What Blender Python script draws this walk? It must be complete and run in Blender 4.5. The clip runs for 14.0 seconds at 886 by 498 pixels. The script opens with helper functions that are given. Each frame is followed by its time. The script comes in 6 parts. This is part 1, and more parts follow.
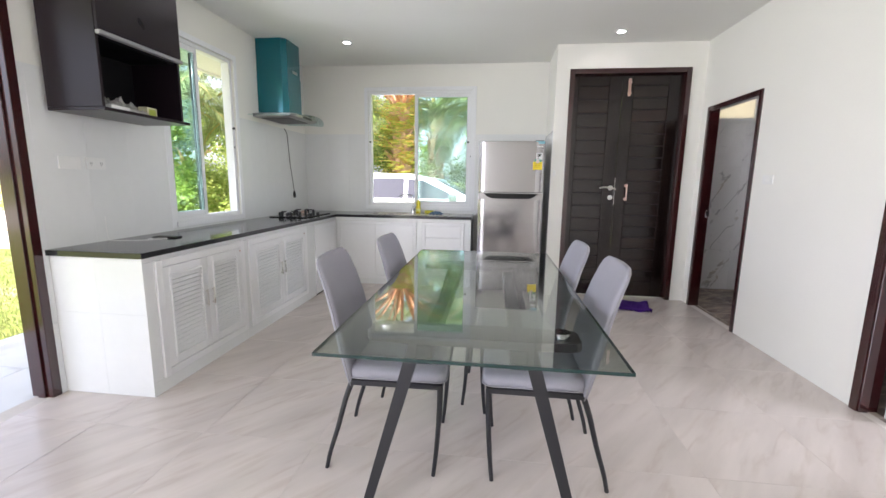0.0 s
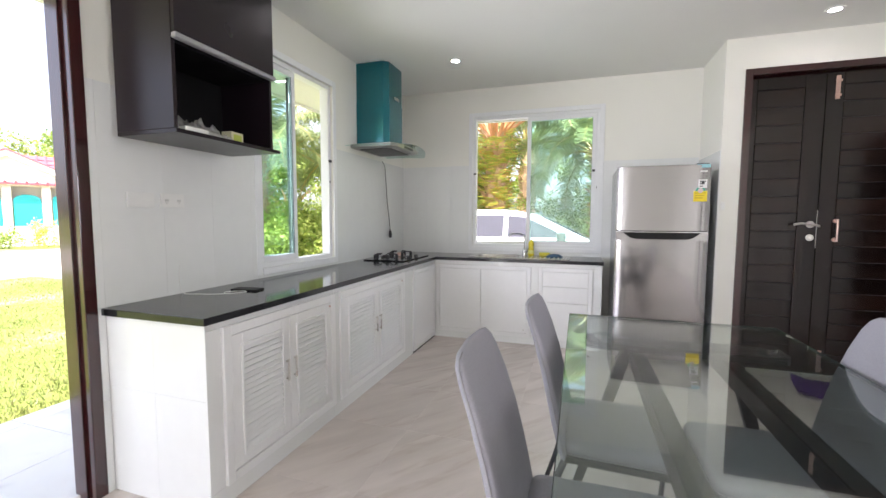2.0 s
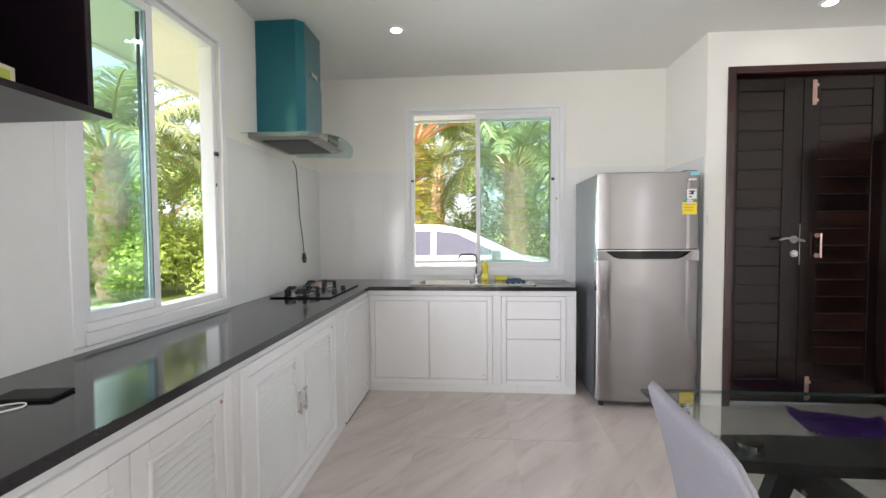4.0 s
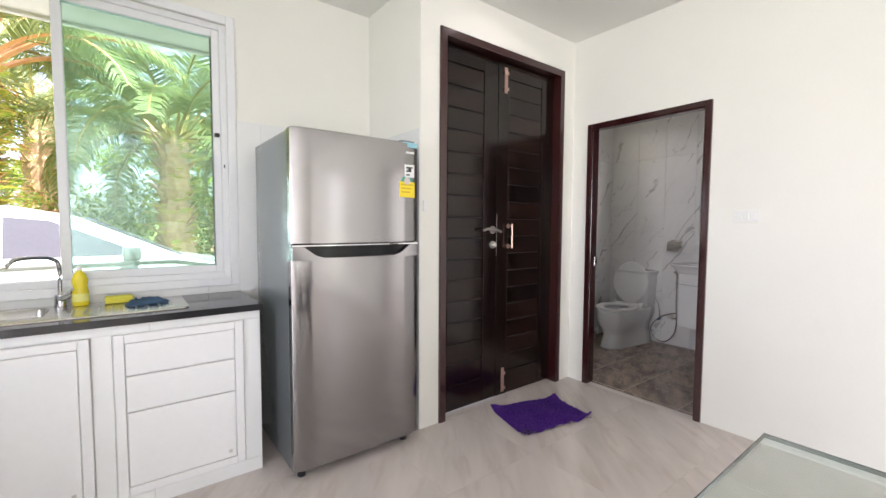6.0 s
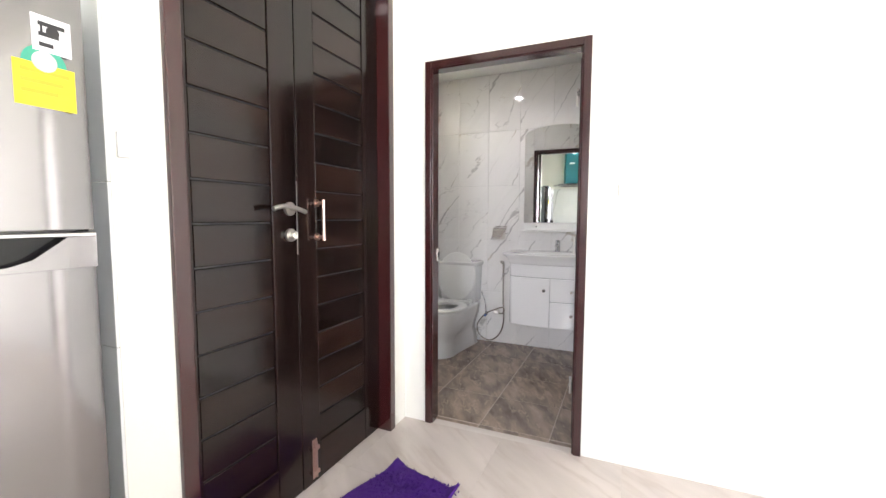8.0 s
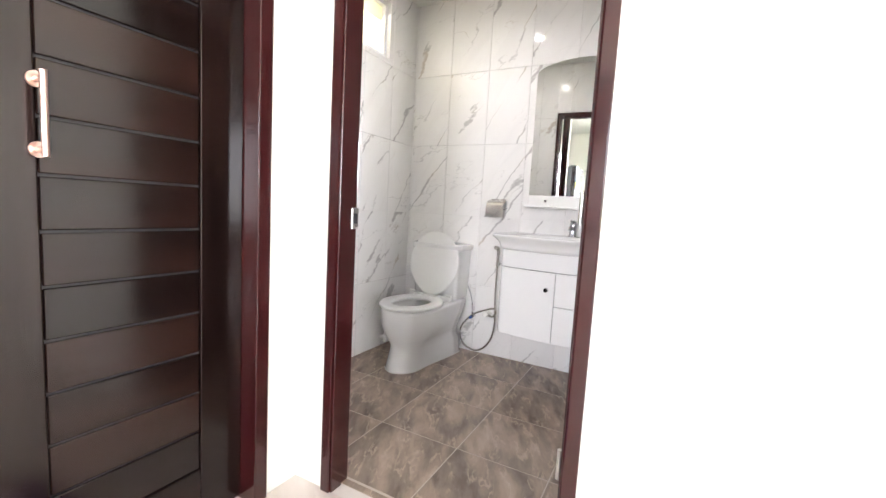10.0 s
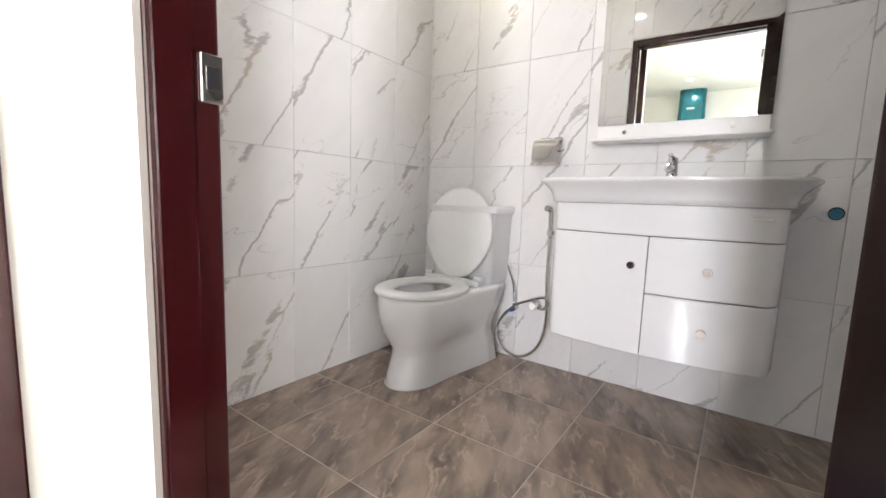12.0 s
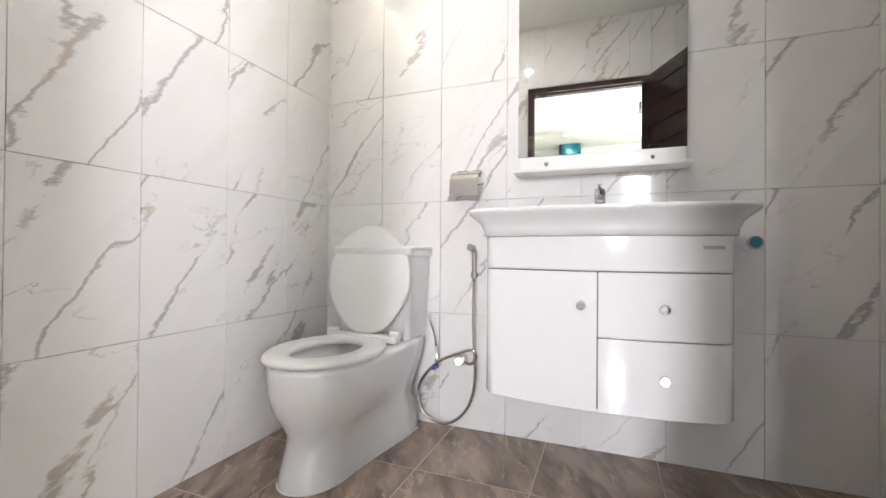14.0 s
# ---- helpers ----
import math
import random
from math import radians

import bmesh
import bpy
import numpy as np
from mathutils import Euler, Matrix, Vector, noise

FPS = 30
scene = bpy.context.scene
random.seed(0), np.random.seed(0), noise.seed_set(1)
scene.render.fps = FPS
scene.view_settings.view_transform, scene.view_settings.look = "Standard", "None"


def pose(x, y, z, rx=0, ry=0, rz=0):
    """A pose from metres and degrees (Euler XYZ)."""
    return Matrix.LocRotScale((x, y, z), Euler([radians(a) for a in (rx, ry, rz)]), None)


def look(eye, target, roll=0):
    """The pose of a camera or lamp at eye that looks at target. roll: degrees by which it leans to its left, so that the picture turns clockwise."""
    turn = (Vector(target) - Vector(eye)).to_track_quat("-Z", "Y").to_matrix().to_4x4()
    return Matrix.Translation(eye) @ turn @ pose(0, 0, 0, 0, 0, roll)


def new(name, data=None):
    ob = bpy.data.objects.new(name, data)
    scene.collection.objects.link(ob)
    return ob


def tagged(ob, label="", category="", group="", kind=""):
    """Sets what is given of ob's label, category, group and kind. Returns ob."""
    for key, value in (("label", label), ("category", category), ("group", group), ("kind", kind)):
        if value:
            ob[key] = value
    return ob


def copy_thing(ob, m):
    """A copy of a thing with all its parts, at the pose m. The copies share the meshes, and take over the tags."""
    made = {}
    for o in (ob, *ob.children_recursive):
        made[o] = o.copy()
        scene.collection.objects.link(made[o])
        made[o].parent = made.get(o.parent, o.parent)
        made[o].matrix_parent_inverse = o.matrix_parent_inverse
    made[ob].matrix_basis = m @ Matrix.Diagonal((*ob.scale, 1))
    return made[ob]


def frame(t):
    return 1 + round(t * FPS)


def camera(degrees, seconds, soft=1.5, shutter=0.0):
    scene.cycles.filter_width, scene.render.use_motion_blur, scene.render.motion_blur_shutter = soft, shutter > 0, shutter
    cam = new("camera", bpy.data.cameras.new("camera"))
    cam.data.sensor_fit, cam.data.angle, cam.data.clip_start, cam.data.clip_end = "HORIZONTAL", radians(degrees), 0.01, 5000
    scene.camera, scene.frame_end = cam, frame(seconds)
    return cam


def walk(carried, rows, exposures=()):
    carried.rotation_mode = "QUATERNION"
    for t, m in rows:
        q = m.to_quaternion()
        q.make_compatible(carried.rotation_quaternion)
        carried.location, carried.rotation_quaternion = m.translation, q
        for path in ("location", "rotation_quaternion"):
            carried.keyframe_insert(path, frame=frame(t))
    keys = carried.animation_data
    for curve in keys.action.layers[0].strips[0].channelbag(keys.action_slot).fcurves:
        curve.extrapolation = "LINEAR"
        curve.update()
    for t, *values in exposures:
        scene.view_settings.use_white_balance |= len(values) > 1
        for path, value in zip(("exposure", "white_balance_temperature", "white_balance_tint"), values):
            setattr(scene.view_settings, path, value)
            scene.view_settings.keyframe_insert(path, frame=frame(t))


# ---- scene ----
cam = camera(93.8, 14.0)
PATH = [
    (0, (0.363, 0.577, 1.275), (0.13, 2.538, 0.954), 0.8),
    (0.5, (0.294, 0.666, 1.256), (-0.036, 2.62, 0.99), 0.7),
    (1, (0.135, 0.838, 1.286), (-0.288, 2.781, 1.073), 0.7),
    (1.5, (-0.033, 1.077, 1.268), (-0.542, 3.004, 1.095), 0.5),
    (2, (-0.114, 1.332, 1.274), (-0.733, 3.227, 1.124), 0.2),
    (2.2, (-0.188, 1.436, 1.262), (-0.817, 3.33, 1.128), 0.1),
    (4.3, (-0.711, 2.349, 1.302), (-0.641, 4.347, 1.226), -0.2),
    (4.5, (-0.699, 2.475, 1.276), (-0.461, 4.459, 1.21), -0.0),
    (5, (-0.592, 2.71, 1.271), (0.034, 4.608, 1.191), 0.3),
    (5.5, (-0.513, 2.965, 1.263), (0.439, 4.722, 1.171), 0.4),
    (6, (-0.422, 3.284, 1.26), (0.793, 4.868, 1.147), 0.3),
    (6.5, (-0.275, 3.576, 1.245), (1.174, 4.948, 1.109), 0.1),
    (7, (-0.117, 3.838, 1.237), (1.516, 4.984, 1.093), -0.1),
    (7.5, (0.107, 4.02, 1.219), (1.856, 4.98, 1.073), -0.0),
    (8, (0.368, 4.169, 1.199), (2.193, 4.973, 1.047), 0.2),
    (8.5, (0.629, 4.24, 1.17), (2.488, 4.957, 0.999), 0.7),
    (9, (0.901, 4.183, 1.14), (2.737, 4.952, 0.949), 1.5),
    (9.2, (1.006, 4.168, 1.116), (2.833, 4.955, 0.917), 2.0),
    (11.3, (2.006, 4.375, 0.92), (3.598, 5.563, 0.688), 2.6),
    (11.5, (2.076, 4.407, 0.895), (3.66, 5.602, 0.642), 2.3),
    (12, (2.231, 4.471, 0.806), (3.847, 5.626, 0.573), 2.0),
    (12.5, (2.335, 4.548, 0.689), (4.026, 5.602, 0.518), 1.9),
    (13, (2.41, 4.616, 0.631), (4.169, 5.562, 0.526), 1.6),
    (13.5, (2.454, 4.671, 0.685), (4.278, 5.492, 0.643), 1.1),
    (14, (2.453, 4.689, 0.764), (4.314, 5.42, 0.78), 0.5),
]

EXPOSURES = [(0, 1.82, 6050, 19), (2.2, 1.85, 6150, 19), (4.9, 1.82, 6200, 19), (5.5, 1.78, 6200, 19), (6.3, 2.45, 6300, 18), (8.0, 3.1, 6300, 17), (9.2, 3.75, 6300, 17), (11.3, 3.6, 6450, 17), (12.3, 3.72, 6350, 17), (14, 3.8, 6350, 17)]
walk(cam, [(t, look(eye, target, roll)) for t, eye, target, roll in PATH], EXPOSURES)

# ---- world, sun and lamps ----
SUN_ELEV, SUN_AZ = 60.0, 165.0


def setup_world():
    w = bpy.data.worlds.new("sky_world")
    w.use_nodes = True
    nt = w.node_tree
    bg = nt.nodes["Background"]
    sky = nt.nodes.new("ShaderNodeTexSky")
    sky.sky_type = "NISHITA"
    sky.sun_disc = False
    sky.sun_elevation = radians(SUN_ELEV)
    sky.sun_rotation = radians(SUN_AZ)
    sky.air_density, sky.dust_density = 1.0, 3.0
    haze = nt.nodes.new("ShaderNodeHueSaturation")
    haze.inputs["Saturation"].default_value = 0.45
    nt.links.new(sky.outputs[0], haze.inputs["Color"])
    nt.links.new(haze.outputs[0], bg.inputs[0])
    bg.inputs[1].default_value = 0.15
    scene.world = w
    sun = bpy.data.lights.new("sun", "SUN")
    sun.energy, sun.angle, sun.color = 5.0, radians(0.5), (1.0, 0.95, 0.87)
    az, el = radians(SUN_AZ), radians(SUN_ELEV)
    d = Vector((math.sin(az) * math.cos(el), math.cos(az) * math.cos(el), math.sin(el)))
    new("sun", sun).matrix_world = look(d * 30, (0, 0, 0))


def area(name, at, target, w, h, watts, color=(1, 1, 1)):
    lamp = bpy.data.lights.new(name, "AREA")
    lamp.shape, lamp.size, lamp.size_y, lamp.energy, lamp.color = "RECTANGLE", w, h, watts, color
    ob = new(name, lamp)
    ob.matrix_world = look(at, target)
    return ob


setup_world()
# Added fill lamp in a made-up, unseen opening; it lights the whole kitchen.
area("skylight_living_opening", (-2.45, -1.5, 1.35), (0.5, -1.1, 1.2), 2.4, 2.1, 66, (0.96, 0.98, 1.0))
area("skylight_east_opening", (2.62, -0.12, 1.2), (0.0, 0.6, 1.15), 0.35, 1.8, 2.6, (0.97, 0.98, 1.0))
area("skylight_west_window", (-2.265, 4.045, 1.66), (4.0, 4.55, 1.0), 0.55, 1.3, 5.0, (0.98, 0.98, 1.0)).data.spread = radians(105)
# Added fill lamp at an unseen bedroom window, brightens the counter fronts.
area("skylight_bedroom_window", (5.24, 1.8, 1.5), (2.5, 2.1, 1.1), 1.1, 1.1, 24, (0.97, 0.98, 1.0))
area("skylight_bath_window", (3.4, 6.1, 2.2), (3.4, 4.5, 0.9), 0.85, 0.35, 0.35, (1, 0.97, 0.9))

# ---- materials ----


def mat(name):
    m = bpy.data.materials.new(name)
    m.use_nodes = True
    return m, m.node_tree, m.node_tree.nodes["Principled BSDF"]


def simple(name, color, rough=0.5, metal=0.0, bump=0.0, scale=40.0, vary=0.06, spec=0.5, coat=0.0):
    """A paint, plastic or metal with two scales of uneven tone and a fine relief."""
    m, nt, b = mat(name)
    N, L = nt.nodes.new, nt.links.new
    co = N("ShaderNodeTexCoord")
    n1, n2 = N("ShaderNodeTexNoise"), N("ShaderNodeTexNoise")
    n1.inputs["Scale"].default_value, n1.inputs["Detail"].default_value = scale, 4
    n2.inputs["Scale"].default_value, n2.inputs["Detail"].default_value = 2.2, 3
    L(co.outputs["Object"], n1.inputs["Vector"])
    L(co.outputs["Object"], n2.inputs["Vector"])
    add = N("ShaderNodeMath")
    L(n1.outputs[0], add.inputs[0])
    L(n2.outputs[0], add.inputs[1])
    mr = N("ShaderNodeMapRange")
    mr.inputs[1].default_value, mr.inputs[2].default_value = 0.6, 1.4
    mr.inputs[3].default_value, mr.inputs[4].default_value = 1 - vary, 1 + vary
    L(add.outputs[0], mr.inputs[0])
    mul = N("ShaderNodeVectorMath")
    mul.operation = "SCALE"
    mul.inputs[0].default_value = color
    L(mr.outputs[0], mul.inputs["Scale"])
    L(mul.outputs[0], b.inputs["Base Color"])
    r = N("ShaderNodeMapRange")
    r.inputs[1].default_value, r.inputs[2].default_value = 0.3, 0.7
    r.inputs[3].default_value, r.inputs[4].default_value = rough * 0.88, min(1, rough * 1.12)
    L(n2.outputs[0], r.inputs[0])
    L(r.outputs[0], b.inputs["Roughness"])
    b.inputs["Metallic"].default_value = metal
    b.inputs["Specular IOR Level"].default_value = spec
    b.inputs["Coat Weight"].default_value = coat
    b.inputs["Coat Roughness"].default_value = 0.08
    if bump:
        bp = N("ShaderNodeBump")
        bp.inputs["Strength"].default_value, bp.inputs["Distance"].default_value = bump, 0.002
        L(n1.outputs[0], bp.inputs["Height"])
        L(bp.outputs[0], b.inputs["Normal"])
    return m


def ramp(nt, stops):
    r = nt.nodes.new("ShaderNodeValToRGB")
    e = r.color_ramp.elements
    while len(e) < len(stops):
        e.new(0.5)
    for k, (p, c) in zip(e, stops):
        k.position, k.color = p, (*c, 1)
    return r


def veined(name, base, vein, scale, width, rough, cloud=(0.97, 1.0), along=(1, 0, 0), stretch=1.0, warped=0.5, detail=2, amount=0.8):
    """Polished stone or printed tile with veins along warped contour lines; each tile is cut from another place."""
    m, nt, b = mat(name)
    N, L = nt.nodes.new, nt.links.new
    co, info, mp = N("ShaderNodeTexCoord"), N("ShaderNodeObjectInfo"), N("ShaderNodeMapping")
    mp.vector_type = "TEXTURE"
    mp.inputs["Rotation"].default_value = Vector(along).to_track_quat("X", "Z").to_euler()
    mp.inputs["Scale"].default_value = (stretch, 1, 1)
    off = N("ShaderNodeVectorMath")
    off.operation = "MULTIPLY_ADD"
    comb = N("ShaderNodeCombineXYZ")
    for i in range(3):
        L(info.outputs["Random"], comb.inputs[i])
    L(comb.outputs[0], off.inputs[0])
    off.inputs[1].default_value = (17.0, 31.0, 23.0)
    L(co.outputs["Object"], off.inputs[2])
    L(off.outputs[0], mp.inputs["Vector"])
    warp = N("ShaderNodeTexNoise")
    warp.inputs["Scale"].default_value, warp.inputs["Detail"].default_value = scale * 1.3, 4
    L(mp.outputs[0], warp.inputs["Vector"])
    wv = N("ShaderNodeVectorMath")
    wv.operation = "MULTIPLY_ADD"
    L(warp.outputs["Color"], wv.inputs[0])
    wv.inputs[1].default_value = (warped / scale,) * 3
    L(mp.outputs[0], wv.inputs[2])
    n = N("ShaderNodeTexNoise")
    n.inputs["Scale"].default_value, n.inputs["Detail"].default_value, n.inputs["Roughness"].default_value = scale, detail, 0.5
    L(wv.outputs[0], n.inputs["Vector"])
    sub = N("ShaderNodeMath")
    sub.operation = "SUBTRACT"
    L(n.outputs[0], sub.inputs[0])
    sub.inputs[1].default_value = 0.5
    ab = N("ShaderNodeMath")
    ab.operation = "ABSOLUTE"
    L(sub.outputs[0], ab.inputs[0])
    line = N("ShaderNodeMapRange")
    line.inputs[1].default_value, line.inputs[2].default_value = 0.0, width
    line.inputs[3].default_value, line.inputs[4].default_value = 1.0, 0.0
    L(ab.outputs[0], line.inputs[0])
    fade = N("ShaderNodeTexNoise")
    fade.inputs["Scale"].default_value = scale * 1.6
    L(mp.outputs[0], fade.inputs["Vector"])
    fr = N("ShaderNodeMapRange")
    fr.inputs[1].default_value, fr.inputs[2].default_value = 0.46, 0.60
    L(fade.outputs[0], fr.inputs[0])
    mm = N("ShaderNodeMath")
    mm.operation = "MULTIPLY"
    L(line.outputs[0], mm.inputs[0])
    L(fr.outputs[0], mm.inputs[1])
    m2 = N("ShaderNodeMath")
    m2.operation = "MULTIPLY"
    L(mm.outputs[0], m2.inputs[0])
    m2.inputs[1].default_value = amount
    cl = N("ShaderNodeTexNoise")
    cl.inputs["Scale"].default_value, cl.inputs["Detail"].default_value = scale * 0.9, 5
    L(wv.outputs[0], cl.inputs["Vector"])
    cr = ramp(nt, [(0.3, tuple(c * cloud[0] for c in base)), (0.7, tuple(c * cloud[1] for c in base))])
    L(cl.outputs[0], cr.inputs[0])
    mix = N("ShaderNodeMix")
    mix.data_type = "RGBA"
    L(m2.outputs[0], mix.inputs[0])
    L(cr.outputs[0], mix.inputs[6])
    mix.inputs[7].default_value = (*vein, 1)
    L(mix.outputs[2], b.inputs["Base Color"])
    b.inputs["Roughness"].default_value = rough
    bp = N("ShaderNodeBump")
    bp.inputs["Strength"].default_value, bp.inputs["Distance"].default_value = 0.05, 0.001
    L(warp.outputs[0], bp.inputs["Height"])
    L(bp.outputs[0], b.inputs["Normal"])
    return m


def marble_tile(name, base, rough):
    """Glazed tile printed with slanting grey veins that swell and fork, fine cross cracks and a few ochre patches."""
    m, nt, b = mat(name)
    N, L = nt.nodes.new, nt.links.new

    def math_(op, a, c=0.0, d=0.0):
        n = N("ShaderNodeMath")
        n.operation = op
        for k, v in enumerate((a, c, d)):
            if isinstance(v, (int, float)):
                n.inputs[k].default_value = v
            else:
                L(v, n.inputs[k])
        return n.outputs[0]

    def noise_(v, scale, detail=2.0, rough_=0.5):
        n = N("ShaderNodeTexNoise")
        n.inputs["Scale"].default_value, n.inputs["Detail"].default_value, n.inputs["Roughness"].default_value = scale, detail, rough_
        L(v, n.inputs["Vector"])
        return n.outputs[0]

    def span(v, a, c, lo=0.0, hi=1.0):
        n = N("ShaderNodeMapRange")
        for k, q in enumerate((a, c, lo, hi)):
            n.inputs[k + 1].default_value = q
        L(v, n.inputs[0])
        return n.outputs[0]

    co, info, sep = N("ShaderNodeTexCoord"), N("ShaderNodeObjectInfo"), N("ShaderNodeSeparateXYZ")
    L(co.outputs["Object"], sep.inputs[0])
    r = info.outputs["Random"]
    side = math_("SUBTRACT", sep.outputs[0], sep.outputs[1])
    z = sep.outputs[2]

    def slanted(ca, sa, along, shift):
        """Coordinates across and along a slant, each tile from another place."""
        across = math_("ADD", math_("SUBTRACT", math_("MULTIPLY", side, sa), math_("MULTIPLY", z, ca)), math_("MULTIPLY", r, shift))
        run = math_("MULTIPLY", math_("ADD", math_("MULTIPLY", side, ca), math_("MULTIPLY", z, sa)), along)
        c = N("ShaderNodeCombineXYZ")
        L(across, c.inputs[0])
        L(run, c.inputs[1])
        L(math_("MULTIPLY", r, 37.0), c.inputs[2])
        return c.outputs[0]

    def vein(v, scale, wobble, width, detail):
        base_n = noise_(v, scale, detail, 0.55)
        wig = noise_(v, scale * 4.5, 4, 0.6)
        n = math_("ADD", base_n, math_("MULTIPLY", math_("SUBTRACT", wig, 0.5), wobble))
        d = math_("ABSOLUTE", math_("SUBTRACT", n, 0.5))
        swell = span(noise_(v, scale * 1.9, 2), 0.38, 0.68, 0.15, 1.35)
        t = math_("DIVIDE", d, math_("MULTIPLY", swell, width))
        return span(t, 0.25, 1.0, 1.0, 0.0)

    va = slanted(0.56, 0.83, 0.20, 61.0)
    vb = slanted(0.93, 0.36, 0.35, 43.0)
    across = N("ShaderNodeSeparateXYZ")
    L(va, across.inputs[0])
    bend = math_("MULTIPLY", noise_(va, 4.2, 2.5), 2.4)
    ragged = math_("MULTIPLY", noise_(vb, 16.0, 5, 0.7), 0.42)
    band = math_("FRACT", math_("ADD", math_("ADD", math_("MULTIPLY", across.outputs[0], 3.6), bend), ragged))
    swell = span(noise_(va, 9.0, 2), 0.42, 0.68, 0.012, 0.075)
    streak = span(math_("DIVIDE", math_("ABSOLUTE", math_("SUBTRACT", band, 0.5)), swell), 0.3, 1.0, 1.0, 0.0)
    main = math_("MULTIPLY", streak, span(noise_(va, 9.0, 3), 0.41, 0.53))
    fine = math_("MULTIPLY", vein(vb, 5.0, 0.22, 0.010, 2.5), span(noise_(vb, 4.0, 2), 0.50, 0.62))
    haze = math_("MULTIPLY", vein(va, 4.6, 0.10, 0.10, 1.5), 0.04)
    total = math_("MAXIMUM", math_("MAXIMUM", math_("MULTIPLY", main, 0.64), math_("MULTIPLY", fine, 0.42)), haze)
    tone = N("ShaderNodeMix")
    tone.data_type = "RGBA"
    L(span(noise_(vb, 6.0, 2), 0.54, 0.66), tone.inputs[0])
    tone.inputs[6].default_value = (0.27, 0.26, 0.26, 1)
    tone.inputs[7].default_value = (0.40, 0.32, 0.23, 1)
    cloud = ramp(nt, [(0.35, tuple(c * 0.95 for c in base)), (0.65, base)])
    L(noise_(va, 2.5, 4), cloud.inputs[0])
    mix = N("ShaderNodeMix")
    mix.data_type = "RGBA"
    L(total, mix.inputs[0])
    L(cloud.outputs[0], mix.inputs[6])
    L(tone.outputs[2], mix.inputs[7])
    L(mix.outputs[2], b.inputs["Base Color"])
    b.inputs["Roughness"].default_value = rough
    bp = N("ShaderNodeBump")
    bp.inputs["Strength"].default_value, bp.inputs["Distance"].default_value = 0.06, 0.001
    L(noise_(co.outputs["Object"], 9.0, 3), bp.inputs["Height"])
    L(bp.outputs[0], b.inputs["Normal"])
    return m


def wood(name, dark, light, rough=0.35, axis=2, worn=(0.12, 0.07, 0.055), coat=0.0):
    """Dark stained boards, grain along one axis, with paler rubbed patches."""
    m, nt, b = mat(name)
    N, L = nt.nodes.new, nt.links.new
    co, info, mp = N("ShaderNodeTexCoord"), N("ShaderNodeObjectInfo"), N("ShaderNodeMapping")
    off = N("ShaderNodeVectorMath")
    comb = N("ShaderNodeCombineXYZ")
    off.operation = "MULTIPLY_ADD"
    for i in range(3):
        L(info.outputs["Random"], comb.inputs[i])
    L(comb.outputs[0], off.inputs[0])
    off.inputs[1].default_value = (13.0, 7.0, 19.0)
    L(co.outputs["Object"], off.inputs[2])
    L(off.outputs[0], mp.inputs["Vector"])
    sc = [26.0, 26.0, 26.0]
    sc[axis] = 1.6
    mp.inputs["Scale"].default_value = sc
    g = N("ShaderNodeTexNoise")
    g.inputs["Scale"].default_value, g.inputs["Detail"].default_value, g.inputs["Roughness"].default_value = 1.0, 8, 0.65
    L(mp.outputs[0], g.inputs["Vector"])
    big = N("ShaderNodeTexNoise")
    mp2 = N("ShaderNodeMapping")
    sc2 = [7.0, 7.0, 7.0]
    sc2[axis] = 1.1
    mp2.inputs["Scale"].default_value = sc2
    L(off.outputs[0], mp2.inputs["Vector"])
    big.inputs["Scale"].default_value, big.inputs["Detail"].default_value = 1.0, 5
    L(mp2.outputs[0], big.inputs["Vector"])
    cr = ramp(nt, [(0.3, dark), (0.75, light)])
    L(g.outputs[0], cr.inputs[0])
    wr = N("ShaderNodeMapRange")
    wr.inputs[1].default_value, wr.inputs[2].default_value, wr.inputs[4].default_value = 0.42, 0.80, 0.8
    L(big.outputs[0], wr.inputs[0])
    mix = N("ShaderNodeMix")
    mix.data_type = "RGBA"
    L(wr.outputs[0], mix.inputs[0])
    L(cr.outputs[0], mix.inputs[6])
    mix.inputs[7].default_value = (*worn, 1)
    L(mix.outputs[2], b.inputs["Base Color"])
    rr = N("ShaderNodeMapRange")
    rr.inputs[1].default_value, rr.inputs[2].default_value = 0.3, 0.7
    rr.inputs[3].default_value, rr.inputs[4].default_value = rough * 0.7, rough * 1.3
    L(big.outputs[0], rr.inputs[0])
    L(rr.outputs[0], b.inputs["Roughness"])
    bp = N("ShaderNodeBump")
    bp.inputs["Strength"].default_value, bp.inputs["Distance"].default_value = 0.25, 0.001
    b.inputs["Specular IOR Level"].default_value = 0.45
    b.inputs["Coat Weight"].default_value, b.inputs["Coat Roughness"].default_value = coat, 0.10
    L(g.outputs[0], bp.inputs["Height"])
    L(bp.outputs[0], b.inputs["Normal"])
    return m


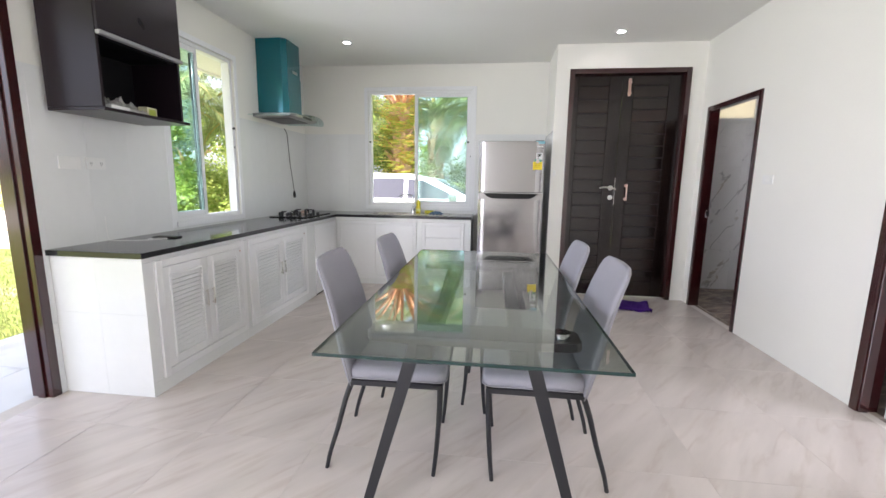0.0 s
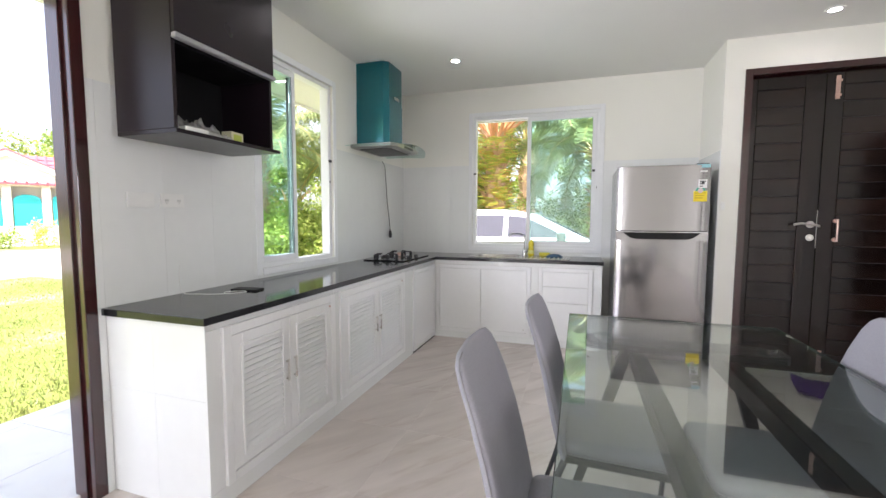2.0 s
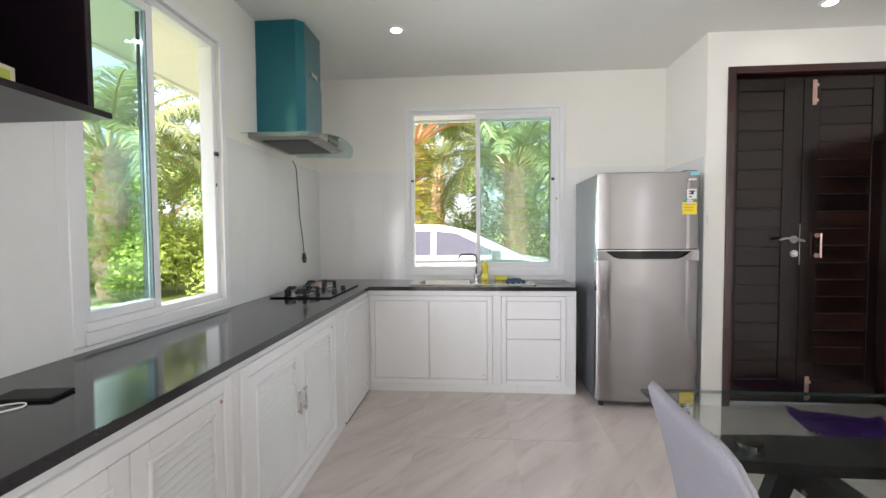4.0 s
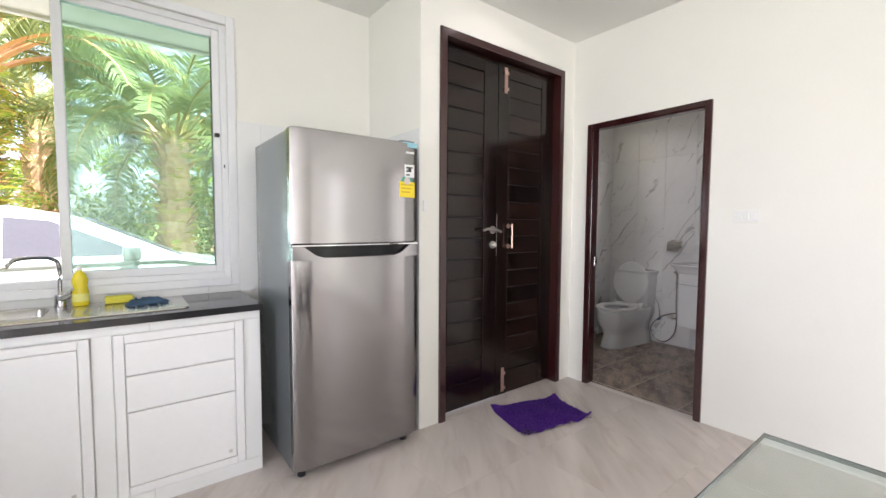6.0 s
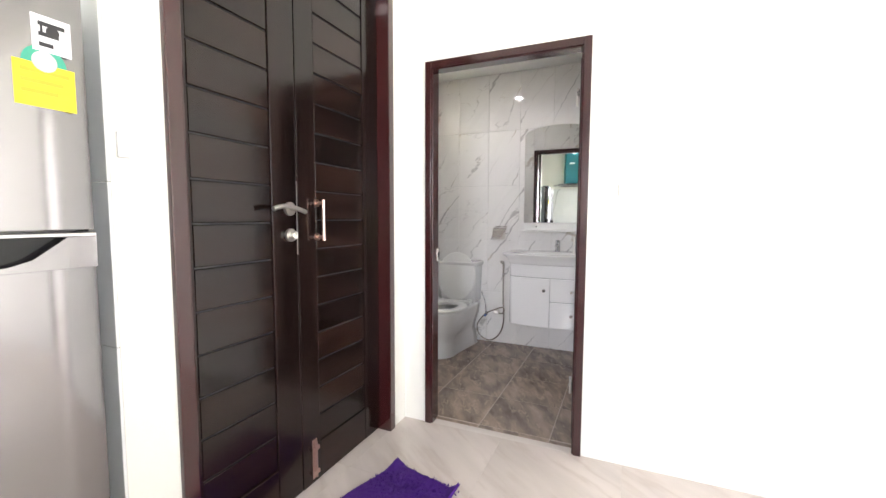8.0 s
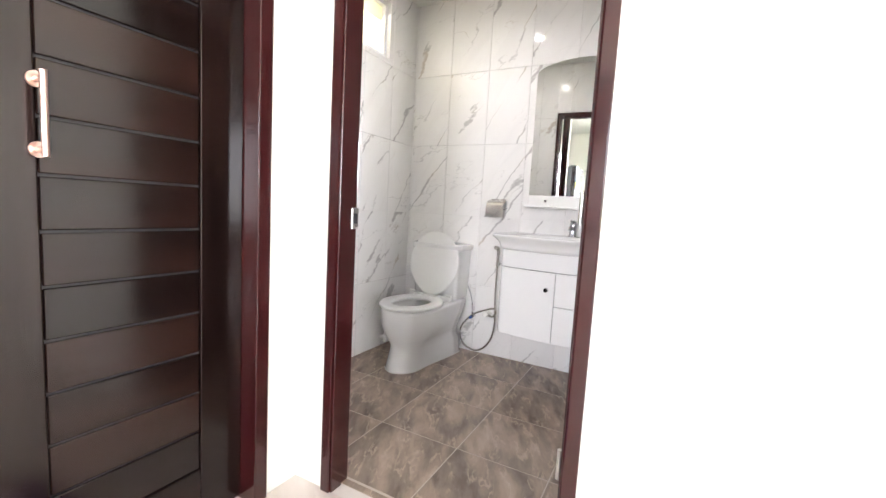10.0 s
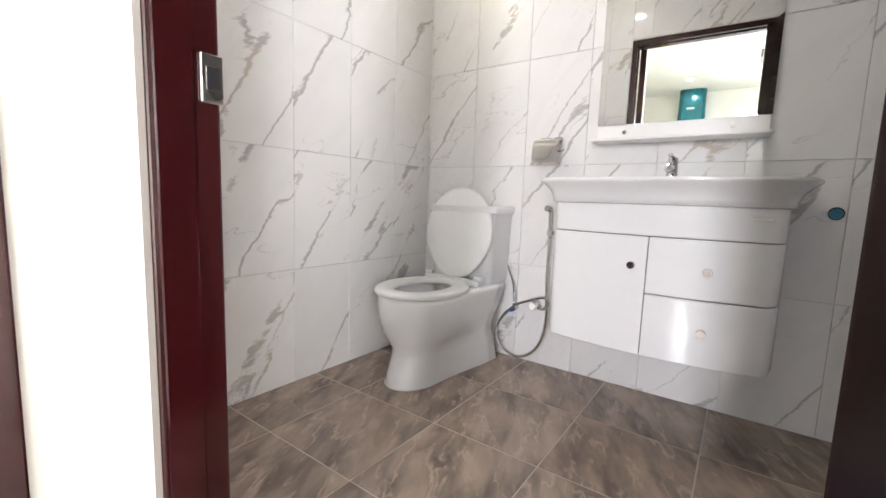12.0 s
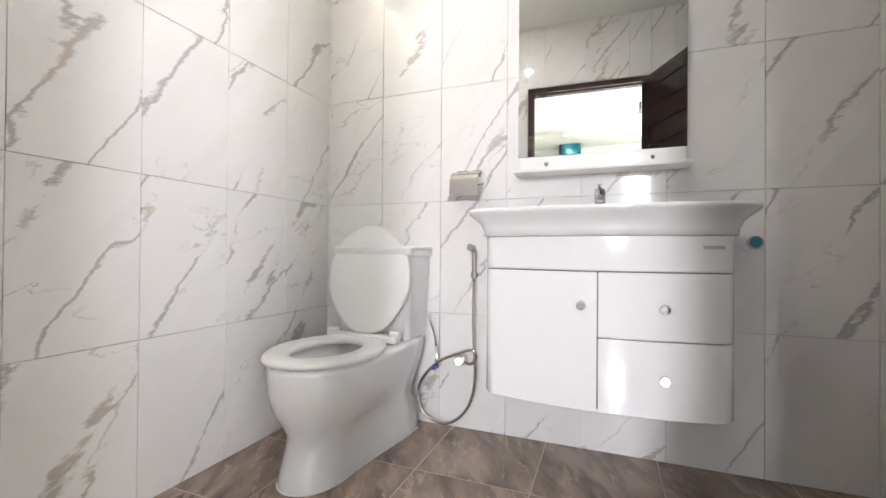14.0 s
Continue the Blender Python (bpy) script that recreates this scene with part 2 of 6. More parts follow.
def brushed(name, color, rough, axis=0):
    m, nt, b = mat(name)
    N, L = nt.nodes.new, nt.links.new
    co, mp, g = N("ShaderNodeTexCoord"), N("ShaderNodeMapping"), N("ShaderNodeTexNoise")
    sc = [400.0, 400.0, 400.0]
    sc[axis] = 4.0
    mp.inputs["Scale"].default_value = sc
    L(co.outputs["Object"], mp.inputs["Vector"])
    g.inputs["Scale"].default_value, g.inputs["Detail"].default_value = 1.0, 3
    L(mp.outputs[0], g.inputs["Vector"])
    cr = ramp(nt, [(0.3, tuple(c * 0.97 for c in color)), (0.7, color)])
    L(g.outputs[0], cr.inputs[0])
    L(cr.outputs[0], b.inputs["Base Color"])
    rr = N("ShaderNodeMapRange")
    rr.inputs[3].default_value, rr.inputs[4].default_value = rough * 0.95, rough * 1.05
    L(g.outputs[0], rr.inputs[0])
    L(rr.outputs[0], b.inputs["Roughness"])
    b.inputs["Metallic"].default_value = 1.0
    bp = N("ShaderNodeBump")
    bp.inputs["Strength"].default_value, bp.inputs["Distance"].default_value = 0.01, 0.0003
    L(g.outputs[0], bp.inputs["Height"])
    L(bp.outputs[0], b.inputs["Normal"])
    return m


def glass(name, color, rough=0.0, base=0.05):
    """Thin clear pane: see-through with a tint, and mirror gloss by the Fresnel law."""
    m, nt, b = mat(name)
    N, L = nt.nodes.new, nt.links.new
    tr, gl, fr, mix = N("ShaderNodeBsdfTransparent"), N("ShaderNodeBsdfGlossy"), N("ShaderNodeLayerWeight"), N("ShaderNodeMixShader")
    fr.inputs["Blend"].default_value = 0.5
    pw = N("ShaderNodeMath")
    pw.operation = "POWER"
    L(fr.outputs["Facing"], pw.inputs[0])
    pw.inputs[1].default_value = 3.6
    tr.inputs[0].default_value = (*color, 1)
    gl.inputs["Roughness"].default_value = rough
    mr = N("ShaderNodeMath")
    mr.operation = "MULTIPLY_ADD"
    L(pw.outputs[0], mr.inputs[0])
    mr.inputs[1].default_value, mr.inputs[2].default_value = 1.0, base
    L(mr.outputs[0], mix.inputs[0])
    L(tr.outputs[0], mix.inputs[1])
    L(gl.outputs[0], mix.inputs[2])
    L(mix.outputs[0], nt.nodes["Material Output"].inputs[0])
    return m


def frosted(name, color):
    """Milky pane that lets light through softly."""
    m, nt, b = mat(name)
    tr, mix = nt.nodes.new("ShaderNodeBsdfTranslucent"), nt.nodes.new("ShaderNodeMixShader")
    tr.inputs[0].default_value = b.inputs["Base Color"].default_value = (*color, 1)
    b.inputs["Roughness"].default_value = 0.25
    mix.inputs[0].default_value = 0.75
    nt.links.new(b.outputs[0], mix.inputs[1])
    nt.links.new(tr.outputs[0], mix.inputs[2])
    nt.links.new(mix.outputs[0], nt.nodes["Material Output"].inputs[0])
    return m


def glow(name, color, strength):
    m, nt, b = mat(name)
    b.inputs["Emission Color"].default_value = (*color, 1)
    b.inputs["Emission Strength"].default_value = strength
    b.inputs["Base Color"].default_value = (*color, 1)
    return m


WALL = simple("wall_paint", (0.80, 0.79, 0.735), 0.6, bump=0.15, scale=120, vary=0.02)
CEIL = simple("ceiling_paint", (0.80, 0.80, 0.765), 0.7, bump=0.1, scale=90, vary=0.02)
WTILE = simple("white_wall_tile", (0.78, 0.79, 0.78), 0.12, bump=0.02, scale=14, vary=0.02)
GROUT = simple("grout", (0.70, 0.695, 0.67), 0.85, bump=0.3, scale=150)
FTILE = veined("floor_tile_cream", (0.62, 0.555, 0.515), (0.46, 0.38, 0.33), 8.0, 0.08, 0.20, cloud=(0.88, 1.07), along=(0.8, 1, 0), stretch=5.0, amount=0.42, detail=5)
FGROUT = simple("floor_grout", (0.60, 0.555, 0.515), 0.8)
BTILE = marble_tile("bath_wall_tile_veined", (0.80, 0.79, 0.775), 0.07)
BFLOOR = veined("bath_floor_tile_brown", (0.275, 0.212, 0.168), (0.52, 0.41, 0.32), 13.0, 0.04, 0.26, cloud=(0.50, 1.45), warped=0.9, detail=6, along=(1, 0.45, 0), stretch=2.8, amount=0.6)
BGROUT = simple("bath_floor_grout", (0.42, 0.35, 0.29), 0.8)
GRANITE = simple("black_granite", (0.018, 0.018, 0.02), 0.10, bump=0.0, scale=320, vary=0.5)
WOOD = wood("dark_door_wood", (0.003, 0.0016, 0.0014), (0.012, 0.006, 0.005), 0.17, axis=0, worn=(0.030, 0.012, 0.008))
WOODV = wood("dark_door_wood_upright", (0.003, 0.0016, 0.0014), (0.012, 0.006, 0.005), 0.17, axis=2, worn=(0.022, 0.010, 0.008))
FRAMEW = wood("red_brown_frame_paint", (0.022, 0.003, 0.0035), (0.042, 0.0065, 0.007), 0.18, axis=2, worn=(0.045, 0.012, 0.012), coat=0.7)
ALU = simple("white_aluminium", (0.80, 0.81, 0.82), 0.35, vary=0.02)
PLASTIC = simple("white_plastic", (0.78, 0.78, 0.76), 0.35, vary=0.02)
DOORW = simple("white_pvc_door", (0.79, 0.79, 0.79), 0.32, vary=0.02)
STEEL = brushed("brushed_steel_fridge", (0.30, 0.29, 0.295), 0.15, axis=0)
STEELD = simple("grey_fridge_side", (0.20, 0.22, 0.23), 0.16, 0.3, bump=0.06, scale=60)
CHROME = simple("chrome", (0.60, 0.60, 0.61), 0.06, 1.0, vary=0.02)
HOSE = simple("ribbed_steel", (0.52, 0.50, 0.47), 0.2, 1.0, vary=0.05)
SATIN = simple("satin_steel", (0.62, 0.60, 0.57), 0.28, 1.0, vary=0.05)
COPPER = simple("coppery_steel", (0.62, 0.44, 0.38), 0.3, 1.0, vary=0.05)
BLACKP = simple("black_plastic", (0.02, 0.02, 0.022), 0.35)
BLACKM = simple("black_powder_coat", (0.010, 0.010, 0.013), 0.4, bump=0.1, scale=300)
CABINET = simple("espresso_melamine", (0.013, 0.008, 0.011), 0.30, bump=0.05, scale=200, spec=0.3)
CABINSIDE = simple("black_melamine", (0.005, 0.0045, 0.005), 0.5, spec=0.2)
TEAL = simple("teal_metallic_lacquer", (0.0, 0.15, 0.19), 0.18, 0.6, vary=0.06, coat=0.8)
FABRIC = simple("grey_velvet_fabric", (0.275, 0.268, 0.30), 0.85, bump=0.6, scale=420, vary=0.28)
PIPING = simple("grey_piping", (0.25, 0.24, 0.26), 0.8, bump=0.3, scale=300)
PURPLE = simple("purple_chenille", (0.05, 0.006, 0.17), 0.9, bump=1.0, scale=260, vary=0.25)
CERAMIC = simple("white_ceramic", (0.80, 0.80, 0.79), 0.07, vary=0.01, coat=0.3)
GLOSSW = simple("white_gloss_lacquer", (0.86, 0.86, 0.86), 0.08, vary=0.01, coat=0.4)
GLASS_T = glass("table_glass", (0.87, 0.925, 0.905), base=0.075)
GLASS_C = glass("clear_pane", (0.96, 0.985, 0.975))
GLASS_F = frosted("frosted_pane", (0.85, 0.80, 0.70))
GLASS_G = glass("green_tinted_pane", (0.82, 0.95, 0.92))
MIRROR = simple("mirror_silver", (0.88, 0.9, 0.89), 0.01, 1.0, vary=0.0)
EDGE = simple("green_glass_edge", (0.010, 0.030, 0.027), 0.1)
BLACKG = simple("black_gloss_plastic", (0.006, 0.006, 0.007), 0.12, spec=0.25)
LAMP = glow("lamp_face", (1, 0.96, 0.9), 25)

# ---- building blocks ----


def box(bm, lo, hi, bevel=0.0, seg=1):
    r = bmesh.ops.create_cube(bm, size=1.0)
    vs = r["verts"]
    for v in vs:
        v.co = Vector([lo[i] + (v.co[i] + 0.5) * (hi[i] - lo[i]) for i in range(3)])
    if bevel:
        es = list({e for v in vs for e in v.link_edges})
        bmesh.ops.bevel(bm, geom=es, offset=bevel, segments=seg, affect="EDGES", profile=0.6)
    return bm


def cyl(bm, a, b, r, r2=None, n=16, caps=True):
    a, b = Vector(a), Vector(b)
    d = b - a
    m = Matrix.Translation((a + b) / 2) @ d.to_track_quat("Z", "Y").to_matrix().to_4x4()
    bmesh.ops.create_cone(bm, cap_ends=caps, segments=n, radius1=r, radius2=r if r2 is None else r2, depth=d.length, matrix=m)
    return bm


def tube(bm, pts, r, n=8, flat=1.0):
    """A swept round bar along points."""
    pts = [Vector(p) for p in pts]
    rings = []
    for i, p in enumerate(pts):
        d = (pts[min(i + 1, len(pts) - 1)] - pts[max(i - 1, 0)]).normalized()
        q = d.to_track_quat("Z", "Y")
        rr = r[i] if isinstance(r, (list, tuple)) else r
        rings.append([bm.verts.new(p + q @ Vector((rr * math.cos(k * math.tau / n), rr * flat * math.sin(k * math.tau / n), 0))) for k in range(n)])
    for u, v in zip(rings, rings[1:]):
        for k in range(n):
            bm.faces.new((u[k], u[(k + 1) % n], v[(k + 1) % n], v[k]))
    bm.faces.new(rings[0][::-1])
    bm.faces.new(rings[-1])
    return bm


def smooth_path(pts, k=8):
    """Catmull-Rom points through pts."""
    P = [Vector(p) for p in pts]
    P = [2 * P[0] - P[1]] + P + [2 * P[-1] - P[-2]]
    out = []
    for i in range(1, len(P) - 2):
        for j in range(k):
            t = j / k
            a, b, c, d = P[i - 1:i + 3]
            out.append(0.5 * (2 * b + (c - a) * t + (2 * a - 5 * b + 4 * c - d) * t * t + (3 * b - a - 3 * c + d) * t ** 3))
    out.append(P[-2])
    return out


def loft(bm, rings, close=True, caps=True):
    """Skin over rings of equal length."""
    R = [[bm.verts.new(p) for p in ring] for ring in rings]
    n = len(R[0])
    for u, v in zip(R, R[1:]):
        for k in range(n if close else n - 1):
            bm.faces.new((u[k], u[(k + 1) % n], v[(k + 1) % n], v[k]))
    if caps:
        bm.faces.new(R[0][::-1])
        bm.faces.new(R[-1])
    bmesh.ops.recalc_face_normals(bm, faces=bm.faces)
    return bm


def data(name, bm, material, smooth=False):
    me = bpy.data.meshes.new(name)
    bm.to_mesh(me)
    bm.free()
    me.materials.append(material)
    if smooth:
        me.shade_smooth()
        if smooth != "all":
            me.set_sharp_from_angle(angle=radians(35))
    return me


def part(name, bm, material, parent=None, label="", smooth=False):
    ob = new(name, data(name, bm, material, smooth))
    if parent is not None:
        ob.parent = parent
    return tagged(ob, label)


def thing(name, label, category, at=(0, 0, 0), rz=0.0, group="", kind=""):
    """An empty at a thing's base, to hold its parts."""
    ob = new(name)
    ob.matrix_world = pose(*at, 0, 0, rz)
    ob.empty_display_size = 0.05
    return tagged(ob, label, category, group, kind)


def block(name, parent, material, lo, hi, bevel=0.0, seg=1, label="", smooth=False):
    return part(name, box(bmesh.new(), lo, hi, bevel, seg), material, parent, label, smooth)


def structure(name, material, lo, hi, label, category="wall", bevel=0.0):
    ob = block(name, None, material, lo, hi, bevel)
    return tagged(ob, label, category, "", "structure")


def wall(name, material, axis, plane, out, span, z, holes, label):
    """A wall of thickness |out| whose room face is at plane, pierced by holes (u0, u1, z0, z1)."""
    bm = bmesh.new()
    us = sorted({span[0], span[1], *[h[0] for h in holes], *[h[1] for h in holes]})
    a, b = sorted((plane, plane + out))
    for u0, u1 in zip(us, us[1:]):
        mid = (u0 + u1) / 2
        cuts = sorted((h[2], h[3]) for h in holes if h[0] < mid < h[1])
        z0 = z[0]
        segs = []
        for c0, c1 in cuts:
            segs.append((z0, c0))
            z0 = c1
        segs.append((z0, z[1]))
        for s0, s1 in segs:
            if s1 - s0 > 1e-4:
                box(bm, (u0, a, s0) if axis == "y" else (a, u0, s0), (u1, b, s1) if axis == "y" else (b, u1, s1))
    bmesh.ops.remove_doubles(bm, verts=bm.verts, dist=1e-5)
    inner = []
    bm.verts.index_update()
    dup = {}
    for f in bm.faces:
        dup.setdefault(tuple(sorted(v.index for v in f.verts)), []).append(f)
    for fs in dup.values():
        if len(fs) > 1:
            inner += fs
    bmesh.ops.delete(bm, geom=inner, context="FACES")
    ob = part(name, bm, material)
    return tagged(ob, label, "wall", "", "structure")


# ---- plan, in metres ----
XW, XE, YN, YD, ZC = -2.15, 2.49, 6.0, 5.35, 2.72
XN = 0.99
BX0, BX1, BY0, BY1, BZ = 2.578, 4.18, 3.0, 5.99, 2.52
YS = -3.2
T = 0.11
SINKWIN = (-1.285, 0.075, 0.945, 2.41)
WESTWIN = (3.60, 4.49, 0.925, 2.39)
SIDE = (0.75, 2.585, 0.0, 2.47)
DDOOR = (1.13, 2.35, 0.0, 2.47)
BDOOR = (4.34, 5.21, 0.0, 2.05)
SDOOR = (2.20, 3.11, 0.0, 2.05)
BWIN = (2.95, 3.83, 2.03, 2.40)

floor = structure("floor", FGROUT, (XW - T, YS - T, -0.12), (XE + 0.055, YN, -0.0012), "cream stone-look porcelain tiled kitchen floor", "floor")
# The southmost hole is an unseen opening, added for the fill lamp.
wall("wall_west", WALL, "x", XW, -T, (YS, YN + T), (0, ZC), [WESTWIN, SIDE, (-2.7, -0.3, 0.0, 2.4)], "cream white painted west wall of the kitchen with a window")
wall("wall_north", WALL, "y", YN, T, (XW, XN), (0, ZC), [SINKWIN], "cream white painted wall behind the sink with a window")
wall("wall_door", WALL, "y", YD, T, (XN + 0.0, XE), (0, ZC), [DDOOR], "white painted wall round the tall double door")
wall("wall_nook", WALL, "x", XN, T, (YD + T, YN + T), (0, ZC), [], "painted side wall of the refrigerator nook")
wall("wall_east", WALL, "x", XE, BX0 - XE, (YS, BY1 + T), (0, ZC), [BDOOR, SDOOR, (-0.35, 0.1, 0.0, 2.2)], "white painted east wall with the bathroom door")
wall("wall_south", WALL, "y", YS, -T, (XW - T, XE + T), (0, ZC), [], "white painted south wall")
structure("ceiling", CEIL, (XW - T, YS - T, ZC), (XE + T, YN + T, ZC + 0.1), "flat pale grey-white painted kitchen ceiling", "ceiling")
structure("bathroom_floor", BGROUT, (XE + 0.055, BY0, -0.12), (BX1 + T, BY1 + T, -0.0012), "brown stone-look tiled bathroom floor", "floor")
wall("bathroom_wall_north", GROUT, "y", BY1, T, (BX0, BX1 + T), (0, BZ + 0.1), [BWIN], "bathroom wall under grey-veined white tiles")
wall("bathroom_wall_east", GROUT, "x", BX1, T, (BY0 - T, BY1), (0, BZ + 0.1), [], "bathroom wall under grey-veined white tiles behind the vanity")
wall("bathroom_wall_south", GROUT, "y", BY0, -T, (BX0, BX1), (0, BZ + 0.1), [], "bathroom wall under grey-veined white tiles")
structure("bathroom_ceiling", CEIL, (BX0, BY0 - T, BZ), (BX1 + T, BY1 + T, BZ + 0.1), "flat white painted bathroom ceiling", "ceiling")


# ---- openings ----


def door_frame(name, axis, x0, x1, u0, u1, top, w, label, stop=(0.0, 0.5), lip=0.012):
    """A painted hardwood frame: two jambs and a head, each with a rebate."""
    th = thing(name, label, "door frame", kind="structure")

    def seg(nm, a, b, zz0, zz1, inner):
        bm = bmesh.new()
        lo, hi = ((a, x0, zz0), (b, x1, zz1)) if axis == "y" else ((x0, a, zz0), (x1, b, zz1))
        box(bm, lo, hi, 0.004, 2)
        part(nm, bm, FRAMEW, th)

    seg("jamb", u0, u0 + w, 0, top, 1)
    seg("jamb", u1 - w, u1, 0, top, -1)
    seg("head", u0 + w, u1 - w, top - w, top, 0)
    xs0, xs1 = x0 + 0.008 + (x1 - x0) * stop[0], x0 + (x1 - x0) * stop[1]
    for nm, a, b, z0, z1 in (("stop", u0 + w, u0 + w + lip, 0, top - w), ("stop", u1 - w - lip, u1 - w, 0, top - w), ("stop", u0 + w + lip, u1 - w - lip, top - w - lip, top - w)):
        lo, hi = ((a, xs0, z0), (b, xs1, z1)) if axis == "y" else ((xs0, a, z0), (xs1, b, z1))
        block(nm, th, FRAMEW, lo, hi, 0.002)
    return th


door_frame("door_2_frame", "y", YD - 0.015, YD + T + 0.01, DDOOR[0], DDOOR[1], DDOOR[3], 0.05, "dark red-brown painted wooden frame of the tall double door", (0.72, 0.98))
bf = door_frame("door_3_frame", "x", XE - 0.015, BX0 + 0.001, BDOOR[0], BDOOR[1], BDOOR[3], 0.038, "dark red-brown painted wooden frame of the bathroom door", (0.0, 0.6), 0.008)
plate = box(bmesh.new(), (2.548, 5.166, 0.945), (2.583, 5.1715, 1.02), 0.002)
part("strike_plate", plate, SATIN, bf, "scratched steel strike plate")
part("strike_hole", box(bmesh.new(), (2.556, 5.1635, 0.965), (2.574, 5.1662, 1.0)), BLACKP, bf)
door_frame("door_4_frame", "x", XE - 0.015, BX0 + 0.012, SDOOR[0], SDOOR[1], SDOOR[3], 0.05, "dark red-brown painted wooden frame of the bedroom door")
door_frame("door_1_frame", "x", XW - T - 0.02, XW + 0.012, SIDE[0], SIDE[1], SIDE[3], 0.05, "dark red-brown painted wooden frame of the wide garden door", (0.3, 0.7))

# bedroom beyond its door
structure("bedroom_floor", FGROUT, (BX0, 0.6, -0.12), (5.2, BY0 - T, 0.0), "cream tiled bedroom floor", "floor")
# Window hole is unseen, added to let the bedroom fill lamp in.
wall("bedroom_wall", WALL, "x", 5.2, 0.1, (0.6, BY0 - T), (0, 2.6), [(1.2, 2.4, 0.9, 2.1)], "white painted bedroom wall with an unseen window opening added for the fill lamp")
structure("bedroom_wall_south", WALL, (BX0, 0.5, 0), (5.3, 0.6, 2.6), "white painted bedroom wall")
structure("bedroom_ceiling", CEIL, (BX0, 0.5, 2.6), (5.3, BY0 - T, 2.7), "white bedroom ceiling", "ceiling")


def slatted_leaf(name, label, w, h, stile_l, stile_r, rail_b, rail_t, pitch, th=0.04, group=""):
    """A dark wooden leaf: stiles, rails and horizontal boards with grooves between. Its corner is the origin, its face looks to -y."""
    leaf = thing(name, label, "door", group=group)
    block("stile", leaf, WOODV, (0, 0, 0), (stile_l, th, h), 0.003, 2)
    block("stile", leaf, WOODV, (w - stile_r, 0, 0), (w, th, h), 0.003, 2)
    block("rail", leaf, WOOD, (stile_l, 0.0, 0), (w - stile_r, th, rail_b), 0.003)
    block("rail", leaf, WOOD, (stile_l, 0.0, h - rail_t), (w - stile_r, th, h), 0.003)
    block("core", leaf, BLACKP, (stile_l, 0.013, rail_b), (w - stile_r, th - 0.013, h - rail_t))
    n = round((h - rail_t - rail_b) / pitch)
    p = (h - rail_t - rail_b) / n
    me = data("board", box(bmesh.new(), (stile_l + 0.003, 0.004, 0.0035), (w - stile_r - 0.003, 0.0129, p - 0.0035), 0.0025, 1), WOOD)
    mb = data("board_back", box(bmesh.new(), (stile_l + 0.003, th - 0.0129, 0.0025), (w - stile_r - 0.003, th - 0.0045, p - 0.0025), 0.002, 1), WOOD)
    for i in range(n):
        for m in (me, mb):
            o = new("board", m)
            o.parent = leaf
            o.location = (0, random.uniform(-0.0012, 0.0012), rail_b + i * p)
    return leaf


dl = slatted_leaf("door_2_leaf", "tall dark brown slatted wooden door leaf with a lever handle", 0.508, 2.395, 0.055, 0.13, 0.17, 0.10, 0.1417)
dl.matrix_world = pose(1.182, 5.405, 0.014, 0, 0, 0.4)
dr = slatted_leaf("door_2_leaf", "tall dark brown slatted door leaf with coppery pull and bolts", 0.603, 2.400, 0.11, 0.135, 0.17, 0.10, 0.128)
dr.matrix_world = pose(1.695, 5.408, 0.012, 0, 0, 0)


def lever(parent, x, z):
    part("handle", cyl(bmesh.new(), (x, 0, z), (x, -0.012, z), 0.027, n=28), SATIN, parent, "satin steel lever handle", True)
    h = parent.children[-1]
    bm = cyl(bmesh.new(), (x, -0.012, z), (x, -0.045, z), 0.009)
    tube(bm, smooth_path([(x, -0.045, z), (x - 0.03, -0.05, z + 0.004), (x - 0.08, -0.05, z + 0.008), (x - 0.125, -0.047, z - 0.002)], 5), 0.009, 10)
    tube(bm, [(x, -0.047, z), (x + 0.045, -0.046, z - 0.012)], 0.009, 10)
    part("lever", bm, SATIN, h, smooth=True)
    bm = cyl(bmesh.new(), (x + 0.002, 0, z - 0.105), (x + 0.002, -0.012, z - 0.105), 0.026, n=28)
    cyl(bm, (x + 0.002, -0.012, z - 0.105), (x + 0.002, -0.028, z - 0.105), 0.011)
    box(bm, (x - 0.002, -0.042, z - 0.12), (x + 0.006, -0.028, z - 0.09), 0.002)
    part("lock", bm, SATIN, parent, "satin steel thumb-turn lock", True)


lever(dl, 0.463, 1.217)
part("lock_edge_plate", box(bmesh.new(), (0.5065, -0.001, 1.03), (0.5095, 0.03, 1.33)), SATIN, dl)
bm = cyl(bmesh.new(), (0.112, -0.04, 1.085), (0.112, -0.04, 1.262), 0.007)
cyl(bm, (0.112, -0.04, 1.10), (0.112, -0.001, 1.10), 0.007)
cyl(bm, (0.112, -0.04, 1.247), (0.112, -0.001, 1.247), 0.007)
cyl(bm, (0.112, -0.006, 1.10), (0.112, 0.0, 1.10), 0.017, n=20)
cyl(bm, (0.112, -0.006, 1.247), (0.112, 0.0, 1.247), 0.017, n=20)
part("pull", bm, COPPER, dr, "coppery steel bar pull", True)
for z0 in (0.02, 2.19):
    bm = box(bmesh.new(), (0.055, -0.005, z0), (0.085, 0.0, z0 + 0.18), 0.002)
    cyl(bm, (0.07, -0.011, z0 + 0.01), (0.07, -0.011, z0 + 0.17), 0.006)
    box(bm, (0.05, -0.016, z0 + 0.02), (0.09, -0.004, z0 + 0.04), 0.003)
    box(bm, (0.05, -0.016, z0 + 0.13), (0.09, -0.004, z0 + 0.15), 0.003)
    part("bolt", bm, COPPER, dr, "tarnished coppery flush bolt", True)

